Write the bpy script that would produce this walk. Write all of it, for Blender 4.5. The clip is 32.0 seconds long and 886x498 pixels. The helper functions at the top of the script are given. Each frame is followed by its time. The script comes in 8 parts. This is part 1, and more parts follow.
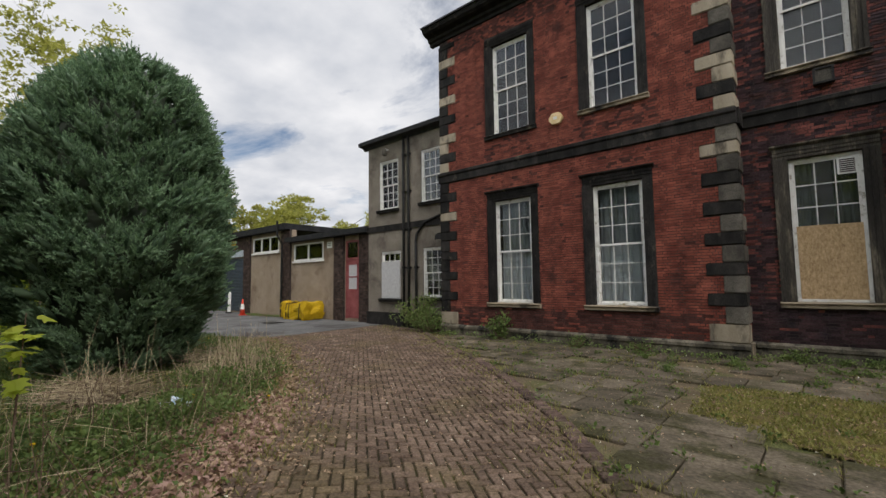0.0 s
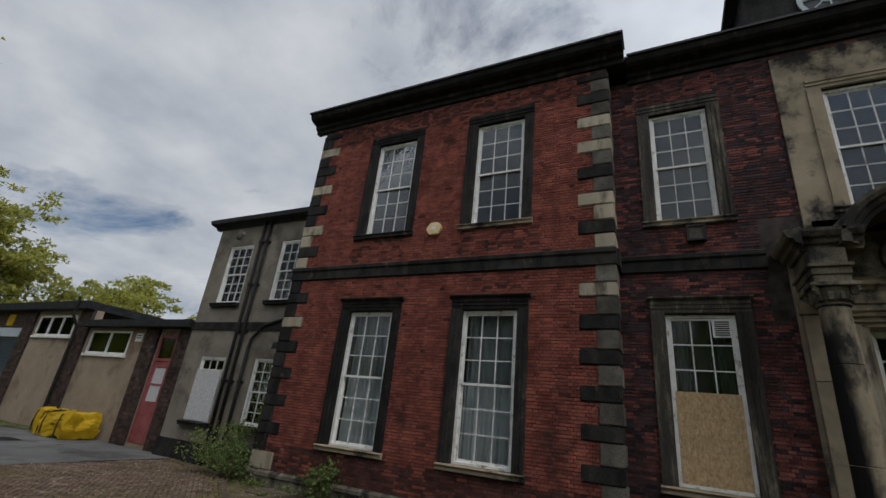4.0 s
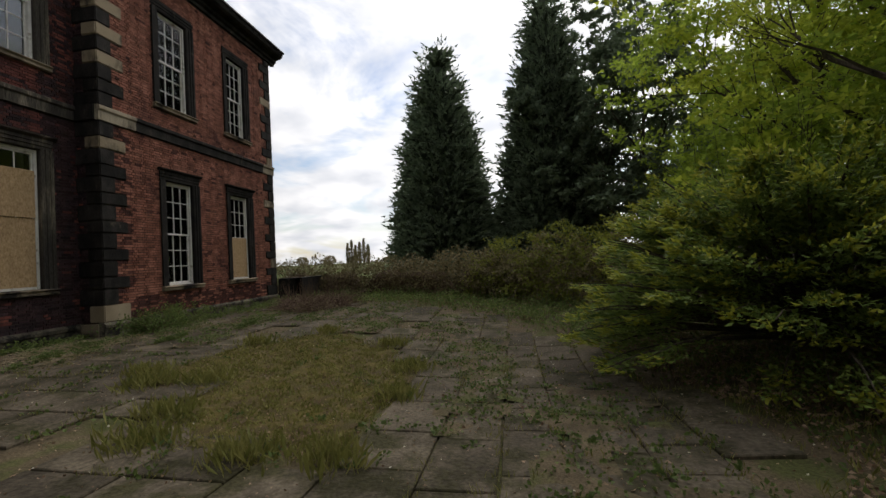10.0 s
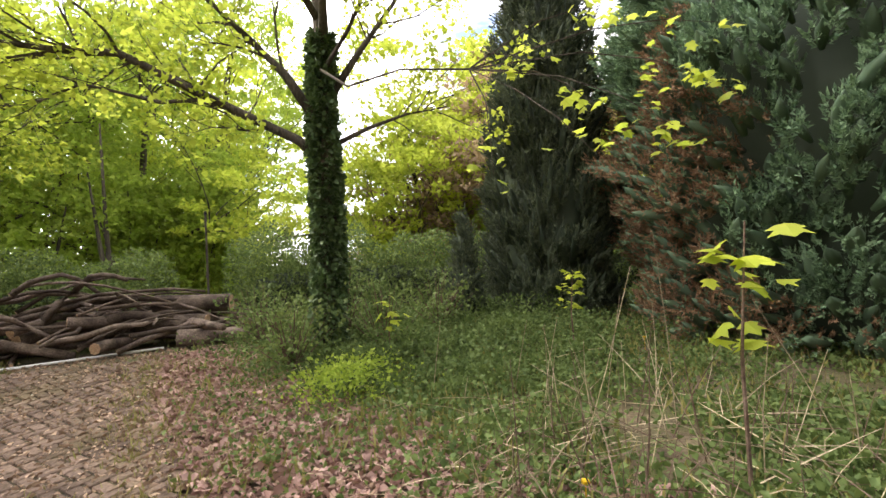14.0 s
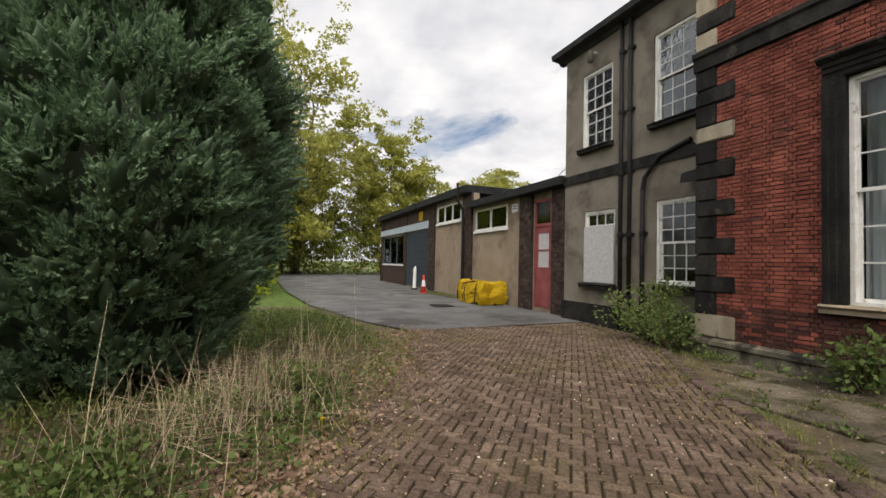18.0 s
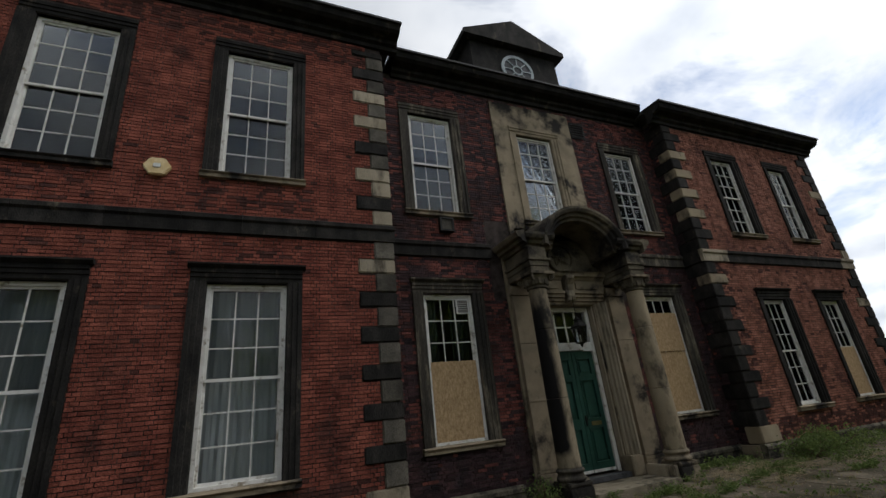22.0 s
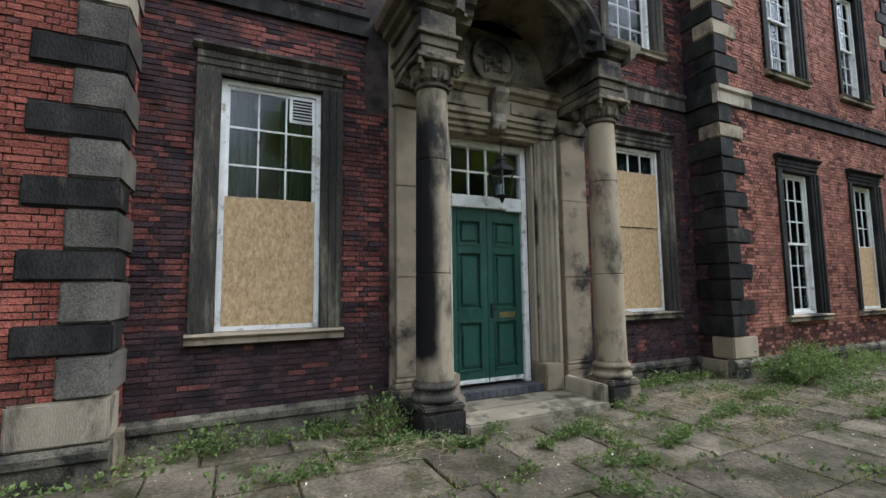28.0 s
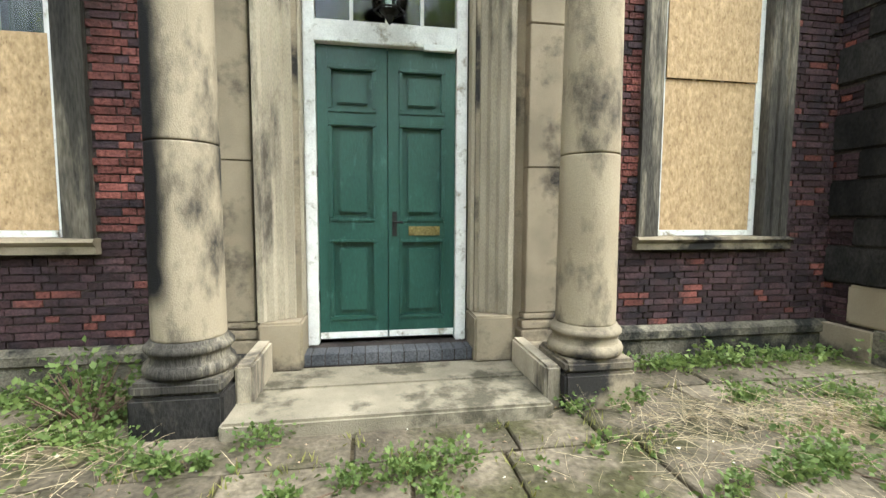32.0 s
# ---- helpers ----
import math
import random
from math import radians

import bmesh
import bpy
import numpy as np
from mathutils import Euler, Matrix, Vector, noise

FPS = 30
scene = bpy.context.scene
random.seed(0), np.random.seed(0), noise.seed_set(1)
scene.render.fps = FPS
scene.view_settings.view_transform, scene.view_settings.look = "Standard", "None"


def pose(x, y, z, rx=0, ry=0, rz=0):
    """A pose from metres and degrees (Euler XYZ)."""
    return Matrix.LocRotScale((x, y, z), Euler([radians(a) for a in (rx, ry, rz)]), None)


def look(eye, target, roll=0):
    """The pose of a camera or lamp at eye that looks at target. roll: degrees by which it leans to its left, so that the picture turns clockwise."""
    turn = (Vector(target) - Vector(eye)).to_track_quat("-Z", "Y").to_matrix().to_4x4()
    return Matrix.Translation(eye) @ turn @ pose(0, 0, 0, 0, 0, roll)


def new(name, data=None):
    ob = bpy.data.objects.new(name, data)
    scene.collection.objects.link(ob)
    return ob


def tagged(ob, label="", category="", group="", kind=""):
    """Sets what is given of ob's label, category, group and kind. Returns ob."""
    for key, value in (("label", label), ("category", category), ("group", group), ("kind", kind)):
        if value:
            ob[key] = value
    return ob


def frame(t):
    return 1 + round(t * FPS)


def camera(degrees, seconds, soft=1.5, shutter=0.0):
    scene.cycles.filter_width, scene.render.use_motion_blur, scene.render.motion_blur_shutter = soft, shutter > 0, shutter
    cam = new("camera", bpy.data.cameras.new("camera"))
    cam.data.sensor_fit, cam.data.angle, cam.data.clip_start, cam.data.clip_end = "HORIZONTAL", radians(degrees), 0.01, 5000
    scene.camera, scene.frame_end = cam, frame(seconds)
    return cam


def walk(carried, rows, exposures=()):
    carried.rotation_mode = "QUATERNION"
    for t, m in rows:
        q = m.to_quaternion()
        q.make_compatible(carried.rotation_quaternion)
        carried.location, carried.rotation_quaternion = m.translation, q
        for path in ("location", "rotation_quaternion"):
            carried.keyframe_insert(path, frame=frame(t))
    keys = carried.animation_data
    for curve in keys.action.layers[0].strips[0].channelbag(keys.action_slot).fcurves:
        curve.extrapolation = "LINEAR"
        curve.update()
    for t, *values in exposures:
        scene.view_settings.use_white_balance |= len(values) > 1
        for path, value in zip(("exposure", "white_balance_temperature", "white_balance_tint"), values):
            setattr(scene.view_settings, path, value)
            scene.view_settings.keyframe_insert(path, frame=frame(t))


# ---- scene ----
cam = camera(90.5, 32.0)
PATH = [
    (0, (-3.403, -11.867, 1.866), (-4.72, -10.369, 2.018), -0.7),
    (0.5, (-3.65, -11.36, 1.842), (-5.141, -10.031, 1.95), -0.4),
    (1, (-3.899, -10.931, 1.814), (-5.555, -9.812, 1.892), -0.3),
    (1.5, (-4.1, -10.582, 1.778), (-5.864, -9.642, 1.851), -0.1),
    (2, (-4.219, -10.209, 1.76), (-5.995, -9.292, 1.81), -0.0),
    (2.5, (-4.291, -9.879, 1.775), (-5.99, -8.828, 1.868), 0.2),
    (3, (-4.196, -9.579, 1.877), (-5.679, -8.282, 2.218), 2.4),
    (3.5, (-4.103, -9.303, 1.985), (-5.321, -7.832, 2.579), 6.6),
    (4, (-4.075, -9.317, 2.03), (-4.941, -7.666, 2.753), 6.2),
    (4.5, (-4.034, -9.299, 2.061), (-4.614, -7.55, 2.836), 3.8),
    (6.5, (-4.009, -9.68, 1.706), (-3.486, -7.866, 2.367), -1.8),
    (7, (-3.983, -9.764, 1.709), (-3.22, -7.98, 2.194), -2.0),
    (7.5, (-3.994, -9.779, 1.716), (-2.996, -8.082, 2.068), -1.9),
    (8, (-4.001, -9.841, 1.704), (-2.798, -8.264, 1.952), -2.1),
    (8.5, (-4.024, -9.891, 1.667), (-2.639, -8.461, 1.857), -2.2),
    (9, (-4.064, -9.955, 1.608), (-2.451, -8.781, 1.758), -2.4),
    (9.5, (-4.425, -9.974, 1.602), (-2.535, -9.33, 1.714), -2.6),
    (10, (-4.585, -9.948, 1.611), (-2.609, -9.639, 1.651), -2.8),
    (10.5, (-4.97, -10.006, 1.62), (-2.97, -9.985, 1.638), -2.8),
    (11, (-5.333, -10.009, 1.604), (-3.397, -10.514, 1.615), -2.9),
    (11.5, (-5.666, -10.023, 1.563), (-3.952, -11.054, 1.566), -3.5),
    (12, (-5.839, -9.915, 1.516), (-4.524, -11.421, 1.499), -3.0),
    (12.5, (-5.994, -9.84, 1.523), (-5.024, -11.589, 1.509), -1.6),
    (13, (-6.23, -9.7, 1.528), (-5.654, -11.616, 1.55), -1.7),
    (13.5, (-6.443, -9.527, 1.529), (-6.273, -11.52, 1.568), -1.9),
    (14, (-6.61, -9.381, 1.531), (-6.853, -11.365, 1.573), -2.4),
    (14.5, (-6.819, -9.323, 1.52), (-7.475, -11.211, 1.568), -3.6),
    (16.5, (-7.711, -8.009, 1.485), (-9.463, -8.972, 1.513), -0.1),
    (17, (-7.948, -7.89, 1.524), (-9.881, -8.401, 1.513), 1.7),
    (17.5, (-7.994, -7.7, 1.58), (-9.984, -7.509, 1.601), 1.0),
    (18, (-7.874, -7.613, 1.675), (-9.733, -6.878, 1.738), 1.3),
    (18.5, (-7.764, -7.606, 1.759), (-9.277, -6.315, 1.961), 1.8),
    (19, (-7.603, -7.754, 1.86), (-8.537, -6.012, 2.166), -1.0),
    (19.5, (-7.521, -7.927, 1.938), (-7.963, -6.011, 2.301), -2.3),
    (20, (-7.476, -8.062, 1.924), (-7.648, -6.149, 2.484), -2.7),
    (20.5, (-7.525, -8.152, 1.925), (-7.444, -6.29, 2.651), -3.1),
    (21, (-7.59, -8.23, 1.924), (-7.248, -6.419, 2.7), -4.3),
    (21.5, (-7.614, -8.285, 1.914), (-7.0, -6.542, 2.679), -6.4),
    (22, (-7.474, -8.34, 1.9), (-6.699, -6.638, 2.61), -6.1),
    (22.5, (-7.316, -8.374, 1.923), (-6.498, -6.618, 2.422), -4.6),
    (23, (-7.203, -8.342, 1.938), (-6.413, -6.533, 2.26), -3.5),
    (23.5, (-6.976, -8.169, 1.852), (-6.199, -6.335, 2.033), -3.1),
    (24, (-6.765, -7.808, 1.873), (-5.978, -5.972, 1.982), -2.7),
    (24.5, (-6.397, -7.448, 1.825), (-5.583, -5.623, 1.905), -2.6),
    (25, (-6.005, -7.074, 1.808), (-5.187, -5.251, 1.893), -2.2),
    (25.5, (-5.624, -6.692, 1.813), (-4.815, -4.866, 1.923), -1.6),
    (26, (-5.153, -6.389, 1.818), (-4.328, -4.573, 1.962), -0.3),
    (26.5, (-4.766, -6.092, 1.838), (-3.884, -4.303, 1.982), 0.3),
    (28.5, (-3.392, -4.999, 1.836), (-2.545, -3.198, 2.036), -1.0),
    (29, (-2.968, -4.694, 1.735), (-2.104, -2.904, 1.952), -1.1),
    (29.5, (-2.512, -4.468, 1.724), (-1.565, -2.716, 1.909), -1.0),
    (30, (-2.117, -4.205, 1.689), (-1.04, -2.521, 1.749), -1.2),
    (30.5, (-1.608, -3.966, 1.618), (-0.563, -2.261, 1.601), -0.8),
    (31, (-1.097, -3.716, 1.579), (-0.282, -1.893, 1.463), 0.5),
    (31.5, (-0.647, -3.545, 1.559), (0.031, -1.669, 1.419), -0.1),
    (32, (-0.21, -3.452, 1.552), (0.115, -1.484, 1.396), 0.3),
]
# seconds, stops, kelvin, tint
EXPOSURES = [(0, 0.05, 6500, 12), (2.0, 0.18, 6450, 13), (3.0, -0.02, 6300, 11), (4.0, -0.55, 6150, 10), (6.5, -0.8, 6500, 10), (8.0, -0.8, 6600, 11), (9.0, -0.72, 6700, 12), (11.0, -0.75, 6700, 12),
             (11.6, -0.2, 6700, 13), (12.2, 0.62, 6700, 14), (12.8, 1.15, 6750, 15), (14.0, 1.72, 6700, 17), (14.5, 1.72, 6700, 17), (17.0, 0.62, 7000, 14), (18.0, 0.3, 6800, 13), (19.0, 0.05, 6550, 11), (20.0, -0.2, 6200, 10),
             (21.0, -0.65, 6350, 10), (22.5, -0.75, 6300, 10), (23.4, 0.05, 6200, 10), (24.0, 0.5, 5900, 10), (25.0, 0.62, 5700, 10), (26.0, 0.45, 5750, 10), (26.5, 0.4, 5850, 10), (28.5, 1.1, 5550, 10), (30.0, 1.25, 5800, 10), (31.0, 2.02, 6150, 4), (32.0, 2.05, 6150, 4)]
walk(cam, [(r[0], look(r[1], r[2], r[3])) for r in PATH], EXPOSURES)


# ---- world and sun ----
def make_world():
    w = bpy.data.worlds.new("sky")
    w.use_nodes = True
    n, l = w.node_tree.nodes, w.node_tree.links
    bg = n["Background"]
    sky = n.new("ShaderNodeTexSky")
    sky.sky_type, sky.sun_disc = "NISHITA", False
    sky.sun_elevation, sky.sun_rotation = radians(48), radians(105)
    co = n.new("ShaderNodeTexCoord")
    sep = n.new("ShaderNodeSeparateXYZ")
    l.new(co.outputs["Generated"], sep.inputs[0])
    up = n.new("ShaderNodeMath")
    up.operation = "ADD"
    up.inputs[1].default_value = 0.22
    l.new(sep.outputs["Z"], up.inputs[0])
    mx = n.new("ShaderNodeMath")
    mx.operation = "MAXIMUM"
    mx.inputs[1].default_value = 0.06
    l.new(up.outputs[0], mx.inputs[0])
    comb = n.new("ShaderNodeCombineXYZ")
    for i, ax in enumerate("XY"):
        dv = n.new("ShaderNodeMath")
        dv.operation = "DIVIDE"
        l.new(sep.outputs[ax], dv.inputs[0])
        l.new(mx.outputs[0], dv.inputs[1])
        l.new(dv.outputs[0], comb.inputs[i])
    no = n.new("ShaderNodeTexNoise")
    no.inputs["Scale"].default_value, no.inputs["Detail"].default_value, no.inputs["Roughness"].default_value = 1.5, 9, 0.62
    no.inputs["Distortion"].default_value = 0.5
    l.new(comb.outputs[0], no.inputs["Vector"])
    ramp = n.new("ShaderNodeValToRGB")
    ramp.color_ramp.elements[0].position, ramp.color_ramp.elements[1].position = 0.33, 0.49
    l.new(no.outputs["Fac"], ramp.inputs[0])
    n2 = n.new("ShaderNodeTexNoise")
    n2.inputs["Scale"].default_value, n2.inputs["Detail"].default_value = 3.4, 6
    l.new(comb.outputs[0], n2.inputs["Vector"])
    r2 = n.new("ShaderNodeValToRGB")
    r2.color_ramp.elements[0].position, r2.color_ramp.elements[1].position = 0.3, 0.68
    r2.color_ramp.elements[0].color, r2.color_ramp.elements[1].color = (6.2, 6.6, 7.2, 1), (10.0, 10.1, 10.2, 1)
    l.new(n2.outputs["Fac"], r2.inputs[0])
    mix = n.new("ShaderNodeMixRGB")
    l.new(ramp.outputs[0], mix.inputs[0])
    l.new(sky.outputs[0], mix.inputs[1])
    l.new(r2.outputs[0], mix.inputs[2])
    dot = n.new("ShaderNodeVectorMath")
    dot.operation = "DOT_PRODUCT"
    dot.inputs[1].default_value = Vector((20, -9, 16)).normalized()
    l.new(co.outputs["Generated"], dot.inputs[0])
    glow = n.new("ShaderNodeMapRange")
    glow.interpolation_type = "SMOOTHSTEP"
    glow.inputs["From Min"].default_value, glow.inputs["From Max"].default_value = -0.1, 1.0
    glow.inputs["To Min"].default_value, glow.inputs["To Max"].default_value = 0.86, 2.3
    l.new(dot.outputs["Value"], glow.inputs[0])
    sc = n.new("ShaderNodeVectorMath")
    sc.operation = "SCALE"
    l.new(mix.outputs[0], sc.inputs[0])
    l.new(glow.outputs[0], sc.inputs["Scale"])
    l.new(sc.outputs[0], bg.inputs[0])
    bg.inputs[1].default_value = 0.1
    scene.world = w


make_world()
sun = new("sun", bpy.data.lights.new("sun", "SUN"))
sun.data.energy, sun.data.angle, sun.data.color = 1.65, radians(25), (1.0, 0.96, 0.9)
sun.matrix_world = look((20, -9, 24), (0, 0, 0))


# ---- materials ----
def material(name, c1, c2, scale=4.0, rough=0.85, bump=0.3, fine=60.0, metal=0.0, spread=0.0, stain=None, stain_scale=1.2, stain_amount=0.5, stretch=(1, 1, 1), spec=0.14, grain=0.45):
    """Two-scale mottled surface: c1 to c2 by noise, fine grain, optional stain colour in blotches, spread = tone change from piece to piece."""
    m = bpy.data.materials.new(name)
    m.use_nodes = True
    n, l = m.node_tree.nodes, m.node_tree.links
    b = n["Principled BSDF"]
    b.inputs["Roughness"].default_value, b.inputs["Metallic"].default_value = rough, metal
    b.inputs["Specular IOR Level"].default_value = spec
    geo = n.new("ShaderNodeNewGeometry")
    mp = n.new("ShaderNodeMapping")
    mp.inputs["Scale"].default_value = stretch
    l.new(geo.outputs["Position"], mp.inputs[0])
    a = n.new("ShaderNodeTexNoise")
    a.inputs["Scale"].default_value, a.inputs["Detail"].default_value = scale, 5
    l.new(mp.outputs[0], a.inputs["Vector"])
    r = n.new("ShaderNodeValToRGB")
    r.color_ramp.elements[0].position, r.color_ramp.elements[1].position = 0.32, 0.68
    r.color_ramp.elements[0].color, r.color_ramp.elements[1].color = (*c1, 1), (*c2, 1)
    l.new(a.outputs["Fac"], r.inputs[0])
    col = r.outputs[0]
    f = n.new("ShaderNodeTexNoise")
    f.inputs["Scale"].default_value, f.inputs["Detail"].default_value = fine, 4
    l.new(mp.outputs[0], f.inputs["Vector"])
    if stain:
        s = n.new("ShaderNodeTexNoise")
        s.inputs["Scale"].default_value, s.inputs["Detail"].default_value, s.inputs["Roughness"].default_value = stain_scale, 7, 0.65
        l.new(mp.outputs[0], s.inputs["Vector"])
        sr = n.new("ShaderNodeValToRGB")
        sr.color_ramp.elements[0].position, sr.color_ramp.elements[1].position = 0.62 - 0.3 * stain_amount, 0.74 - 0.3 * stain_amount
        l.new(s.outputs["Fac"], sr.inputs[0])
        k = n.new("ShaderNodeMixRGB")
        k.inputs[2].default_value = (*stain, 1)
        l.new(sr.outputs[0], k.inputs[0])
        l.new(col, k.inputs[1])
        col = k.outputs[0]
    if spread:
        ob = n.new("ShaderNodeObjectInfo")
        ad = n.new("ShaderNodeMath")
        ad.operation = "ADD"
        l.new(geo.outputs["Random Per Island"], ad.inputs[0])
        l.new(ob.outputs["Random"], ad.inputs[1])
        fr = n.new("ShaderNodeMath")
        fr.operation = "FRACT"
        l.new(ad.outputs[0], fr.inputs[0])
        mr = n.new("ShaderNodeMapRange")
        mr.inputs["To Min"].default_value, mr.inputs["To Max"].default_value = 1 - spread, 1 + spread
        l.new(fr.outputs[0], mr.inputs[0])
        hv = n.new("ShaderNodeHueSaturation")
        l.new(mr.outputs[0], hv.inputs["Value"])
        l.new(col, hv.inputs["Color"])
        col = hv.outputs[0]
    g = n.new("ShaderNodeMapRange")
    g.inputs["From Min"].default_value, g.inputs["From Max"].default_value = 0.25, 0.75
    g.inputs["To Min"].default_value, g.inputs["To Max"].default_value = 1 - grain, 1 + grain
    l.new(f.outputs["Fac"], g.inputs[0])
    h2 = n.new("ShaderNodeHueSaturation")
    l.new(g.outputs[0], h2.inputs["Value"])
    l.new(col, h2.inputs["Color"])
    l.new(h2.outputs[0], b.inputs["Base Color"])
    if bump:
        bp = n.new("ShaderNodeBump")
        bp.inputs["Strength"].default_value, bp.inputs["Distance"].default_value = bump, 0.016
        l.new(f.outputs["Fac"], bp.inputs["Height"])
        l.new(bp.outputs[0], b.inputs["Normal"])
    return m


def glass_material():
    m = bpy.data.materials.new("window_glass")
    m.use_nodes = True
    n, l = m.node_tree.nodes, m.node_tree.links
    n.remove(n["Principled BSDF"])
    tr, gl, fr, mx = (n.new("ShaderNode" + k) for k in ("BsdfTransparent", "BsdfGlossy", "Fresnel", "MixShader"))
    tr.inputs[0].default_value = (0.88, 0.91, 0.92, 1)
    gl.inputs["Roughness"].default_value = 0.03
    fr.inputs[0].default_value = 1.38
    no = n.new("ShaderNodeTexNoise")
    no.inputs["Scale"].default_value = 2.5
    bp = n.new("ShaderNodeBump")
    bp.inputs["Strength"].default_value, bp.inputs["Distance"].default_value = 0.12, 0.02
    l.new(no.outputs[0], bp.inputs["Height"])
    l.new(bp.outputs[0], gl.inputs["Normal"])
    l.new(fr.outputs[0], mx.inputs[0])
    l.new(tr.outputs[0], mx.inputs[1])
    l.new(gl.outputs[0], mx.inputs[2])
    l.new(mx.outputs[0], n["Material Output"].inputs[0])
    return m


def leaf_material(name, c1, c2, trans=0.35, scale=1.5, rough=0.6):
    m = bpy.data.materials.new(name)
    m.use_nodes = True
    n, l = m.node_tree.nodes, m.node_tree.links
    b = n["Principled BSDF"]
    b.inputs["Roughness"].default_value = rough
    b.inputs["Specular IOR Level"].default_value = 0.25
    geo = n.new("ShaderNodeNewGeometry")
    no = n.new("ShaderNodeTexNoise")
    no.inputs["Scale"].default_value, no.inputs["Detail"].default_value = scale, 3
    l.new(geo.outputs["Position"], no.inputs["Vector"])
    ad = n.new("ShaderNodeMath")
    ad.operation = "MULTIPLY_ADD"
    ad.inputs[1].default_value = 0.5
    l.new(geo.outputs["Random Per Island"], ad.inputs[0])
    hf = n.new("ShaderNodeMath")
    hf.operation = "MULTIPLY"
    hf.inputs[1].default_value = 0.5
    l.new(no.outputs["Fac"], hf.inputs[0])
    l.new(hf.outputs[0], ad.inputs[2])
    r = n.new("ShaderNodeValToRGB")
    r.color_ramp.elements[0].position, r.color_ramp.elements[1].position = 0.2, 0.8
    r.color_ramp.elements[0].color, r.color_ramp.elements[1].color = (*c1, 1), (*c2, 1)
    l.new(ad.outputs[0], r.inputs[0])
    l.new(r.outputs[0], b.inputs["Base Color"])
    if trans:
        t = n.new("ShaderNodeBsdfTranslucent")
        l.new(r.outputs[0], t.inputs[0])
        mx = n.new("ShaderNodeMixShader")
        mx.inputs[0].default_value = trans
        l.new(b.outputs[0], mx.inputs[1])
        l.new(t.outputs[0], mx.inputs[2])
        l.new(mx.outputs[0], n["Material Output"].inputs[0])
    return m


M = {}
M["brick"] = material("red_brick", (0.132, 0.040, 0.029), (0.258, 0.084, 0.058), 2.2, 0.92, 1.0, 60, spread=0.24, stain=(0.085, 0.034, 0.027), stain_scale=0.9, stain_amount=0.2)
M["brick_dark"] = material("purple_brown_brick", (0.086, 0.034, 0.030), (0.170, 0.060, 0.048), 2.2, 0.9, 0.9, 38, spread=0.36, stain=(0.045, 0.024, 0.022), stain_scale=1.2, stain_amount=0.35)
M["soot"] = material("sooty_brick", (0.026, 0.020, 0.023), (0.062, 0.033, 0.034), 3.0, 0.85, 0.6, 45, spread=0.4)
M["brick_grimy"] = material("grimy_red_brick", (0.050, 0.024, 0.021), (0.115, 0.046, 0.036), 2.2, 0.9, 0.9, 45, spread=0.3)
M["mortar"] = material("dark_lime_mortar", (0.022, 0.018, 0.016), (0.066, 0.052, 0.046), 5, 0.95, 0.4)
M["stone"] = material("weathered_sandstone", (0.20, 0.165, 0.115), (0.32, 0.26, 0.18), 2.0, 0.9, 0.4, 130, stain=(0.028, 0.025, 0.023), stain_scale=1.1, stain_amount=0.46, grain=0.14)
M["plinth"] = material("flaking_dirty_plinth_stone", (0.062, 0.055, 0.041), (0.175, 0.154, 0.115), 4.0, 0.9, 0.7, 45, spread=0.25, stain=(0.024, 0.023, 0.02), stain_scale=2.6, stain_amount=0.5)
# right wing brick, paled in colour to carry the veiling glare there
M["brick_right"] = material("glare_paled_red_brick", (0.175, 0.070, 0.049), (0.310, 0.138, 0.096), 2.2, 0.92, 0.9, 38, spread=0.34, stain=(0.10, 0.042, 0.034), stain_scale=0.9, stain_amount=0.22)
M["stone_dark"] = material("grimy_weathered_stone", (0.030, 0.027, 0.024), (0.085, 0.075, 0.060), 2.6, 0.9, 0.6, 45, spread=0.2, stain=(0.20, 0.172, 0.128), stain_scale=2.6, stain_amount=0.27, stretch=(1.5, 1.5, 0.22))
M["stone_grey"] = material("grey_brown_stone", (0.055, 0.050, 0.042), (0.12, 0.108, 0.088), 3, 0.9, 0.5, 50, spread=0.3)
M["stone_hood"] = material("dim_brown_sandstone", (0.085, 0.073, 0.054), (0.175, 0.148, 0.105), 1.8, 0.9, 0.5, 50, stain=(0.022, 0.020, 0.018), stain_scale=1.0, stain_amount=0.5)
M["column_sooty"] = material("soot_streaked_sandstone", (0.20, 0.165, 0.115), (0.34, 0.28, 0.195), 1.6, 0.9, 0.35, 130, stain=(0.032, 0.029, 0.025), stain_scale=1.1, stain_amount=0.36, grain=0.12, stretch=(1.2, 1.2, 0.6))


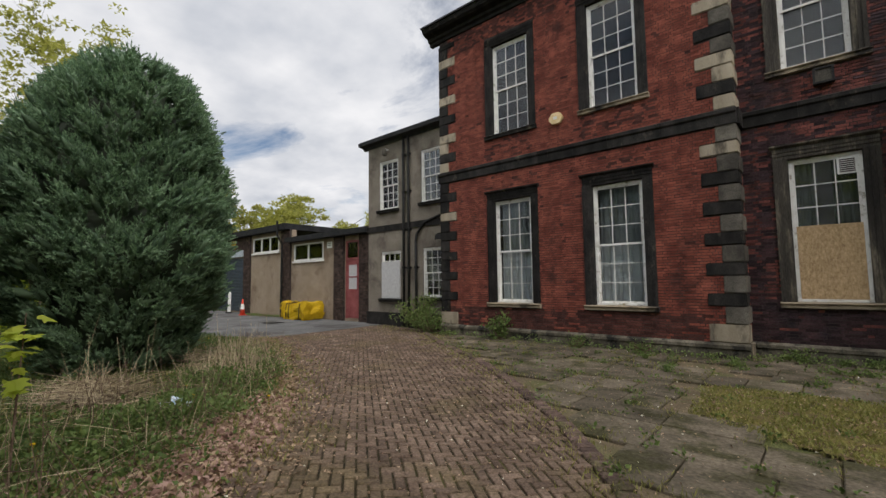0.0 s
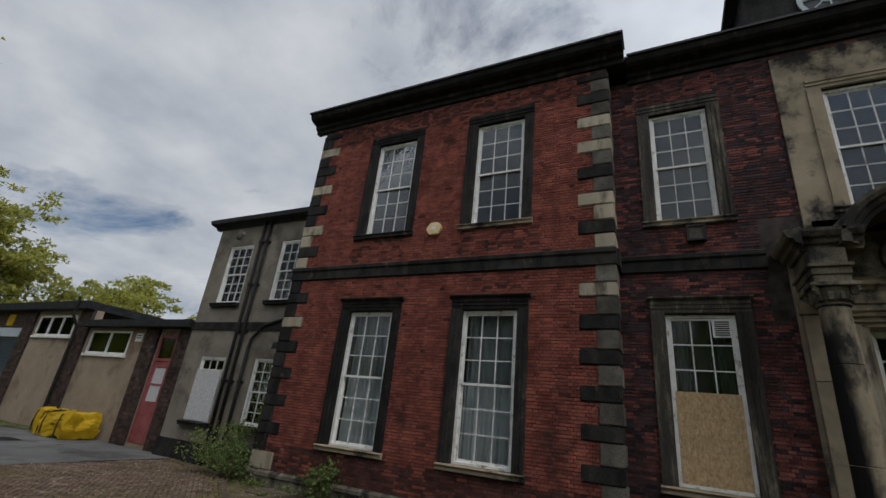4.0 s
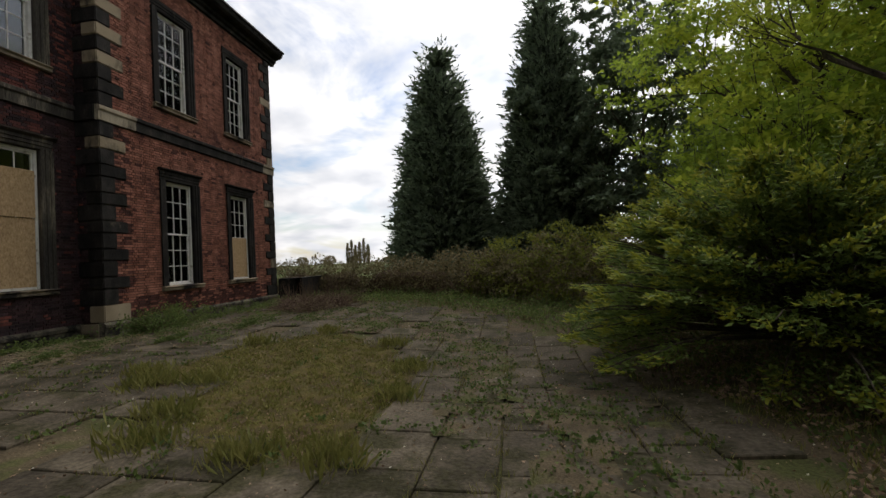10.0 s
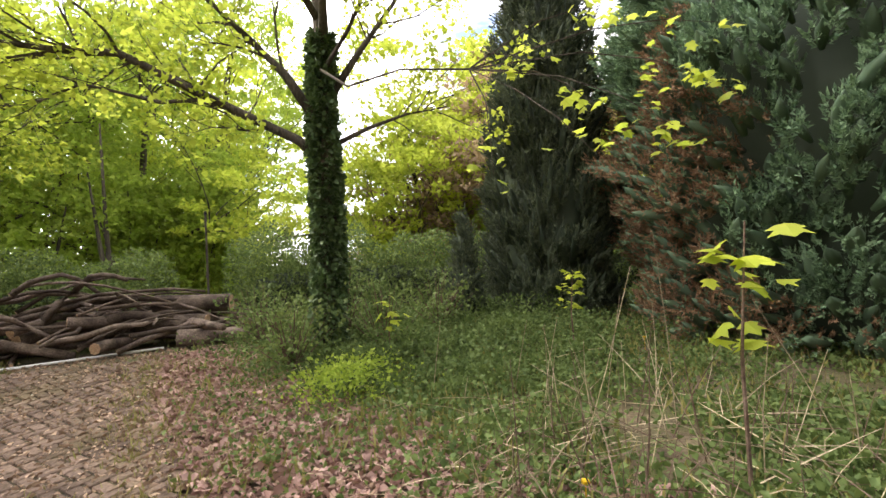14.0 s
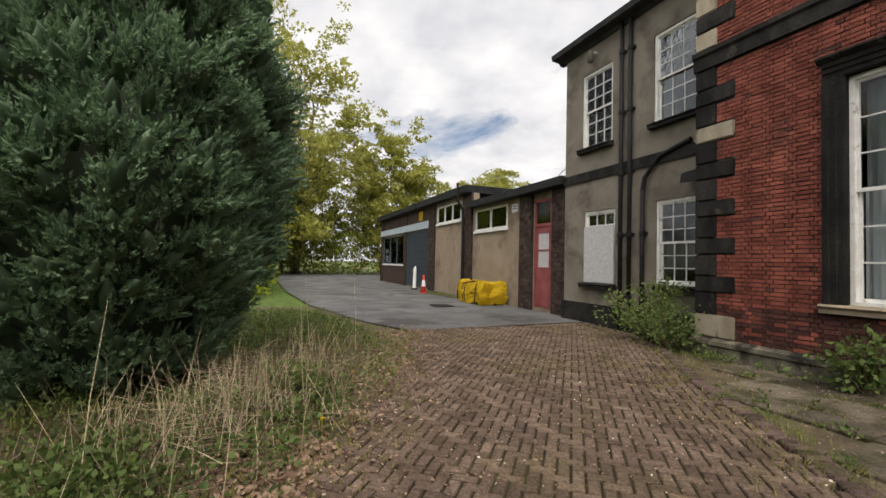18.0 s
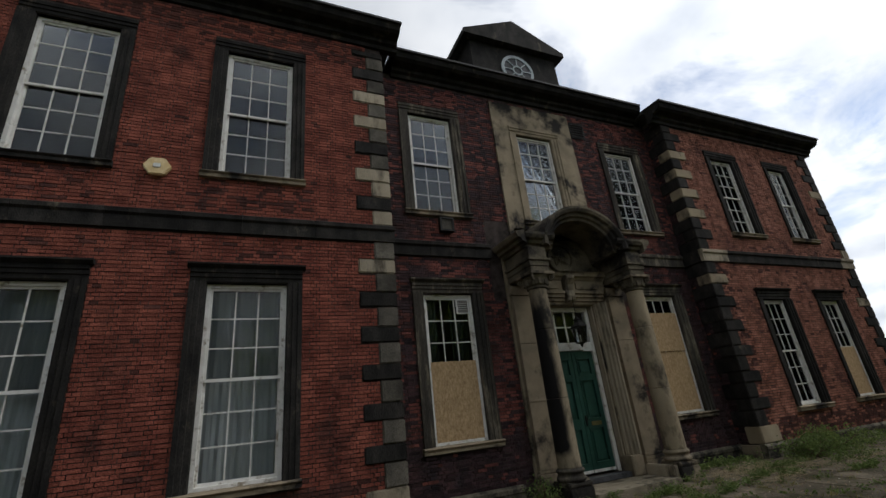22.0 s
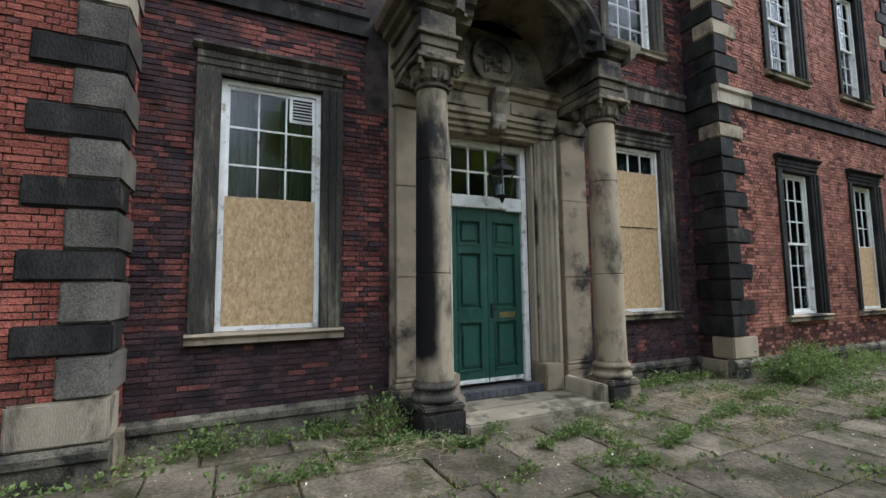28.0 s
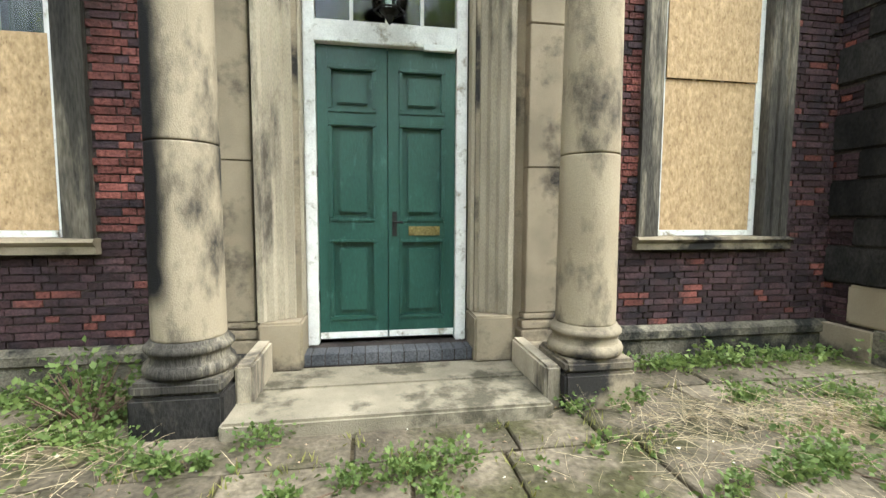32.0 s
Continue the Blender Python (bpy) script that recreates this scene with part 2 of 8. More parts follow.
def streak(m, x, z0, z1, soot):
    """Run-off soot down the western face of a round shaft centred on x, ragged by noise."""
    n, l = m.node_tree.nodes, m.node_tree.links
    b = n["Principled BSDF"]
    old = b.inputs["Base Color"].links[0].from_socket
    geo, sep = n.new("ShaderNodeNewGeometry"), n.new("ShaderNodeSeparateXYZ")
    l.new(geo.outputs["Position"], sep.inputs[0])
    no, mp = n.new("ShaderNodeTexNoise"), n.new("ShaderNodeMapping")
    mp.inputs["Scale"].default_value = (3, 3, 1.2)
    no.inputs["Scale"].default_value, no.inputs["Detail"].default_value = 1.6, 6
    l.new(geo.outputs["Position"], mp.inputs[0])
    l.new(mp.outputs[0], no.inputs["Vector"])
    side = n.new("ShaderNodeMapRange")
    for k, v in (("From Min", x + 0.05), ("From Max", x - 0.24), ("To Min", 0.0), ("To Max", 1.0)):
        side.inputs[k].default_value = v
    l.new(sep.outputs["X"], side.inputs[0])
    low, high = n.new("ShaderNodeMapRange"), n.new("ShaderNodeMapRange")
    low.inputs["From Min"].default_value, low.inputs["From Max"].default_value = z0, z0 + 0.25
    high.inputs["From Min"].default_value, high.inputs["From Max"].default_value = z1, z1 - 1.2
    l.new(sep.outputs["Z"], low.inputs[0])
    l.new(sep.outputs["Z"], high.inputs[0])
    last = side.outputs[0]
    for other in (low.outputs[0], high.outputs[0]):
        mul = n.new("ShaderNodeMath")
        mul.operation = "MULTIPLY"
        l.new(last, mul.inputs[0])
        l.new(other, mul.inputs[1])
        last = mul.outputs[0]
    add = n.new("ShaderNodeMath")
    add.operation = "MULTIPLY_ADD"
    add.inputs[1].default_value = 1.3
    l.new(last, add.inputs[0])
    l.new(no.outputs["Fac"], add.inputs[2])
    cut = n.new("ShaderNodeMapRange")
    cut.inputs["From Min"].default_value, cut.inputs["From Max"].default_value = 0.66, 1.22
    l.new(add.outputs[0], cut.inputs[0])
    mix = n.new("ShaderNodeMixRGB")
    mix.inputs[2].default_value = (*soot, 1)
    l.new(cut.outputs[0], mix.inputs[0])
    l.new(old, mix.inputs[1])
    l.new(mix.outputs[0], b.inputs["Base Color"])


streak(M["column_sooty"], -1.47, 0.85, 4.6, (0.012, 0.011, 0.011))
M["stone_clean"] = material("pale_sandstone", (0.255, 0.215, 0.155), (0.385, 0.33, 0.245), 3.0, 0.9, 0.4, 130, spread=0.15, stain=(0.10, 0.085, 0.066), stain_scale=2.4, stain_amount=0.36, stretch=(1, 1, 0.3), grain=0.2)
M["stone_black"] = material("soot_blackened_stone", (0.010, 0.0095, 0.009), (0.032, 0.029, 0.026), 3.5, 0.85, 0.6, 50, spread=0.35, stain=(0.10, 0.085, 0.062), stain_scale=2.6, stain_amount=0.05, stretch=(1, 1, 0.5))
M["column"] = material("column_sandstone", (0.25, 0.20, 0.135), (0.37, 0.305, 0.21), 1.6, 0.9, 0.35, 130, stain=(0.045, 0.040, 0.034), stain_scale=1.3, stain_amount=0.38, stretch=(1, 1, 0.6), grain=0.12)
M["white"] = material("flaking_white_paint", (0.62, 0.60, 0.56), (0.74, 0.73, 0.69), 6, 0.6, 0.25, 80, stain=(0.27, 0.23, 0.17), stain_scale=7, stain_amount=0.2, grain=0.12)
M["green"] = material("dark_green_door_paint", (0.011, 0.050, 0.038), (0.024, 0.078, 0.058), 2.5, 0.42, 0.15, 60, stain=(0.06, 0.14, 0.11), stain_scale=9, stain_amount=0.12, stretch=(1, 1, 0.4), spec=0.45, grain=0.22)
M["osb"] = material("chipboard", (0.33, 0.222, 0.118), (0.50, 0.350, 0.198), 22, 0.85, 0.35, 48, stain=(0.24, 0.155, 0.080), stain_scale=32, stain_amount=0.14, stretch=(1, 1, 0.55), grain=0.22)
M["glass"] = glass_material()
M["net"] = material("grey_net_curtain", (0.50, 0.51, 0.51), (0.64, 0.65, 0.64), 3, 0.9, 0, stretch=(6, 1, 0.4), grain=0.12)
# upper net, darkened in colour for the reflections in the panes before it
M["net_dim"] = material("reflection_dark_net_curtain", (0.20, 0.21, 0.21), (0.30, 0.31, 0.30), 3, 0.9, 0, stretch=(6, 1, 0.4), grain=0.12)
M["step"] = material("worn_step_sandstone", (0.165, 0.142, 0.102), (0.255, 0.22, 0.16), 3.5, 0.9, 0.5, 110, stain=(0.075, 0.066, 0.046), stain_scale=2.4, stain_amount=0.4, grain=0.18)
M["drape"] = material("dark_green_curtain", (0.02, 0.03, 0.022), (0.06, 0.075, 0.055), 3, 0.9, 0, stretch=(6, 1, 0.4), grain=0.12)
# plaster coloured dark to put the gloom of the rooms into the walls
M["plaster"] = material("room_shade_plaster", (0.10, 0.095, 0.09), (0.15, 0.14, 0.13), 1.5)
M["slate"] = material("grey_slate", (0.05, 0.052, 0.058), (0.10, 0.10, 0.105), 3, 0.7)
M["lead"] = material("dark_lead_gutter", (0.02, 0.02, 0.021), (0.045, 0.045, 0.045), 4, 0.6)
M["iron"] = material("black_cast_iron", (0.010, 0.010, 0.010), (0.025, 0.024, 0.022), 8, 0.55)
M["render"] = material("grey_brown_pebbledash", (0.17, 0.145, 0.115), (0.235, 0.205, 0.165), 1.4, 0.95, 0.9, 110, stain=(0.12, 0.10, 0.08), stain_scale=0.8, stain_amount=0.3)
M["render2"] = material("tan_cement_render", (0.24, 0.185, 0.13), (0.31, 0.245, 0.18), 1.4, 0.95, 0.4, 70, stain=(0.18, 0.13, 0.09), stain_scale=0.7, stain_amount=0.35)
M["darkbrick"] = material("dark_brown_brick", (0.035, 0.024, 0.02), (0.075, 0.05, 0.04), 6, 0.9, 0.4, 50, spread=0.4)
M["bitumen"] = material("black_bitumen_fascia", (0.012, 0.012, 0.013), (0.03, 0.03, 0.03), 4, 0.7)
M["red_paint"] = material("faded_red_paint", (0.19, 0.05, 0.05), (0.27, 0.085, 0.08), 3, 0.6, 0.2, 60)
M["shutter"] = material("blue_grey_steel", (0.055, 0.07, 0.085), (0.09, 0.11, 0.13), 5, 0.5, 0.1, metal=0.4)
M["fascia"] = material("weathered_grey_board", (0.30, 0.34, 0.36), (0.40, 0.44, 0.46), 3, 0.7)
M["grey_board"] = material("grey_painted_board", (0.38, 0.37, 0.36), (0.50, 0.49, 0.48), 14, 0.8, 0.3, grain=0.12)
M["yellow"] = material("yellow_woven_plastic", (0.34, 0.205, 0.006), (0.50, 0.33, 0.010), 3, 0.65, 0.4, 90, stain=(0.35, 0.22, 0.03), stain_scale=3, stain_amount=0.2)
M["orange"] = material("red_orange_plastic", (0.55, 0.05, 0.03), (0.65, 0.08, 0.04), 5, 0.5)
M["white_plastic"] = material("white_plastic", (0.65, 0.65, 0.62), (0.75, 0.74, 0.70), 5, 0.45, 0.05, grain=0.12)
M["amber"] = material("yellowed_cream_plastic", (0.60, 0.44, 0.22), (0.72, 0.58, 0.34), 8, 0.45, 0.05, grain=0.12)
M["brass"] = material("tarnished_brass", (0.17, 0.135, 0.055), (0.27, 0.215, 0.095), 12, 0.5, 0.1, metal=0.7)
M["tarmac"] = material("worn_grey_tarmac", (0.095, 0.092, 0.088), (0.15, 0.146, 0.14), 0.8, 0.95, 0.6, 160, stain=(0.07, 0.065, 0.06), stain_scale=0.6, stain_amount=0.35)
M["sett"] = material("brown_brick_setts", (0.088, 0.060, 0.043), (0.170, 0.120, 0.088), 2.5, 0.92, 1.0, 40, spread=0.26, stain=(0.115, 0.085, 0.05), stain_scale=0.7, stain_amount=0.35)
M["kerb"] = material("dark_kerb_brick", (0.062, 0.042, 0.035), (0.135, 0.092, 0.074), 3.5, 0.9, 0.9, 40, spread=0.35, stain=(0.07, 0.066, 0.028), stain_scale=2.0, stain_amount=0.3)
M["joint"] = material("dark_mossy_joint", (0.022, 0.018, 0.011), (0.058, 0.046, 0.024), 6, 0.95, 0.9, 60, stain=(0.070, 0.064, 0.020), stain_scale=1.1, stain_amount=0.34)
M["flag"] = material("worn_flagstone", (0.068, 0.056, 0.039), (0.138, 0.113, 0.080), 2.6, 0.9, 1.0, 24, spread=0.28, stain=(0.046, 0.042, 0.020), stain_scale=1.9, stain_amount=0.46)
M["soil"] = material("leafy_soil", (0.075, 0.058, 0.036), (0.15, 0.115, 0.07), 3.0, 0.95, 0.9, 40, stain=(0.085, 0.09, 0.032), stain_scale=1.2, stain_amount=0.45)
M["moss"] = material("yellow_moss", (0.070, 0.064, 0.018), (0.150, 0.118, 0.036), 5.0, 0.95, 0.9, 70, stain=(0.085, 0.062, 0.03), stain_scale=4.5, stain_amount=0.5)
M["meadow"] = material("green_field", (0.07, 0.11, 0.025), (0.13, 0.17, 0.045), 0.03, 0.95, 0, 3, stain=(0.17, 0.15, 0.07), stain_scale=0.02, stain_amount=0.4)
M["bark"] = material("grey_brown_bark", (0.05, 0.042, 0.032), (0.12, 0.10, 0.075), 5, 0.95, 0.9, 40, stretch=(1, 1, 0.25))
M["dead_wood"] = material("weathered_log", (0.050, 0.036, 0.028), (0.175, 0.132, 0.100), 5, 0.95, 0.9, 45, spread=0.45)
M["cut_wood"] = material("cut_end_wood", (0.30, 0.19, 0.11), (0.40, 0.27, 0.16), 10, 0.9, 0.3)
M["straw"] = material("dead_straw_stalk", (0.27, 0.21, 0.125), (0.46, 0.38, 0.25), 8, 0.9, 0, spread=0.3)
M["twig"] = material("bare_twig", (0.10, 0.065, 0.045), (0.17, 0.12, 0.085), 8, 0.9, 0)
M["conifer"] = leaf_material("blue_green_conifer", (0.080, 0.142, 0.078), (0.262, 0.385, 0.208), 0.22, 1.6)
# tuft hearts and solid cores: the shade between sprays put into dark colour
M["conifer_shade"] = leaf_material("shade_toned_tuft_heart", (0.055, 0.094, 0.054), (0.14, 0.205, 0.115), 0.1, 5.0)
M["conifer_inner"] = leaf_material("shade_toned_inner_core", (0.028, 0.040, 0.024), (0.062, 0.080, 0.046), 0.1, 3.0)
M["olive"] = leaf_material("olive_spring_leaf", (0.13, 0.155, 0.026), (0.30, 0.32, 0.060), 0.5, 0.5)
M["conifer_dark"] = leaf_material("dark_conifer", (0.080, 0.115, 0.070), (0.210, 0.265, 0.160), 0.35, 1.0)
M["conifer_brown"] = leaf_material("browning_conifer", (0.14, 0.082, 0.046), (0.36, 0.225, 0.125), 0.25, 1.0)
M["juniper"] = leaf_material("green_juniper", (0.088, 0.145, 0.034), (0.265, 0.345, 0.075), 0.35, 1.6)
M["juniper_tip"] = leaf_material("golden_juniper_tip", (0.22, 0.26, 0.030), (0.46, 0.46, 0.065), 0.4, 1.6)
M["spring"] = leaf_material("spring_leaf", (0.30, 0.38, 0.034), (0.58, 0.63, 0.095), 0.66, 0.5)
M["mid_leaf"] = leaf_material("green_leaf", (0.22, 0.32, 0.040), (0.43, 0.53, 0.085), 0.66, 0.6)
M["ivy"] = leaf_material("ivy_leaf", (0.040, 0.075, 0.026), (0.125, 0.185, 0.062), 0.25, 2.0, 0.4)
M["hedge"] = leaf_material("hedge_leaf", (0.080, 0.125, 0.034), (0.225, 0.285, 0.085), 0.4, 1.0)
M["bramble"] = leaf_material("brown_green_bramble", (0.12, 0.098, 0.050), (0.29, 0.25, 0.125), 0.35, 0.8)
M["far_leaf"] = leaf_material("olive_spring_leaf", (0.21, 0.215, 0.042), (0.44, 0.43, 0.105), 0.58, 0.3)
M["yew"] = leaf_material("dark_upright_conifer", (0.046, 0.062, 0.034), (0.130, 0.155, 0.085), 0.25, 1.2)
M["copper"] = leaf_material("pinkish_spring_leaf", (0.25, 0.16, 0.09), (0.44, 0.33, 0.19), 0.5, 0.6)
M["weed"] = leaf_material("weed_leaf", (0.064, 0.105, 0.028), (0.165, 0.220, 0.062), 0.4, 2.0)
M["grass"] = leaf_material("grass_blade", (0.13, 0.145, 0.030), (0.31, 0.285, 0.095), 0.35, 1.2)
M["litter_pink"] = leaf_material("pinkish_dead_leaf", (0.15, 0.075, 0.055), (0.48, 0.32, 0.26), 0.15, 3.0, 0.85)
M["petal"] = leaf_material("pale_petal", (0.55, 0.50, 0.36), (0.78, 0.75, 0.64), 0.2, 3.0, 0.8)
M["litter"] = leaf_material("dead_leaf", (0.16, 0.095, 0.060), (0.46, 0.33, 0.22), 0.15, 3.0, 0.85)


# ---- mesh helpers ----
class Geo:
    """Collects vertices and faces of simple solids."""

    def __init__(self):
        self.v, self.f = [], []

    def box(self, x0, y0, z0, x1, y1, z1, skip=""):
        i = len(self.v)
        self.v += [(x0, y0, z0), (x1, y0, z0), (x1, y1, z0), (x0, y1, z0), (x0, y0, z1), (x1, y0, z1), (x1, y1, z1), (x0, y1, z1)]
        sides = {"b": (0, 3, 2, 1), "t": (4, 5, 6, 7), "f": (0, 1, 5, 4), "r": (1, 2, 6, 5), "k": (2, 3, 7, 6), "l": (3, 0, 4, 7)}
        self.f += [tuple(i + k for k in q) for s, q in sides.items() if s not in skip]
        return self

    def quad(self, a, b, c, d):
        i = len(self.v)
        self.v += [a, b, c, d]
        self.f.append((i, i + 1, i + 2, i + 3))
        return self

    def prism(self, profile, axis, lo, hi):
        """A profile of (a, b) pairs swept along axis from lo to hi; for 'x' the pairs are y, z; for 'z' x, y; for 'y' x, z."""
        i, n = len(self.v), len(profile)
        for w in (lo, hi):
            for a, b in profile:
                self.v.append({"x": (w, a, b), "y": (a, w, b), "z": (a, b, w)}[axis])
        self.f += [(i + k, i + (k + 1) % n, i + n + (k + 1) % n, i + n + k) for k in range(n)]
        self.f += [tuple(i + k for k in reversed(range(n))), tuple(i + n + k for k in range(n))]
        return self

    def lathe(self, cx, cy, profile, seg=28):
        """(radius, z) pairs turned round an upright axis."""
        i, n = len(self.v), len(profile)
        for r, z in profile:
            self.v += [(cx + r * math.cos(2 * math.pi * k / seg), cy + r * math.sin(2 * math.pi * k / seg), z) for k in range(seg)]
        for j in range(n - 1):
            for k in range(seg):
                a, b = i + j * seg + k, i + j * seg + (k + 1) % seg
                self.f.append((a, b, b + seg, a + seg))
        self.f += [tuple(i + k for k in reversed(range(seg))), tuple(i + (n - 1) * seg + k for k in range(seg))]
        return self

    def tube(self, pts, radii, seg=6):
        """A tapering limb through points."""
        i = len(self.v)
        pts = [Vector(p) for p in pts]
        for j, p in enumerate(pts):
            d = (pts[min(j + 1, len(pts) - 1)] - pts[max(j - 1, 0)]).normalized()
            a = d.orthogonal().normalized()
            b = d.cross(a)
            for k in range(seg):
                w = 2 * math.pi * k / seg
                self.v.append(tuple(p + radii[j] * (math.cos(w) * a + math.sin(w) * b)))
        for j in range(len(pts) - 1):
            for k in range(seg):
                a, b = i + j * seg + k, i + j * seg + (k + 1) % seg
                self.f.append((a, b, b + seg, a + seg))
        self.f += [tuple(i + k for k in reversed(range(seg))), tuple(i + (len(pts) - 1) * seg + k for k in range(seg))]
        return self

    def mesh(self, name):
        me = bpy.data.meshes.new(name)
        me.from_pydata(self.v, [], self.f)
        return me


def part(name, geo, mat, parent=None, label="", smooth=False, bevel=0.0):
    """Links collected geometry as ONE mesh object under a thing or a part."""
    me = geo.mesh(name)
    me.materials.append(mat)
    ob = new(name, me)
    if parent:
        ob.parent = parent
    if smooth:
        for p in me.polygons:
            p.use_smooth = True
    if bevel:
        bm = bmesh.new()
        bm.from_mesh(me)
        es = [e for e in bm.edges if len(e.link_faces) == 2 and e.calc_face_angle(0) > 0.6]
        bmesh.ops.bevel(bm, geom=es, offset=bevel, segments=2, affect="EDGES", clamp_overlap=True)
        bm.to_mesh(me)
        bm.free()
    if label:
        ob["label"] = label
    return ob


def thing(name, label, category, group="", at=(0, 0, 0), kind=""):
    e = new(name)
    e.location = at
    e.empty_display_size = 0.2
    return tagged(e, label, category, group, kind)


def structure(name, geo, mat, label, category):
    return tagged(part(name, geo, mat), label, category, kind="structure")


def solid_with_holes(geo, x0, x1, z0, z1, y0, y1, holes):
    """An upright wall slab in the x-z plane between y0 and y1, with openings (xa, xb, za, zb) right through."""
    xs = sorted({x0, x1, *[min(max(h[k], x0), x1) for h in holes for k in (0, 1)]})
    zs = sorted({z0, z1, *[min(max(h[k], z0), z1) for h in holes for k in (2, 3)]})

    def full(i, j):
        if not (0 <= i < len(xs) - 1 and 0 <= j < len(zs) - 1):
            return False
        cx, cz = (xs[i] + xs[i + 1]) / 2, (zs[j] + zs[j + 1]) / 2
        return not any(h[0] < cx < h[1] and h[2] < cz < h[3] for h in holes)

    for i in range(len(xs) - 1):
        for j in range(len(zs) - 1):
            if full(i, j):
                skip = ("l" if full(i - 1, j) else "") + ("r" if full(i + 1, j) else "") + ("b" if full(i, j - 1) else "") + ("t" if full(i, j + 1) else "")
                geo.box(xs[i], y0, zs[j], xs[i + 1], y1, zs[j + 1], skip)
    return geo


# ground height: the forecourt dips gently to the east, the verge rises a little
def ground(x, y):
    z = 0.06 - 0.34 * math.exp(-(((x - 3.0) / 5.5) ** 2 + ((y + 10.0) / 4.0) ** 2))
    z += 0.22 / (1 + math.exp(-((-y - 9.3) + 0.38 * (x + 9.0)) / 0.5)) * (1 / (1 + math.exp((x + 6.5) / 0.8)))
    z += 0.27 / (1 + math.exp((y + 15.0) / 0.55)) / (1 + math.exp((x - 3.0) / 1.5))
    if x > 14:
        z -= min((x - 14) * 0.03, 1.2)
    return z


# ---- masonry ----
COURSE, JOINT = 0.0695, 0.0125


def lay_bricks(x0, x1, z0, z1, y, blocked, soot, seed, depth=0.012, every=1):
    """Flemish bond on a front facing -y. blocked(z) gives the stretches of x taken by stone. Returns rows of (xa, za, xb, zb, proud, dark)."""
    rnd = random.Random(seed)
    out = []
    n = int((z1 - z0) / COURSE)
    for c in range(n):
        za = z0 + c * COURSE
        zb = za + COURSE - JOINT
        zm = (za + zb) / 2
        gaps, edge = [], x0
        for a, b in sorted(blocked(zm)):
            if a > edge:
                gaps.append((edge, min(a, x1)))
            edge = max(edge, b)
        if edge < x1:
            gaps.append((edge, x1))
        x = x0 - (0.0 if c % 2 else 0.172)
        k = c % 2
        while x < x1:
            w = 0.229 if k % 2 else 0.114
            a, b = x + JOINT / 2, x + w - JOINT / 2
            for ga, gb in gaps:
                p, q = max(a, ga), min(b, gb)
                if q - p > 0.025:
                    out.append((p + rnd.uniform(-0.003, 0.004), za + rnd.uniform(-0.003, 0.004), q + rnd.uniform(-0.004, 0.003), zb + rnd.uniform(-0.004, 0.003), rnd.uniform(0.0, 0.013), rnd.random() < soot((p + q) / 2, zm)))
            x += w
            k += 1
    return out


def brick_geo(rows, y, depth=0.014):
    g = Geo()
    for xa, za, xb, zb, p, _ in rows:
        g.box(xa, y - p, za, xb, y + depth, zb, "k")
    return g


def brick_front(wall, rows, y, near=None, face="brick", grimy="soot"):
    """Bricks of a wall: those in the near stretch as pieces of their own, the rest joined."""
    mine = [r for r in rows if near and near[0] < r[0] and r[2] < near[1] and near[2] < r[1] and r[3] < near[3]][:300]
    taken = set(map(id, mine))
    for dark, mat in ((False, M[face]), (True, M[grimy])):
        rest = [r for r in rows if id(r) not in taken and r[5] == dark]
        if rest:
            tagged(part("brickwork", brick_geo(rest, y), mat, wall), "soot-blackened brick courses" if dark else "red brick courses", kind="stuff")
    for r in mine:
        part("brick", brick_geo([r], y), M[grimy] if r[5] else M[face], wall)


# ---- sash windows ----
def curtain(name, x0, x1, z0, z1, y, mat, parent, waves=7, depth=0.014):
    g = Geo()
    n = waves * 6
    pts = [(x0 + (x1 - x0) * i / n, y + depth * math.sin(i / 6 * 2 * math.pi) + 0.01 * math.sin(i * 1.7)) for i in range(n + 1)]
    for (xa, ya), (xb, yb) in zip(pts, pts[1:]):
        g.quad((xa, ya, z0), (xb, yb, z0), (xb, yb + 0.01, z1), (xa, ya + 0.01, z1))
        g.quad((xb, yb + 0.004, z0), (xa, ya + 0.004, z0), (xa, ya + 0.014, z1), (xb, yb + 0.014, z1))
    return part(name, g, mat, parent, smooth=True)


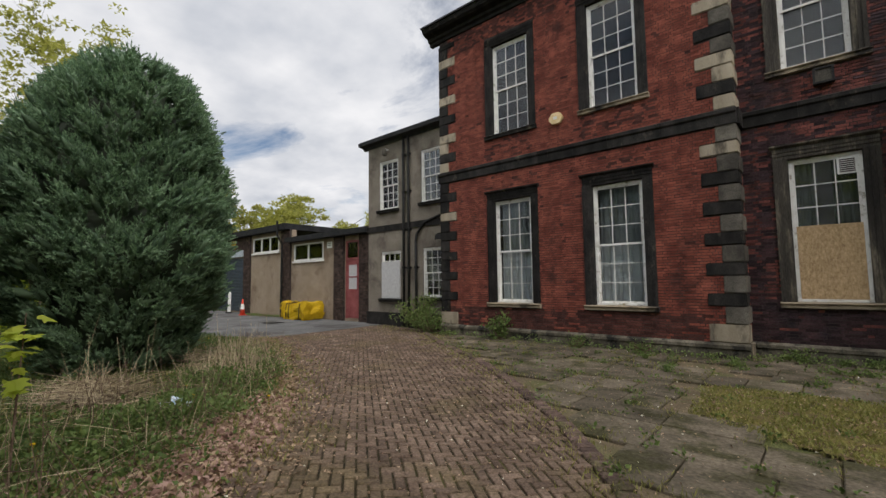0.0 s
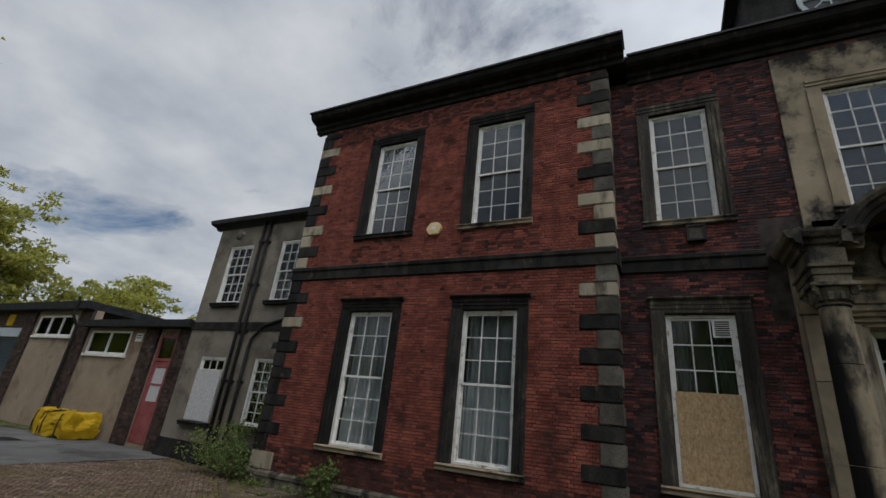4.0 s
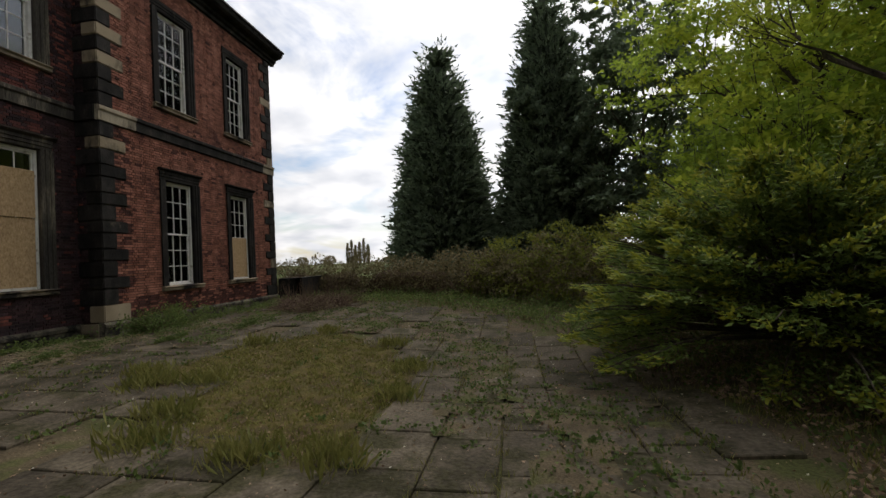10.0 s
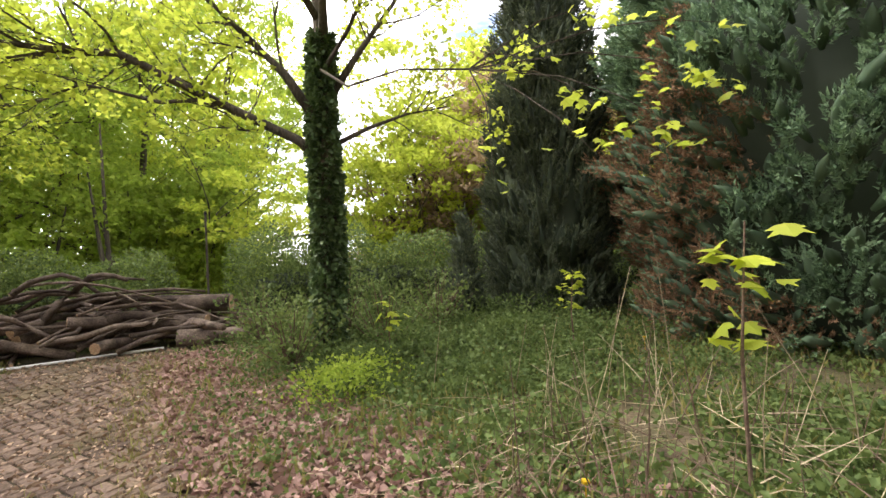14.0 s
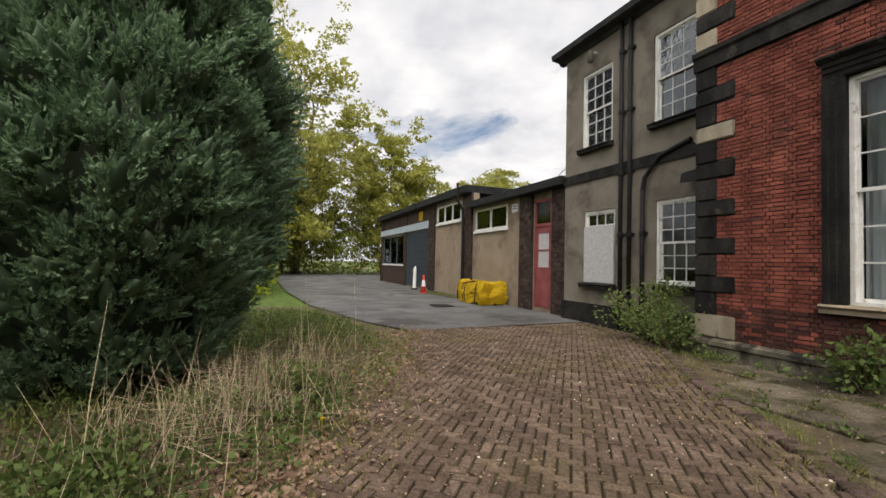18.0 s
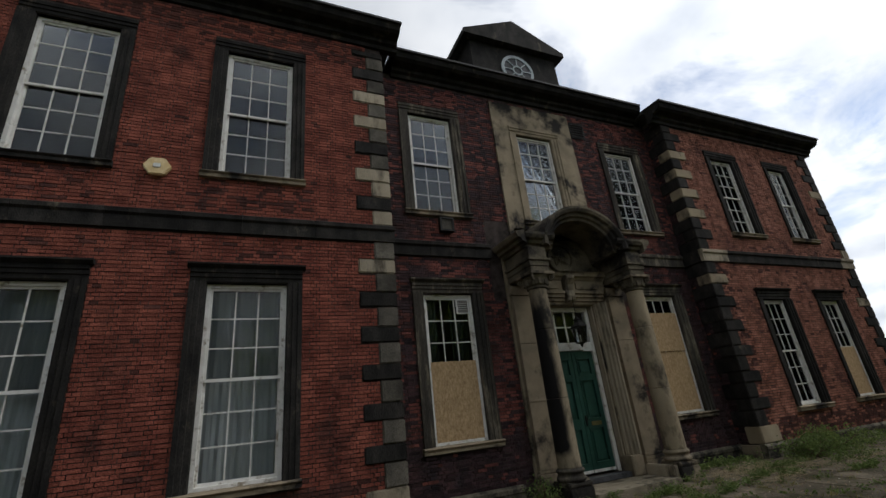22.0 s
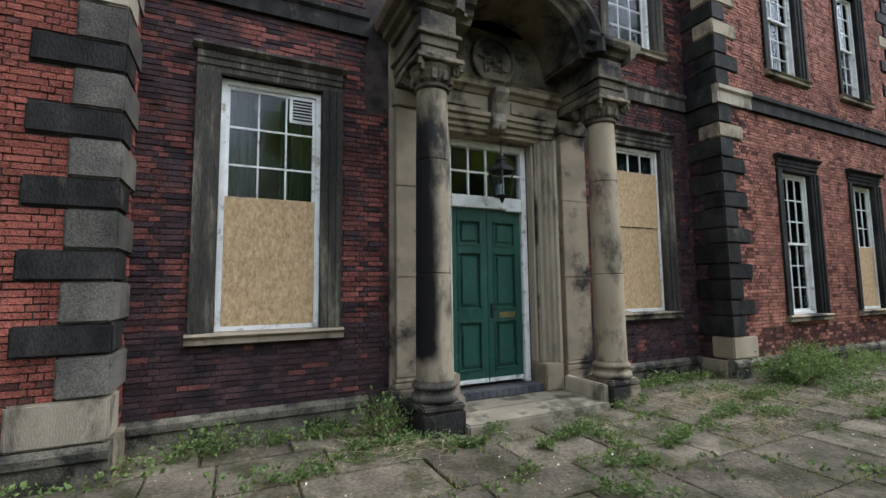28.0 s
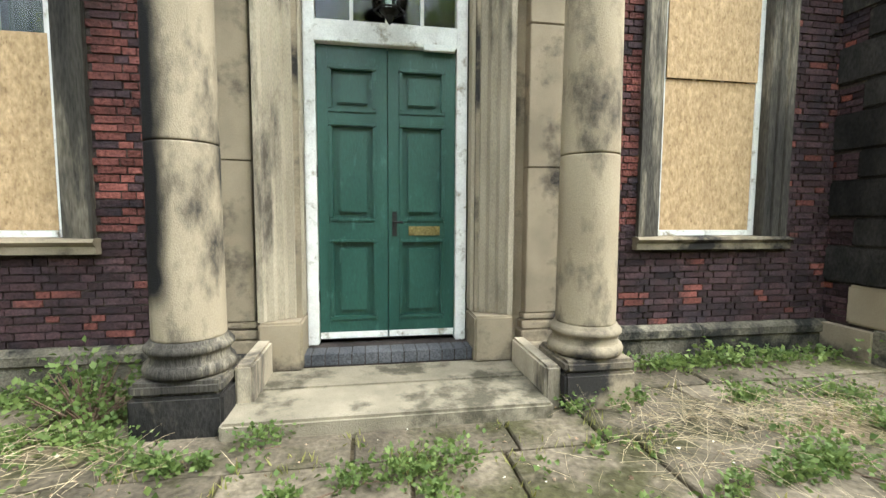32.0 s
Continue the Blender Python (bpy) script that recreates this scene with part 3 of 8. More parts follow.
def sash_window(name, x0, x1, z0, z1, y, label, stone, head_hood=True, cover="net", rows=6, cols=3, boarded=None, sill_mat=None, architrave=0.26, simple=False):
    """x0..x1, z0..z1: the outer edge of the white frame; y: the wall's face."""
    w = thing(name, label, "window", at=(0, 0, 0), kind="structure")
    a = architrave
    yf = y + 0.12
    if not simple:
        for side, (p, q) in (("l", (x0 - a, x0 + 0.01)), ("r", (x1 - 0.01, x1 + a))):
            jamb = Geo()
            s = 1 if side == "l" else -1
            e = p if side == "l" else q
            prof = [(e, y + 0.02), (e, y - 0.055), (e + s * 0.075, y - 0.055), (e + s * 0.085, y - 0.035), (e + s * 0.165, y - 0.035), (e + s * 0.175, y - 0.015), (e + s * 0.25, y - 0.01), (e + s * (a + 0.01), y + 0.02), (e + s * (a + 0.01), y + 0.2), (e, y + 0.2)]
            if side == "r":
                prof = prof[::-1]
            jamb.prism(prof, "z", z0 - 0.02, z1 + 0.02)
            part("architrave_jamb", jamb, stone, w)
        h = Geo()
        h.prism([(y + 0.2, z1), (y + 0.02, z1), (y - 0.01, z1 + 0.02), (y - 0.015, z1 + 0.09), (y - 0.035, z1 + 0.10), (y - 0.035, z1 + 0.17), (y - 0.055, z1 + 0.18), (y - 0.055, z1 + a), (y + 0.2, z1 + a)][::-1], "x", x0 - a, x1 + a)
        part("architrave_head", h, stone, w)
        if head_hood:
            t = Geo()
            t.prism([(y + 0.05, z1 + a), (y + 0.05, z1 + a + 0.09), (y - 0.13, z1 + a + 0.08), (y - 0.13, z1 + a + 0.05), (y - 0.07, z1 + a)], "x", x0 - a - 0.05, x1 + a + 0.05)
            part("hood_mould", t, stone, w)
    sp = 0.06 if simple else a + 0.03
    sl = Geo()
    sl.prism([(y + 0.2, z0 - 0.10), (y + 0.2, z0 + 0.01), (y - 0.10, z0 - 0.005), (y - 0.125, z0 - 0.03), (y - 0.10, z0 - 0.055), (y - 0.085, z0 - 0.065), (y - 0.085, z0 - 0.13), (y + 0.02, z0 - 0.14)], "x", x0 - sp, x1 + sp)
    part("window_sill", sl, sill_mat or stone, w)
    f = 0.075
    fr = Geo()
    fr.box(x0, yf - 0.03, z0, x0 + f, yf + 0.1, z1).box(x1 - f, yf - 0.03, z0, x1, yf + 0.1, z1)
    fr.box(x0 + f, yf - 0.03, z1 - f, x1 - f, yf + 0.1, z1).box(x0 + f, yf - 0.035, z0, x1 - f, yf + 0.1, z0 + 0.06)
    part("window_frame", fr, M["white"], w, bevel=0.006)
    ix0, ix1, iz0, iz1 = x0 + f, x1 - f, z0 + 0.06, z1 - f
    zm = (iz0 + iz1) / 2
    bz0 = iz0
    if boarded:
        for za, zb in boarded:
            part("chipboard_panel", Geo().box(ix0 + 0.003, yf - (0.022 if za < 2 else 0.044), max(za, iz0) + 0.003, ix1 - 0.003, yf - (0.004 if za < 2 else 0.024), zb), M["osb"], w, "raw chipboard sheet")
        bz0 = max(b for _, b in boarded)
    half = rows // 2
    for sash, (sa, sb, sy) in (("upper_sash", (zm - 0.03, iz1, yf + 0.005)), ("lower_sash", (iz0, zm + 0.03, yf + 0.05))):
        if sb <= bz0 + 0.05:
            continue
        s = Geo()
        r = 0.038
        s.box(ix0, sy, sa, ix0 + r, sy + 0.04, sb).box(ix1 - r, sy, sa, ix1, sy + 0.04, sb).box(ix0 + r, sy, sb - r, ix1 - r, sy + 0.04, sb).box(ix0 + r, sy, sa, ix1 - r, sy + 0.04, sa + r + 0.01)
        sash_ob = part(sash, s, M["white"], w)
        gw, gh = (ix1 - ix0 - 2 * r) / cols, (sb - sa - 2 * r) / half
        b = Geo()
        for i in range(1, cols):
            b.box(ix0 + r + gw * i - 0.011, sy + 0.004, sa + r, ix0 + r + gw * i + 0.011, sy + 0.034, sb - r)
        for j in range(1, half):
            b.box(ix0 + r, sy + 0.006, sa + r + gh * j - 0.011, ix1 - r, sy + 0.032, sa + r + gh * j + 0.011)
        part("glazing_bars", b, M["white"], sash_ob)
        for i in range(cols):
            for j in range(half):
                px, pz = ix0 + r + gw * i, sa + r + gh * j
                pane = part("pane", Geo().box(px + 0.01, sy + 0.016, pz + 0.01, px + gw - 0.01, sy + 0.020, pz + gh - 0.01), M["glass"], sash_ob)
                pane.visible_shadow = False
    rnd = random.Random(int(x0 * 100 + z0 * 7))
    if cover == "net":
        curtain("net_curtain", ix0, ix1, iz0, zm + 0.05, yf + 0.22, M["net"], w)
        # real net behind the glass, its darker tone imitating tree reflections
        curtain("upper_net_curtain", ix0 + 0.01, ix1, zm + 0.06, iz1, yf + 0.25, M["net_dim"], w, 5)
    elif cover == "half":
        curtain("net_curtain", ix0, ix1, iz0, zm + 0.1, yf + 0.24, M["net"], w)
    elif cover == "drape":
        curtain("curtain", ix0, ix0 + (ix1 - ix0) * 0.3, iz0, iz1, yf + 0.22, M["drape"], w, 4)
        curtain("curtain", ix1 - (ix1 - ix0) * 0.4, ix1, iz0, iz1, yf + 0.22, M["drape"], w, 5)
    return w


# ---- the hall: plan ----
LX0, LX1 = -13.90, -4.85
RX0, RX1 = 4.80, 12.78
YC = 0.66
TOP = 10.62
PLINTH = 0.42
STR0, STR1 = 5.45, 5.83

# white-frame edges of every window: x0, x1, z0, z1
LOW_L = [(-11.57, -10.22, 1.20, 4.50), (-8.28, -6.93, 1.20, 4.50)]
UP_L = [(-11.57, -10.22, 6.72, 9.78), (-8.28, -6.93, 6.72, 9.78)]
LOW_C = [(-3.99, -2.74, 1.34, 4.54), (2.72, 3.94, 1.34, 4.54)]
UP_C = [(-3.99, -2.76, 6.64, 9.55), (2.70, 3.92, 6.58, 9.40)]
MID = (-0.64, 0.60, 6.60, 9.42)
LOW_R = [(6.90, 8.00, 1.18, 4.28), (9.90, 10.98, 1.20, 4.26)]
UP_R = [(6.80, 7.95, 6.50, 9.32), (9.94, 10.96, 6.50, 9.34)]


def opening(w, grow=0.0):
    return (w[0] - grow, w[1] + grow, w[2] - 0.02, w[3] + grow)


def stones_for(wins, quoins, extra=()):
    """The stretches of x at height z that are stone, not brick."""
    def blocked(z):
        out = [q(z) for q in quoins]
        for x0, x1, z0, z1 in wins:
            if z0 - 0.15 < z < z1 + 0.33:
                out.append((x0 - 0.262, x1 + 0.262))
        for x0, x1, z0, z1 in extra:
            if z0 < z < z1:
                out.append((x0, x1))
        return out
    return blocked


def quoin_bands():
    """Corner stones from the plinth up: long thin ones between shorter, taller ones."""
    out, k = [(PLINTH, 0.84, True)], 0
    z = 0.84
    while z < STR0 - 0.3:
        out += [(z, z + 0.40, False), (z + 0.40, z + 0.703, True)]
        z += 0.703
    out += [(z, STR0, False), (STR0, STR1, False), (STR1, 6.18, False)]
    z = 6.18
    while z < TOP - 0.6:
        out += [(z, z + 0.33, True), (z + 0.33, z + 0.71, False)]
        z += 0.71
    return out + [(z, TOP, True)]


BANDS = quoin_bands()
Q_LONG, Q_SHORT = 0.74, 0.40


def quoin_side(x, s, z):
    a = next((Q_LONG if b[2] else Q_SHORT for b in BANDS if b[0] <= z < b[1]), Q_SHORT)
    return (x, x + a) if s > 0 else (x - a, x)


def soot_left(x, z):
    p = 0.012
    for x0, x1, z0, z1 in LOW_L + UP_L:
        if x0 - 0.35 < x < x1 + 0.35 and (z0 - 0.8 < z < z0 or z1 < z < z1 + 0.75):
            p = max(p, (0.97 if z0 < 3 else 0.3) if z < z0 else 0.12)
    if z < 1.05:
        p = max(p, 0.62)
    if z > 10.1:
        p = max(p, 0.5)
    return p


def soot_centre(x, z):
    p = 0.24
    if z < 1.4:
        p = 0.93
    if 4.5 < z < 5.6 or (abs(x) < 2.4 and z > 4.5):
        p = max(p, 0.55)
    if x > 4.0:
        p = max(p, 0.88 if z < 5.5 else 0.5)
    if x < -4.3:
        p = max(p, 0.6)
    return p


def soot_right(x, z):
    p = 0.04
    if z < 1.0:
        p = 0.6
    if x < 5.7 and z < 5.5:
        p = max(p, 0.5)
    return p


def quoins(parent, x, s, y, z0, z1, return_side, pale, yback=None):
    """Corner stones at x; s: +1 when the wall runs to larger x. return_side: also seen on the side wall."""
    for i, (za, zb, wide) in enumerate(BANDS):
        if za >= STR0 - 0.01 and zb <= STR1 + 0.01:
            continue
        a, d = (Q_LONG, Q_SHORT) if wide else (Q_SHORT, Q_LONG)
        xa, xb = (x - 0.03, x + a) if s > 0 else (x - a, x + 0.03)
        # right wing's pale quoins take a darker sandstone to stand for their shade
        m = (M["stone_clean"] if x < 0 else M["column"]) if pale(i) else M["stone_grey"] if not wide and x < -4 and s < 0 else M["stone_black"]
        part("quoin", Geo().box(xa, y - 0.035, za + 0.004, xb, y + d, min(zb, z1) - 0.004), m, parent, bevel=0.022)


def cornice_profile(y, z):
    """Eaves cornice: wall face at y, soffit at z."""
    return [(y + 0.1, z), (y - 0.06, z), (y - 0.08, z + 0.10), (y - 0.16, z + 0.14), (y - 0.18, z + 0.24), (y - 0.38, z + 0.28), (y - 0.46, z + 0.34), (y - 0.50, z + 0.44), (y - 0.50, z + 0.50), (y + 0.1, z + 0.56)][::-1]


def wing(name, x0, x1, low, up, soot, label, pale_l, pale_r, near, seed, eave):
    holes = [opening(w) for w in low + up]
    w = structure(name, solid_with_holes(Geo(), x0 + 0.01, x1 - 0.01, -0.3, eave + 0.1, 0.008, 0.46, holes), M["mortar"], label, "wall")
    blocked = stones_for(low + up, [lambda z: quoin_side(x0, 1, z), lambda z: quoin_side(x1, -1, z)], [(x0, x1, STR0, STR1)])
    brick_front(w, lay_bricks(x0, x1, PLINTH, eave, 0.0, blocked, soot, seed), 0.0, near, "brick_right" if seed == 3 else "brick", "brick_grimy")
    quoins(w, x0, 1, 0.0, PLINTH, eave, True, pale_l)
    quoins(w, x1, -1, 0.0, PLINTH, eave, True, pale_r)
    # string course in blocks
    x, k = x0 - 0.05, 0
    rnd = random.Random(seed + 5)
    while x < x1 + 0.05 - 0.01:
        e = min(x + rnd.uniform(1.0, 1.5), x1 + 0.05)
        if x1 + 0.05 - e < 0.5:
            e = x1 + 0.05
        g = Geo().prism([(0.05, STR0), (0.05, STR1), (-0.05, STR1), (-0.10, STR1 - 0.03), (-0.10, STR1 - 0.11), (-0.06, STR1 - 0.15), (-0.06, STR0)], "x", x, e - 0.006)
        part("string_course_block", g, M["stone_black"] if seed != 3 or rnd.random() < 0.75 else M["stone_clean"], w)
        x = e
    # plinth
    x = x0 - 0.06
    while x < x1 + 0.05:
        e = min(x + rnd.uniform(0.8, 1.4), x1 + 0.06)
        if x1 + 0.06 - e < 0.4:
            e = x1 + 0.06
        g = Geo().prism([(0.1, -0.3), (0.1, PLINTH), (-0.03, PLINTH - 0.005), (-0.09, PLINTH - 0.055), (-0.09, PLINTH - 0.13), (-0.06, PLINTH - 0.15), (-0.06, -0.3)][::-1], "x", x, e - 0.006)
        part("plinth_stone", g, M["plinth"], w)
        x = e
    g = Geo().prism(cornice_profile(0.0, eave), "x", x0 - 0.42, x1 + 0.42)
    part("cornice", g, M["stone_black"], w, "soot-black moulded stone cornice")
    g = Geo().prism([(-0.56, eave + 0.49), (-0.56, eave + 0.55), (0.1, eave + 0.60), (0.1, eave + 0.54)][::-1], "x", x0 - 0.45, x1 + 0.45)
    part("gutter", g, M["lead"], w)
    return w


wing("wall_left_wing", LX0, LX1, LOW_L, UP_L, soot_left, "red brick wing of an old hall with black stone quoins", lambda i: i in (0, 10, 17, 19, 20, 24, 28), lambda i: i in (0, 12, 17, 19, 20, 24, 26), (-6.7, -5.2, 1.5, 3.9), 1, 10.78)
wing("wall_right_wing", RX0, RX1, LOW_R, UP_R, soot_right, "shaded red brick wing with stone quoins", lambda i: i in (0, 12, 16, 20, 22, 24, 26), lambda i: i % 7 == 3, None, 3, 10.34)

# centre, set back between the wings
holes_c = [opening(w) for w in LOW_C + UP_C + [MID]] + [(-1.02, 0.98, -0.3, 4.60)]
wall_centre = structure("wall_centre", solid_with_holes(Geo(), LX1 - 0.3, RX0 + 0.3, -0.3, TOP + 0.1, YC + 0.008, YC + 0.46, holes_c), M["mortar"], "dark weathered brick centre of the hall", "wall")
blocked_c = stones_for(LOW_C + UP_C, [], [(-1.42, 1.40, 6.05, 10.45), (-2.15, 2.1, 4.4, 6.5), (-1.80, 1.82, 0, 5.5), (LX1, RX0, STR0, STR1), (1.48, 2.0, 9.70, 10.25)])
brick_front(wall_centre, lay_bricks(LX1, RX0, PLINTH, TOP, YC, blocked_c, soot_centre, 7), YC, (-2.62, -1.93, 0.4, 3.6), "brick_dark")
for xa, xb in ((LX1, -2.1), (2.1, RX0)):
    x = xa
    rnd = random.Random(11)
    while x < xb - 0.01:
        e = min(x + rnd.uniform(0.9, 1.4), xb)
        if xb - e < 0.4:
            e = xb
        part("string_course_block", Geo().prism([(YC + 0.05, STR0), (YC + 0.05, STR1), (YC - 0.05, STR1), (YC - 0.10, STR1 - 0.03), (YC - 0.10, STR1 - 0.11), (YC - 0.06, STR1 - 0.15), (YC - 0.06, STR0)], "x", x, e - 0.006), M["stone_black"] if xa < 0 else M["stone_dark"], wall_centre)
        part("plinth_stone", Geo().prism([(YC + 0.1, -0.3), (YC + 0.1, PLINTH), (YC - 0.03, PLINTH - 0.005), (YC - 0.09, PLINTH - 0.055), (YC - 0.09, PLINTH - 0.13), (YC - 0.06, PLINTH - 0.15), (YC - 0.06, -0.3)][::-1], "x", x, e - 0.006), M["plinth"], wall_centre)
        x = e
part("cornice", Geo().prism(cornice_profile(YC, TOP), "x", LX1 + 0.45, RX0 - 0.45), M["stone_black"], wall_centre)
part("gutter", Geo().prism([(YC - 0.56, TOP + 0.49), (YC - 0.56, TOP + 0.55), (YC + 0.1, TOP + 0.60), (YC + 0.1, TOP + 0.54)][::-1], "x", LX1 + 0.48, RX0 - 0.48), M["lead"], wall_centre)
# stone surround of the middle window
sur = Geo()
solid_with_holes(sur, -1.42, 1.40, 6.05, 10.45, YC - 0.05, YC + 0.2, [(MID[0] - 0.26, MID[1] + 0.26, MID[2], MID[3] + 0.26)])
part("window_surround", sur, M["stone"], wall_centre, "crumbling pale and black stone surround")

# returns between the wings and the centre, and the outer sides
for nm, x, s, y0, y1, lab in (("wall_return_left", LX1, 1, 0.0, YC, "short brick return wall"), ("wall_return_right", RX0, -1, 0.0, YC, "short soot-dark brick return wall"),
                              ("wall_side_right", RX1, 1, 0.0, 10.9, "brick side wall of the hall"), ("wall_side_left", LX0, -1, 0.0, 11.0, "brick side wall of the hall")):
    g = Geo()
    xa, xb = (x - 0.30, x - 0.012) if s > 0 else (x + 0.012, x + 0.30)
    g.box(xa, y0 + 0.3, -0.3, xb, y1 + 0.3, 10.4 if x > 5 else TOP + 0.1)
    wl = structure(nm, g, M["mortar"], lab, "wall")
    rows = [] if y1 > 5 else lay_bricks(y0, y1, PLINTH, TOP, 0, lambda z: [(y0, y1)] if STR0 < z < STR1 else [(y0, y0 + Q_LONG + Q_SHORT - (quoin_side(0, 1, z)[1]))], (lambda a, z: 0.9) if nm == "wall_return_right" else (lambda a, z: 0.25), 21)
    for dark, mat in ((False, M["brick"]), (True, M["soot"])) if rows else ():
        bg = Geo()
        for ya, za, yb, zb, p, dk in rows:
            if dk == dark:
                if s > 0:
                    bg.box(x - 0.014, ya, za, x + p, yb, zb, "l")
                else:
                    bg.box(x - p, ya, za, x + 0.014, yb, zb, "r")
        tagged(part("brickwork", bg, mat, wl), kind="stuff")
    sx = (x - 0.02, x + 0.09) if s > 0 else (x - 0.09, x + 0.02)
    part("string_course_block", Geo().box(sx[0], y0 + 0.06, STR0, sx[1], y1, STR1), M["stone_black"], wl)
    part("plinth_stone", Geo().box(sx[0], y0 + 0.1, -0.3, sx[1] - 0.03 * s, y1, PLINTH - 0.03), M["stone"], wl)

structure("wall_back", Geo().box(LX0, 11.3, -0.3, RX1, 11.5, 10.4), M["mortar"], "plain brick back wall", "wall")
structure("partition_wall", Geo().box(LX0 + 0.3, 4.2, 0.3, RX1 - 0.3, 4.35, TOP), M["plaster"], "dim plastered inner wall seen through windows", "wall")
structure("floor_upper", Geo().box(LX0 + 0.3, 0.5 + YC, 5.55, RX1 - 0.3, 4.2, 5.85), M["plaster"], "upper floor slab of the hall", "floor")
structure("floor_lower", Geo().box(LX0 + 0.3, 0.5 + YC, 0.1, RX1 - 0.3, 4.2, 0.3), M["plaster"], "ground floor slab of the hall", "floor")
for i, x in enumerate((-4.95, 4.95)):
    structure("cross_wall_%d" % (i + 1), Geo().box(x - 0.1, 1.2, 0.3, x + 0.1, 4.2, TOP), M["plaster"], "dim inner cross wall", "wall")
roof = Geo()
for xa, xb, ya, ev in ((LX0 - 0.4, LX1 + 0.4, -0.45, 10.78), (LX1 + 0.4, RX0 - 0.4, YC - 0.45, TOP), (RX0 - 0.4, RX1 + 0.4, -0.45, 10.34)):
    roof.prism([(ya, ev + 0.5), (ya, ev + 0.56), (5.5, ev + 1.3), (11.6, ev + 0.56), (11.6, ev + 0.5)][::-1], "x", xa, xb)
structure("roof", roof, M["slate"], "low slate roof behind the cornice", "roof")

# windows of the hall
wn = 0
for w in LOW_L:
    wn += 1
    sash_window("window_%d" % wn, *w, 0.0, "tall white sash window with net curtains in a blackened stone architrave", M["stone_black"], cover="net", sill_mat=M["stone"])
for w in UP_L:
    wn += 1
    sash_window("window_%d" % wn, *w, 0.0, "upper sash window with dark glass and black stone surround", M["stone_black"], cover="none", sill_mat=M["stone_black"] if w[0] < -10 else M["stone"], head_hood=False)
wn += 1
sash_window("window_%d" % wn, *LOW_C[0], YC, "half boarded sash window with a vent grille", M["stone_dark"], sill_mat=M["stone"], cover="drape", boarded=[(1.34, 3.02)])
wn += 1
sash_window("window_%d" % wn, *LOW_C[1], YC, "sash window boarded with two chipboard sheets", M["stone_dark"], sill_mat=M["stone"], cover="none", boarded=[(1.34, 2.96), (2.965, 4.05)])
wn += 1
sash_window("window_%d" % wn, *UP_C[0], YC, "upper sash window with peeling stone architrave", M["stone_dark"], sill_mat=M["stone"], cover="none", head_hood=False)
wn += 1
sash_window("window_%d" % wn, *MID, YC - 0.03, "middle sash window in a crumbling stone surround", M["stone"], cover="none", head_hood=False)
wn += 1
sash_window("window_%d" % wn, *UP_C[1], YC, "upper sash window with an extractor panel", M["stone_dark"], sill_mat=M["stone"], cover="none", head_hood=False)
for k, w in enumerate(LOW_R):
    wn += 1
    sash_window("window_%d" % wn, *w, 0.0, "tall sash window, lower half boarded" if k else "tall white sash window with a net curtain", M["stone_black"], cover="net", boarded=[(1.2, 2.72)] if k else None, sill_mat=M["stone"])
for w in UP_R:
    wn += 1
    sash_window("window_%d" % wn, *w, 0.0, "upper sash window in a dark stone architrave", M["stone_black"], cover="none", head_hood=False, sill_mat=M["stone"])


# ---- the entrance: portico, steps, door ----
CX = -0.04
portico = thing("portico", "weathered sandstone entrance portico with columns and arched hood", "portico", at=(CX, 0.1, 0.06))


def on(ob_parent, name, geo, mat, label="", smooth=False, bevel=0.0):
    o = part(name, geo, mat, ob_parent, label, smooth, bevel)
    o.matrix_parent_inverse = ob_parent.matrix_world.inverted() if ob_parent.matrix_world != Matrix.Identity(4) else Matrix.Translation(-ob_parent.location)
    return o


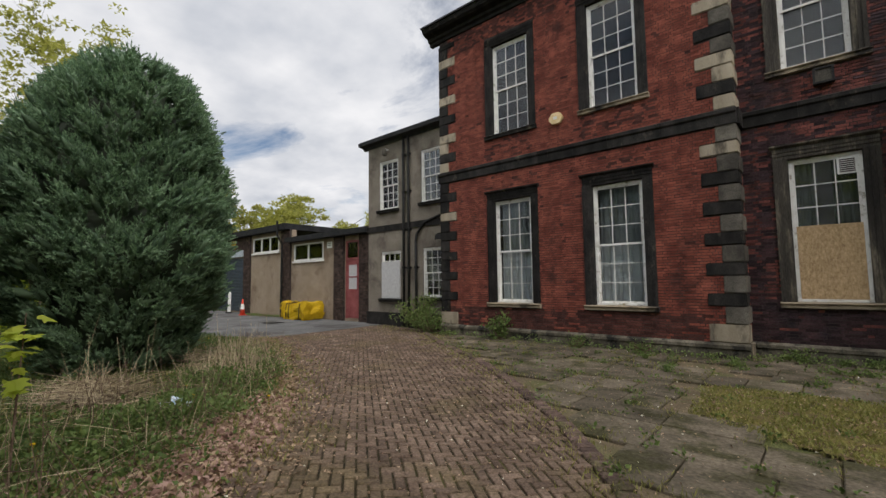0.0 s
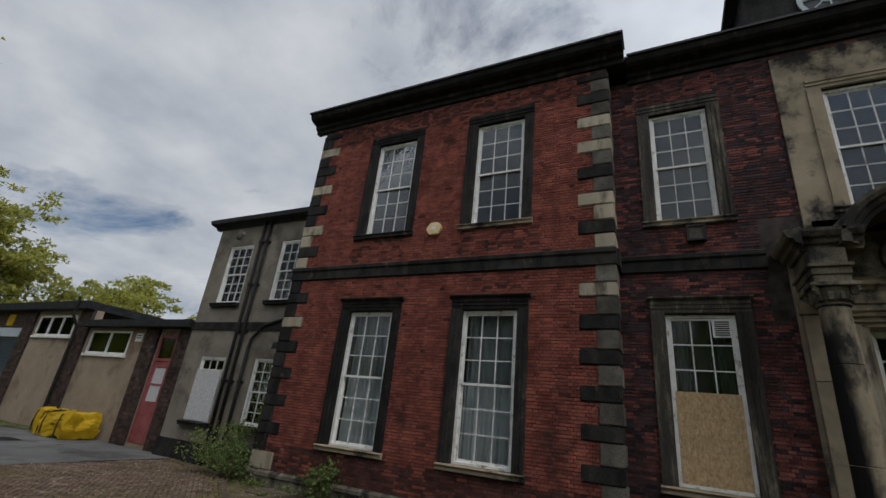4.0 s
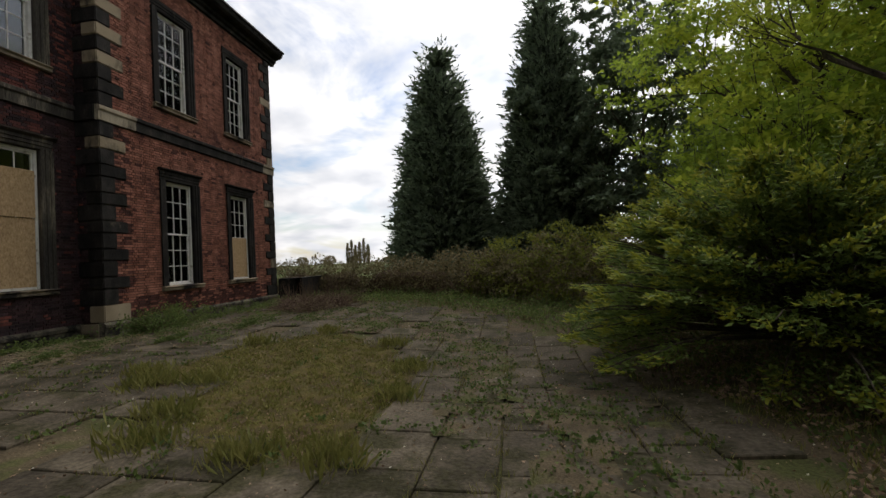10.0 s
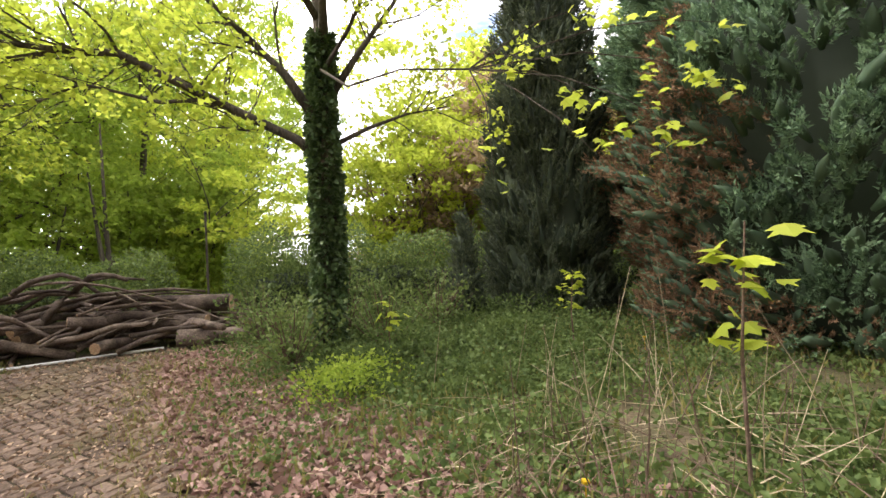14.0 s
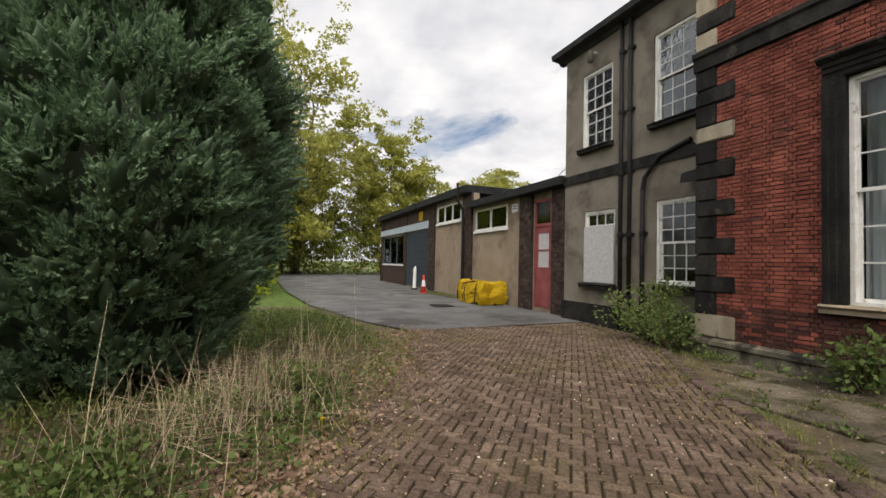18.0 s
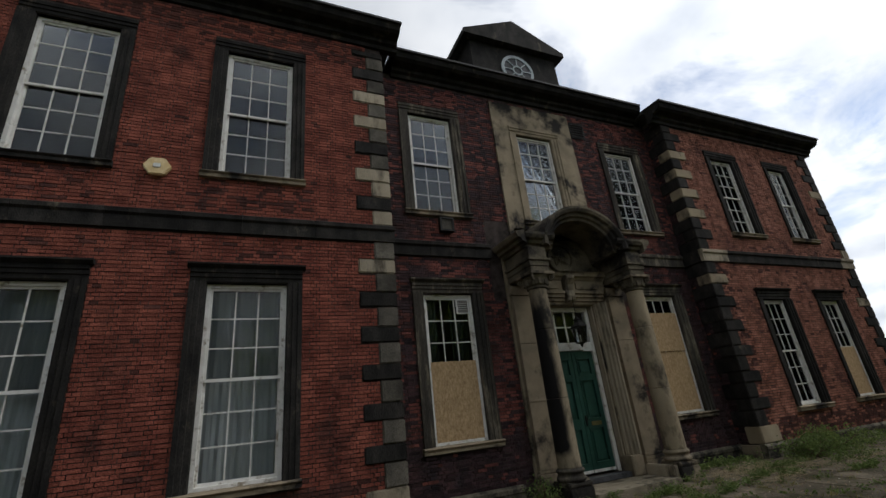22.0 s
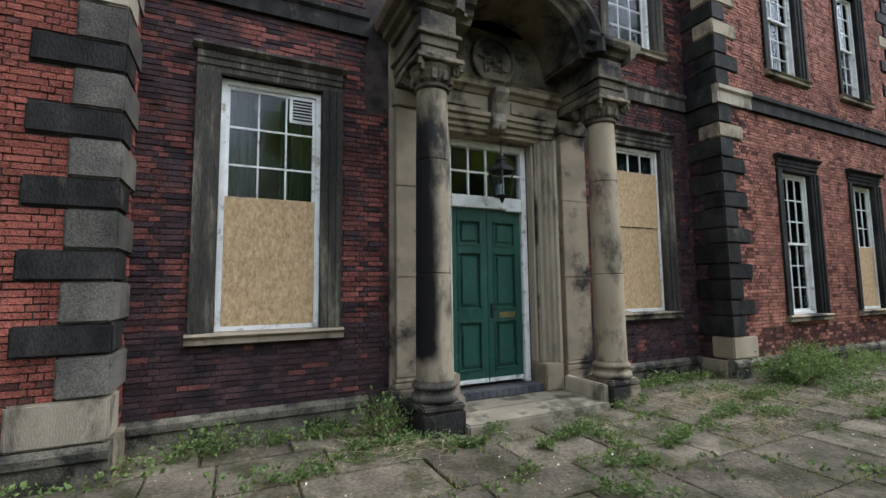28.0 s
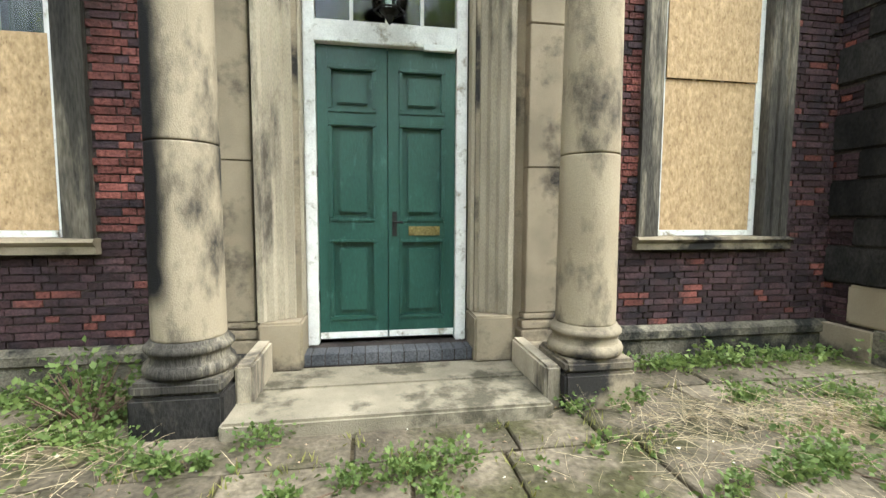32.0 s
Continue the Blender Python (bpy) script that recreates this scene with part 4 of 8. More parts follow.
COLX, COLY = (-1.47, 1.51), -0.16
for i, cx in enumerate(COLX):
    on(portico, "pedestal", Geo().box(cx - 0.29, COLY - 0.29, -0.1, cx + 0.29, COLY + 0.62, 0.36), M["stone_black"] if i == 0 else M["stone"], bevel=0.02)
    on(portico, "pedestal_block", Geo().box(*((cx + 0.292, COLY - 0.04, -0.05, cx + 0.42, COLY + 0.60, 0.47) if i == 0 else (cx - 0.42, COLY - 0.22, -0.05, cx - 0.292, COLY + 0.60, 0.41))), M["stone_clean"], "tan replacement stone", bevel=0.02)
    on(portico, "base_slab", Geo().box(cx - 0.285, COLY - 0.285, 0.362, cx + 0.285, COLY + 0.285, 0.455), M["stone_dark"] if i == 0 else M["stone"], bevel=0.025)
    for za, zb in ((0.70, 2.017), (2.023, 3.467), (3.473, 4.40)):
        r0, r1 = 0.238 - 0.033 * (za / 4.4) ** 1.6, 0.238 - 0.033 * (zb / 4.4) ** 1.6
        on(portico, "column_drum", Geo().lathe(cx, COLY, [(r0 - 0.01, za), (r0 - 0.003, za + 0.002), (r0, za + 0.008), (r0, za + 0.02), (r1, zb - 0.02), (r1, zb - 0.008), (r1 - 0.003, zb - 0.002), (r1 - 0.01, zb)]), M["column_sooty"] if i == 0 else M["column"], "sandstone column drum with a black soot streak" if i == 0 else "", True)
    on(portico, "column_neck", Geo().lathe(cx, COLY, [(0.205, 4.402), (0.235, 4.42), (0.235, 4.46)]), M["stone_hood"])
    on(portico, "column_base", Geo().lathe(cx, COLY, [(0.27, 0.456), (0.292, 0.475), (0.298, 0.505), (0.285, 0.54), (0.268, 0.548), (0.262, 0.56), (0.256, 0.585), (0.262, 0.61), (0.272, 0.618), (0.284, 0.632), (0.284, 0.652), (0.268, 0.672), (0.252, 0.68), (0.248, 0.70)]), M["stone_dark"] if i == 0 else M["stone"], smooth=True)
    cap = Geo().lathe(cx, COLY, [(0.21, 4.46), (0.25, 4.52), (0.27, 4.62), (0.30, 4.70)])
    for sx in (-1, 1):
        for sy in (-1, 1):
            for k in range(14):
                a = k * 0.55
                r = 0.105 - 0.0062 * k
                px, pz = cx + sx * (0.25 + 0.4 * r * math.cos(a)), 4.64 + r * math.sin(a)
                py = COLY + sy * (0.25 + 0.4 * r * math.cos(a))
                cap.box(px - 0.028, py - 0.028, pz - 0.024, px + 0.028, py + 0.028, pz + 0.024)
    for k in range(10):
        a = 2 * math.pi * k / 10
        cap.box(cx + 0.25 * math.cos(a) - 0.035, COLY + 0.25 * math.sin(a) - 0.035, 4.49, cx + 0.25 * math.cos(a) + 0.035, COLY + 0.25 * math.sin(a) + 0.035, 4.63)
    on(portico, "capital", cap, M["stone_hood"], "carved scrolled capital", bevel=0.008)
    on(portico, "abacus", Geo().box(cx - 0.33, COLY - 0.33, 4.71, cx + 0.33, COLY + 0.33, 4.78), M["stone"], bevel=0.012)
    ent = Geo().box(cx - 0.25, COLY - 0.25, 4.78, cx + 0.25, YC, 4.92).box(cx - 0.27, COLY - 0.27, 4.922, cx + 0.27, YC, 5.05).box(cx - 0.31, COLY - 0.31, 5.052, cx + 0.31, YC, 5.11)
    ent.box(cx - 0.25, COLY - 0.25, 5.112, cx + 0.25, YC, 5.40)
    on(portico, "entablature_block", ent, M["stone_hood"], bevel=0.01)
    # pilaster on the wall behind
    for za, zb in ((0.62, 1.994), (2.0, 3.294), (3.3, 4.46)):
        on(portico, "pilaster_stone", Geo().box(cx - 0.27, YC - 0.16, za, cx + 0.27, YC + 0.02, zb), M["stone"], bevel=0.008)
    on(portico, "pilaster_base", Geo().box(cx - 0.31, YC - 0.20, 0.47, cx + 0.31, YC + 0.02, 0.55).box(cx - 0.29, YC - 0.18, 0.56, cx + 0.29, YC + 0.02, 0.615), M["stone"], bevel=0.012)
    on(portico, "pilaster_plinth", Geo().box(cx - 0.32, YC - 0.215, 0.0, cx + 0.32, YC + 0.02, 0.465), M["stone"], bevel=0.012)
    on(portico, "pilaster_capital", Geo().box(cx - 0.30, YC - 0.19, 4.47, cx + 0.30, YC + 0.02, 4.70), M["stone"], bevel=0.012)
# wall panel behind, left and right of the door and above it
for xa, xb in ((-1.80, -0.83), (0.77, 1.82)):
    on(portico, "wall_panel", Geo().box(xa, YC - 0.04, 0.0, xb, YC + 0.3, 5.5), M["stone"])
    s = 1 if xa < 0 else -1
    e = -1.17 if xa < 0 else 1.10
    prof = [(e, YC), (e, YC - 0.20), (e + s * 0.05, YC - 0.20), (e + s * 0.07, YC - 0.16), (e + s * 0.13, YC - 0.16), (e + s * 0.15, YC - 0.11), (e + s * 0.21, YC - 0.11), (e + s * 0.23, YC - 0.06), (e + s * 0.29, YC - 0.06), (e + s * 0.31, YC), (e + s * 0.36, YC + 0.02), (e + s * 0.36, YC + 0.16), (e, YC + 0.16)]
    on(portico, "door_jamb", Geo().prism(prof if xa < 0 else prof[::-1], "z", 0.62, 4.30), M["stone_clean"], "fluted sandstone door jamb")
    on(portico, "jamb_base", Geo().box(min(e, e + s * 0.37), YC - 0.23, 0.18, max(e, e + s * 0.37), YC + 0.16, 0.615), M["stone"], bevel=0.02)
on(portico, "door_head", Geo().prism([(YC + 0.2, 4.24), (YC + 0.02, 4.24), (YC - 0.06, 4.27), (YC - 0.06, 4.33), (YC - 0.11, 4.35), (YC - 0.11, 4.42), (YC - 0.16, 4.44), (YC - 0.16, 4.51), (YC - 0.20, 4.53), (YC - 0.20, 4.60), (YC + 0.2, 4.60)][::-1], "x", -1.17, 1.10), M["stone"])
on(portico, "frieze_panel", Geo().box(-1.30, YC - 0.12, 4.602, 1.23, YC + 0.2, 4.90).box(-1.05, YC - 0.15, 4.66, -0.32, YC - 0.11, 4.84).box(0.25, YC - 0.15, 4.66, 0.98, YC - 0.11, 4.84), M["stone"], bevel=0.008)
on(portico, "inner_cornice", Geo().prism([(YC + 0.1, 4.90), (YC - 0.14, 4.90), (YC - 0.18, 4.96), (YC - 0.24, 4.99), (YC - 0.26, 5.06), (YC - 0.30, 5.10), (YC + 0.1, 5.11)][::-1], "x", -1.31, 1.24), M["stone"])
key = Geo().prism([(YC - 0.16, 4.30), (YC - 0.24, 4.34), (YC - 0.27, 4.45), (YC - 0.22, 4.60), (YC - 0.26, 4.75), (YC - 0.36, 4.90), (YC - 0.36, 4.98), (YC - 0.10, 4.98), (YC - 0.10, 4.30)][::-1], "x", CX - 0.13, CX + 0.13)
on(portico, "keystone", key, M["stone_clean"], "carved scroll keystone", bevel=0.01)
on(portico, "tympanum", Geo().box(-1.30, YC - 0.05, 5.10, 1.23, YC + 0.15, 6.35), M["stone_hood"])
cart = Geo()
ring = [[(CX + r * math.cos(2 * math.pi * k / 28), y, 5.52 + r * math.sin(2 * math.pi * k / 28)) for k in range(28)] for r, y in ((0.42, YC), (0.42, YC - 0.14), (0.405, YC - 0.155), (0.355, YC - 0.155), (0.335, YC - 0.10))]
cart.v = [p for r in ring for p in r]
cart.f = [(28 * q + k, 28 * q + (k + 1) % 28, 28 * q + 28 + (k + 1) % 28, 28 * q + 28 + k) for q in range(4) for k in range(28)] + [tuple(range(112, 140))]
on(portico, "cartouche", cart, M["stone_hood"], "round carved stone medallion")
mono = Geo()
rnd = random.Random(4)
for k in range(7):
    a = math.pi * k / 7
    pts = [(CX + 0.24 * math.cos(a) * u + 0.07 * math.sin(5 * u + k), YC - 0.115, 5.52 + 0.24 * math.sin(a) * u + 0.07 * math.cos(4 * u + k)) for u in np.linspace(-1, 1, 9)]
    mono.tube(pts, [0.018] * 9, 5)
on(portico, "monogram", mono, M["stone_hood"], "carved scrollwork in relief", True)


def hood_section(t, up):
    """Cornice section: distance in front of the wall and height."""
    return [(YC, 0.0), (-0.30, 0.0), (-0.32, 0.07), (-0.38, 0.10), (-0.40, 0.17), (-0.47, 0.20), (-0.51, 0.28), (-0.51, 0.34), (YC, 0.40)]


for xa, xb in ((-1.78, -0.94), (1.02, 1.88)):
    g = Geo().prism([(y, 5.402 + z) for y, z in hood_section(0, 0)][::-1], "x", xa, xb)
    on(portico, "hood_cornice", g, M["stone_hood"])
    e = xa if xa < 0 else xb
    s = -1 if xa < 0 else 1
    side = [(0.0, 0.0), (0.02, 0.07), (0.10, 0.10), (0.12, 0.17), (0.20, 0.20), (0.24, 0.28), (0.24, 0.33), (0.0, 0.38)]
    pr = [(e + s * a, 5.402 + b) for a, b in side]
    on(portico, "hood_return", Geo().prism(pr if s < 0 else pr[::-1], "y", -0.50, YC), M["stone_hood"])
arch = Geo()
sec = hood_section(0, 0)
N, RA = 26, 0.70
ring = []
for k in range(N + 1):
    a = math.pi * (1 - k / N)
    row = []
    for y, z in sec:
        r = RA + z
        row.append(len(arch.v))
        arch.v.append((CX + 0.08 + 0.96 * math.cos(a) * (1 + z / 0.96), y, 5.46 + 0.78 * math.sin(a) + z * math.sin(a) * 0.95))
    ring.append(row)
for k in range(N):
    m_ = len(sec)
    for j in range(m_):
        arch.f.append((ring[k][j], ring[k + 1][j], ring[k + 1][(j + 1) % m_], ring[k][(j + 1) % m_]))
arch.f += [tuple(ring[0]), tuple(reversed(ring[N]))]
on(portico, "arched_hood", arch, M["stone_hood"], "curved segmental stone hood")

step = thing("doorstep", "worn broad sandstone doorstep with a chipped edge", "step", at=(CX, 0, 0))
for ya, yb in ((-0.53, 0.04), (0.046, 0.52)):
    on(step, "step_slab", Geo().box(-1.19, ya, -0.08, 1.10, yb, 0.19 if ya < 0 else 0.186), M["step"], bevel=0.02)
thr = thing("threshold", "low threshold step of grey-blue bricks", "step", at=(CX, 0.75, 0.2))
on(thr, "bed", Geo().box(-0.86, 0.53, 0.05, 0.80, 0.96, 0.285), M["mortar"])
for k in range(14):
    xa = -0.86 + k * 0.1186
    on(thr, "brick", Geo().box(xa + 0.004, 0.522, 0.19, xa + 0.114, 0.74, 0.295), M["slate"], bevel=0.005)

# door with frame, fanlight, leaves
door = thing("door_1", "closed dark green panelled double door with white frame and fanlight", "door", at=(CX, 0.9, 0.3), kind="structure")
fr = Geo().box(-0.81, 0.83, 0.29, -0.705, 0.98, 4.24).box(0.625, 0.83, 0.29, 0.73, 0.98, 4.24).box(-0.705, 0.83, 4.13, 0.625, 0.98, 4.24).box(-0.705, 0.82, 3.13, 0.625, 0.98, 3.33)
on(door, "door_frame", fr, M["white"], bevel=0.008)
bars = Geo()
for k in (1, 2, 3):
    x = -0.705 + 1.33 * k / 4
    bars.box(x - 0.016, 0.87, 3.33, x + 0.016, 0.92, 4.13)
bars.box(-0.705, 0.872, 3.715, 0.625, 0.918, 3.745)
on(door, "fanlight_bars", bars, M["white"])
for i in range(4):
    for j in range(2):
        px, pz = -0.705 + 1.33 * i / 4, 3.33 + 0.4 * j
        pn = on(door, "pane", Geo().box(px + 0.012, 0.893, pz + 0.01, px + 0.32, 0.897, pz + 0.39), M["glass"])
        pn.visible_shadow = False
for xa, xb in ((-0.70, -0.045), (-0.037, 0.62)):
    leaf = on(door, "door_leaf", Geo().box(xa, 0.928, 0.335, xb, 0.965, 3.125), M["green"], bevel=0.004)

    def sub(name, g, mat, label="", bevel=0.0):
        o = part(name, g, mat, leaf, label, bevel=bevel)
        o.matrix_parent_inverse = Matrix.Identity(4)
        return o
    st = 0.105
    rails = [(0.335, 0.52), (1.31, 1.48), (2.42, 2.51), (2.94, 3.125)]
    g = Geo().box(xa, 0.885, 0.335, xa + st, 0.930, 3.125).box(xb - st, 0.885, 0.335, xb, 0.930, 3.125)
    for za, zb in rails:
        g.box(xa + st, 0.886, za, xb - st, 0.930, zb)
    sub("stiles_and_rails", g, M["green"], bevel=0.004)
    for za, zb in ((0.52, 1.31), (1.48, 2.42), (2.51, 2.94)):
        px0, px1, e = xa + st, xb - st, 0.034
        mo = Geo()
        for q in ((px0, za, px1, za + e), (px0, zb - e, px1, zb), (px0, za + e, px0 + e, zb - e), (px1 - e, za + e, px1, zb - e)):
            mo.box(q[0], 0.870, q[1], q[2], 0.929, q[3])
        sub("panel_moulding", mo, M["green"], bevel=0.008)
        sub("raised_panel", Geo().box(px0 + 0.085, 0.892, za + 0.085, px1 - 0.085, 0.930, zb - 0.085), M["green"], bevel=0.012)
    sub("kick_strip", Geo().box(xa + 0.005, 0.88, 0.338, xb - 0.005, 0.886, 0.40), M["white"], "scuffed pale bottom edge")
on(door, "letter_plate", Geo().box(0.16, 0.872, 1.345, 0.47, 0.886, 1.435).box(0.185, 0.866, 1.368, 0.445, 0.873, 1.412), M["brass"], "brass letter plate", bevel=0.004)
on(door, "door_handle", Geo().box(0.0, 0.868, 1.34, 0.045, 0.886, 1.58).tube([(0.022, 0.87, 1.48), (0.022, 0.83, 1.48), (0.10, 0.825, 1.475)], [0.010, 0.010, 0.009], 8), M["iron"], "dull lever handle")
on(door, "door_closer", Geo().box(0.30, 0.80, 3.10, 0.60, 0.85, 3.16), M["white_plastic"], bevel=0.006)
for z in (0.7, 1.9, 2.9):
    on(door, "hinge", Geo().box(-0.72, 0.875, z, -0.695, 0.905, z + 0.11), M["iron"])
tagged(structure("floor_hall", Geo().box(-2, 1.2, 0.1, 2, 4.1, 0.31), M["plaster"], "dim entrance hall floor", "floor"))

lantern = thing("hanging_lantern", "black iron lantern hanging from the keystone", "lantern", at=(CX, 0.40, 3.35))
LX, LY = CX + 0.0, 0.40
cage = Geo()
for k in range(6):
    a, b = 2 * math.pi * k / 6, 2 * math.pi * (k + 1) / 6
    p0 = (LX + 0.125 * math.cos(a), LY + 0.125 * math.sin(a), 3.25)
    p1 = (LX + 0.205 * math.cos(a), LY + 0.205 * math.sin(a), 3.63)
    q0 = (LX + 0.125 * math.cos(b), LY + 0.125 * math.sin(b), 3.25)
    q1 = (LX + 0.205 * math.cos(b), LY + 0.205 * math.sin(b), 3.63)
    cage.tube([p0, p1], [0.009, 0.009], 5).tube([p0, q0], [0.009, 0.009], 5).tube([p1, q1], [0.009, 0.009], 5)
    gl = on(lantern, "pane", Geo().quad(p0, q0, q1, p1).quad(tuple(c * 0.999 + d * 0.001 for c, d in zip(p0, (LX, LY, 3.45))), p1, q1, q0), M["glass"])
on(lantern, "cage", cage, M["iron"], smooth=True)
on(lantern, "cap", Geo().lathe(LX, LY, [(0.225, 3.63), (0.22, 3.65), (0.10, 3.75), (0.09, 3.81), (0.11, 3.82), (0.05, 3.88), (0.015, 3.90)], 6), M["iron"])
on(lantern, "chain", Geo().tube([(LX, LY, 3.88), (LX, LY, 4.40)], [0.008, 0.008], 6), M["iron"])
on(lantern, "finial", Geo().lathe(LX, LY, [(0.09, 3.25), (0.04, 3.21), (0.025, 3.17), (0.005, 3.14)], 8), M["iron"])
on(lantern, "candle_tube", Geo().lathe(LX, LY, [(0.02, 3.27), (0.02, 3.43), (0.005, 3.45)], 8), M["white_plastic"])

# ---- fixtures on the hall ----
alarm = thing("alarm_box", "yellowed hexagonal alarm box on the brick wall", "alarm", at=(-9.25, 0, 6.68))
hexa = [(-9.25 + 0.235 * math.cos(a), 6.68 + 0.20 * math.sin(a)) for a in [math.pi / 3 * k for k in range(6)]]
on(alarm, "cover", Geo().prism(hexa, "y", -0.11, -0.005), M["amber"], bevel=0.02)
on(alarm, "lamp", Geo().box(-9.31, -0.125, 6.64, -9.19, -0.108, 6.73), M["white_plastic"], bevel=0.01)
flood = thing("floodlight", "square floodlight in a rusty frame on the brickwork", "floodlight", at=(-3.25, YC, 6.25))
solid_with_holes(fg := Geo(), -3.44, -3.08, 6.08, 6.44, YC - 0.16, YC - 0.02, [(-3.40, -3.12, 6.12, 6.40)])
on(flood, "housing", fg, M["iron"])
on(flood, "lens", Geo().box(-3.40, YC - 0.13, 6.12, -3.12, YC - 0.11, 6.40), M["stone_grey"], "dusty grey lens")
vent = thing("wall_vent", "louvred brown metal wall vent", "vent", at=(1.74, YC, 10))
for k in range(6):
    z = 9.72 + k * 0.09
    on(vent, "louvre", Geo().prism([(YC + 0.0, z + 0.07), (YC - 0.05, z), (YC - 0.05, z + 0.012), (YC + 0.0, z + 0.082)], "x", 1.50, 1.98), M["iron"])
solid_with_holes(vg := Geo(), 1.46, 2.02, 9.68, 10.28, YC - 0.03, YC + 0.02, [(1.50, 1.98, 9.72, 10.24)])
on(vent, "vent_frame", vg, M["iron"])
on(vent, "backing", Geo().box(1.50, YC + 0.025, 9.72, 1.98, YC + 0.04, 10.24), M["soot"])
grille = thing("window_grille", "plastic ventilation grille in a window pane", "vent", at=(-2.98, YC + 0.08, 4.2))
gg = Geo().box(-3.16, YC + 0.085, 4.08, -2.83, YC + 0.115, 4.44)
on(grille, "grille_frame", gg, M["white_plastic"], bevel=0.01)
gb = Geo()
for k in range(7):
    gb.box(-3.12, YC + 0.078, 4.115 + k * 0.043, -2.87, YC + 0.086, 4.14 + k * 0.043)
on(grille, "slats", gb, M["soot"])

# clock gable on the roof
gable = thing("clock_gable", "dark stone gable with a round pale clock face above the cornice", "gable", at=(CX, 0.9, 11.1))
gy0, gy1 = 0.75, 2.2
on(gable, "body", Geo().box(CX - 1.62, gy0, TOP + 0.4, CX + 1.62, gy1, 12.95), M["stone_black"])
on(gable, "pediment", Geo().prism([(CX - 1.9, 12.95), (CX + 1.9, 12.95), (CX + 1.9, 13.12), (CX, 14.0), (CX - 1.9, 13.12)], "y", gy0 - 0.22, gy1), M["stone_black"])
clk = Geo().prism([(CX + 0.52 * math.cos(2 * math.pi * k / 24), 12.05 + 0.52 * math.sin(2 * math.pi * k / 24)) for k in range(24)], "y", gy0 - 0.02, gy0)
on(gable, "clock_face", clk, M["slate"])
ring_g = Geo()
for k in range(24):
    a0, a1 = 2 * math.pi * k / 24, 2 * math.pi * (k + 1) / 24
    for r0, r1 in ((0.50, 0.60), (0.14, 0.19)):
        ring_g.prism([(CX + r * math.cos(a), 12.05 + r * math.sin(a)) for a, r in ((a0, r0), (a0, r1), (a1, r1), (a1, r0))], "y", gy0 - 0.05, gy0 - 0.022)
for k in range(8):
    a = 2 * math.pi * k / 8
    ring_g.tube([(CX + 0.16 * math.cos(a), gy0 - 0.035, 12.05 + 0.16 * math.sin(a)), (CX + 0.52 * math.cos(a), gy0 - 0.035, 12.05 + 0.52 * math.sin(a))], [0.022, 0.022], 4)
on(gable, "clock_spokes", ring_g, M["fascia"], "dull pale ring and spokes")
ch = thing("chimney", "brick chimney with pots and an aerial on the roof", "chimney", at=(4.3, 5.2, 11.9))
on(ch, "stack", Geo().box(3.8, 4.8, 11.4, 4.9, 5.6, 13.3).box(3.72, 4.72, 13.1, 4.98, 5.68, 13.22), M["soot"])
for k in range(3):
    on(ch, "chimney_pot", Geo().lathe(4.0 + 0.33 * k, 5.2, [(0.13, 13.3), (0.11, 13.7), (0.13, 13.72), (0.12, 13.8)], 10), M["stone"])
on(ch, "aerial", Geo().tube([(4.7, 5.2, 13.3), (4.75, 5.2, 14.2), (5.3, 5.0, 14.35)], [0.015, 0.012, 0.01], 5), M["iron"])
ch2 = thing("chimney", "dark chimney stack with a ragged pot on the roof", "chimney", at=(-6.0, 5.2, 11.9))
on(ch2, "stack", Geo().box(-6.5, 4.9, 11.4, -5.5, 5.6, 13.0), M["soot"])
on(ch2, "chimney_pot", Geo().lathe(-6.0, 5.2, [(0.14, 13.0), (0.11, 13.5), (0.14, 13.55)], 10), M["stone"])

# ---- the rendered annexe ----
AX0, AX1, AY, AT = -19.15, LX0, 0.9, 8.02
A_UP = [(-18.38, -17.15, 5.08, 7.28), (-15.78, -14.60, 5.12, 7.30)]
A_LO = [(-18.24, -17.02, 1.20, 3.24), (-15.70, -14.55, 1.28, 3.26)]
wa = structure("wall_annexe", solid_with_holes(Geo(), AX0, AX1, -0.2, AT, AY, AY + 0.35, [opening(w) for w in A_UP + A_LO]), M["render"], "grey-brown pebbledashed annexe wall", "wall")
structure("wall_annexe_side", Geo().box(AX0, AY + 0.35, -0.2, AX0 + 0.3, 11, AT), M["render"], "pebbledashed side wall of the annexe", "wall")
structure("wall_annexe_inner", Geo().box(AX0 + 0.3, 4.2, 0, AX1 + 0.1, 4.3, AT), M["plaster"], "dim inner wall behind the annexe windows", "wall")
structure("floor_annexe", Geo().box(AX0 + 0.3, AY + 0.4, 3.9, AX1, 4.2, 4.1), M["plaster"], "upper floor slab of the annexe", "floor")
part("string_course", Geo().box(AX0 - 0.03, AY - 0.05, 4.14, AX1, AY - 0.002, 4.40), M["stone_black"], wa)
part("plinth", Geo().box(AX0 - 0.04, AY - 0.07, -0.2, AX1, AY - 0.002, 0.62), M["stone_black"], wa)
g = Geo().prism([(AY + 0.1, AT), (AY - 0.05, AT), (AY - 0.10, AT + 0.08), (AY - 0.36, AT + 0.12), (AY - 0.40, AT + 0.26), (AY + 0.1, AT + 0.32)][::-1], "x", AX0 - 0.28, AX1)
part("eaves", g, M["lead"], wa)
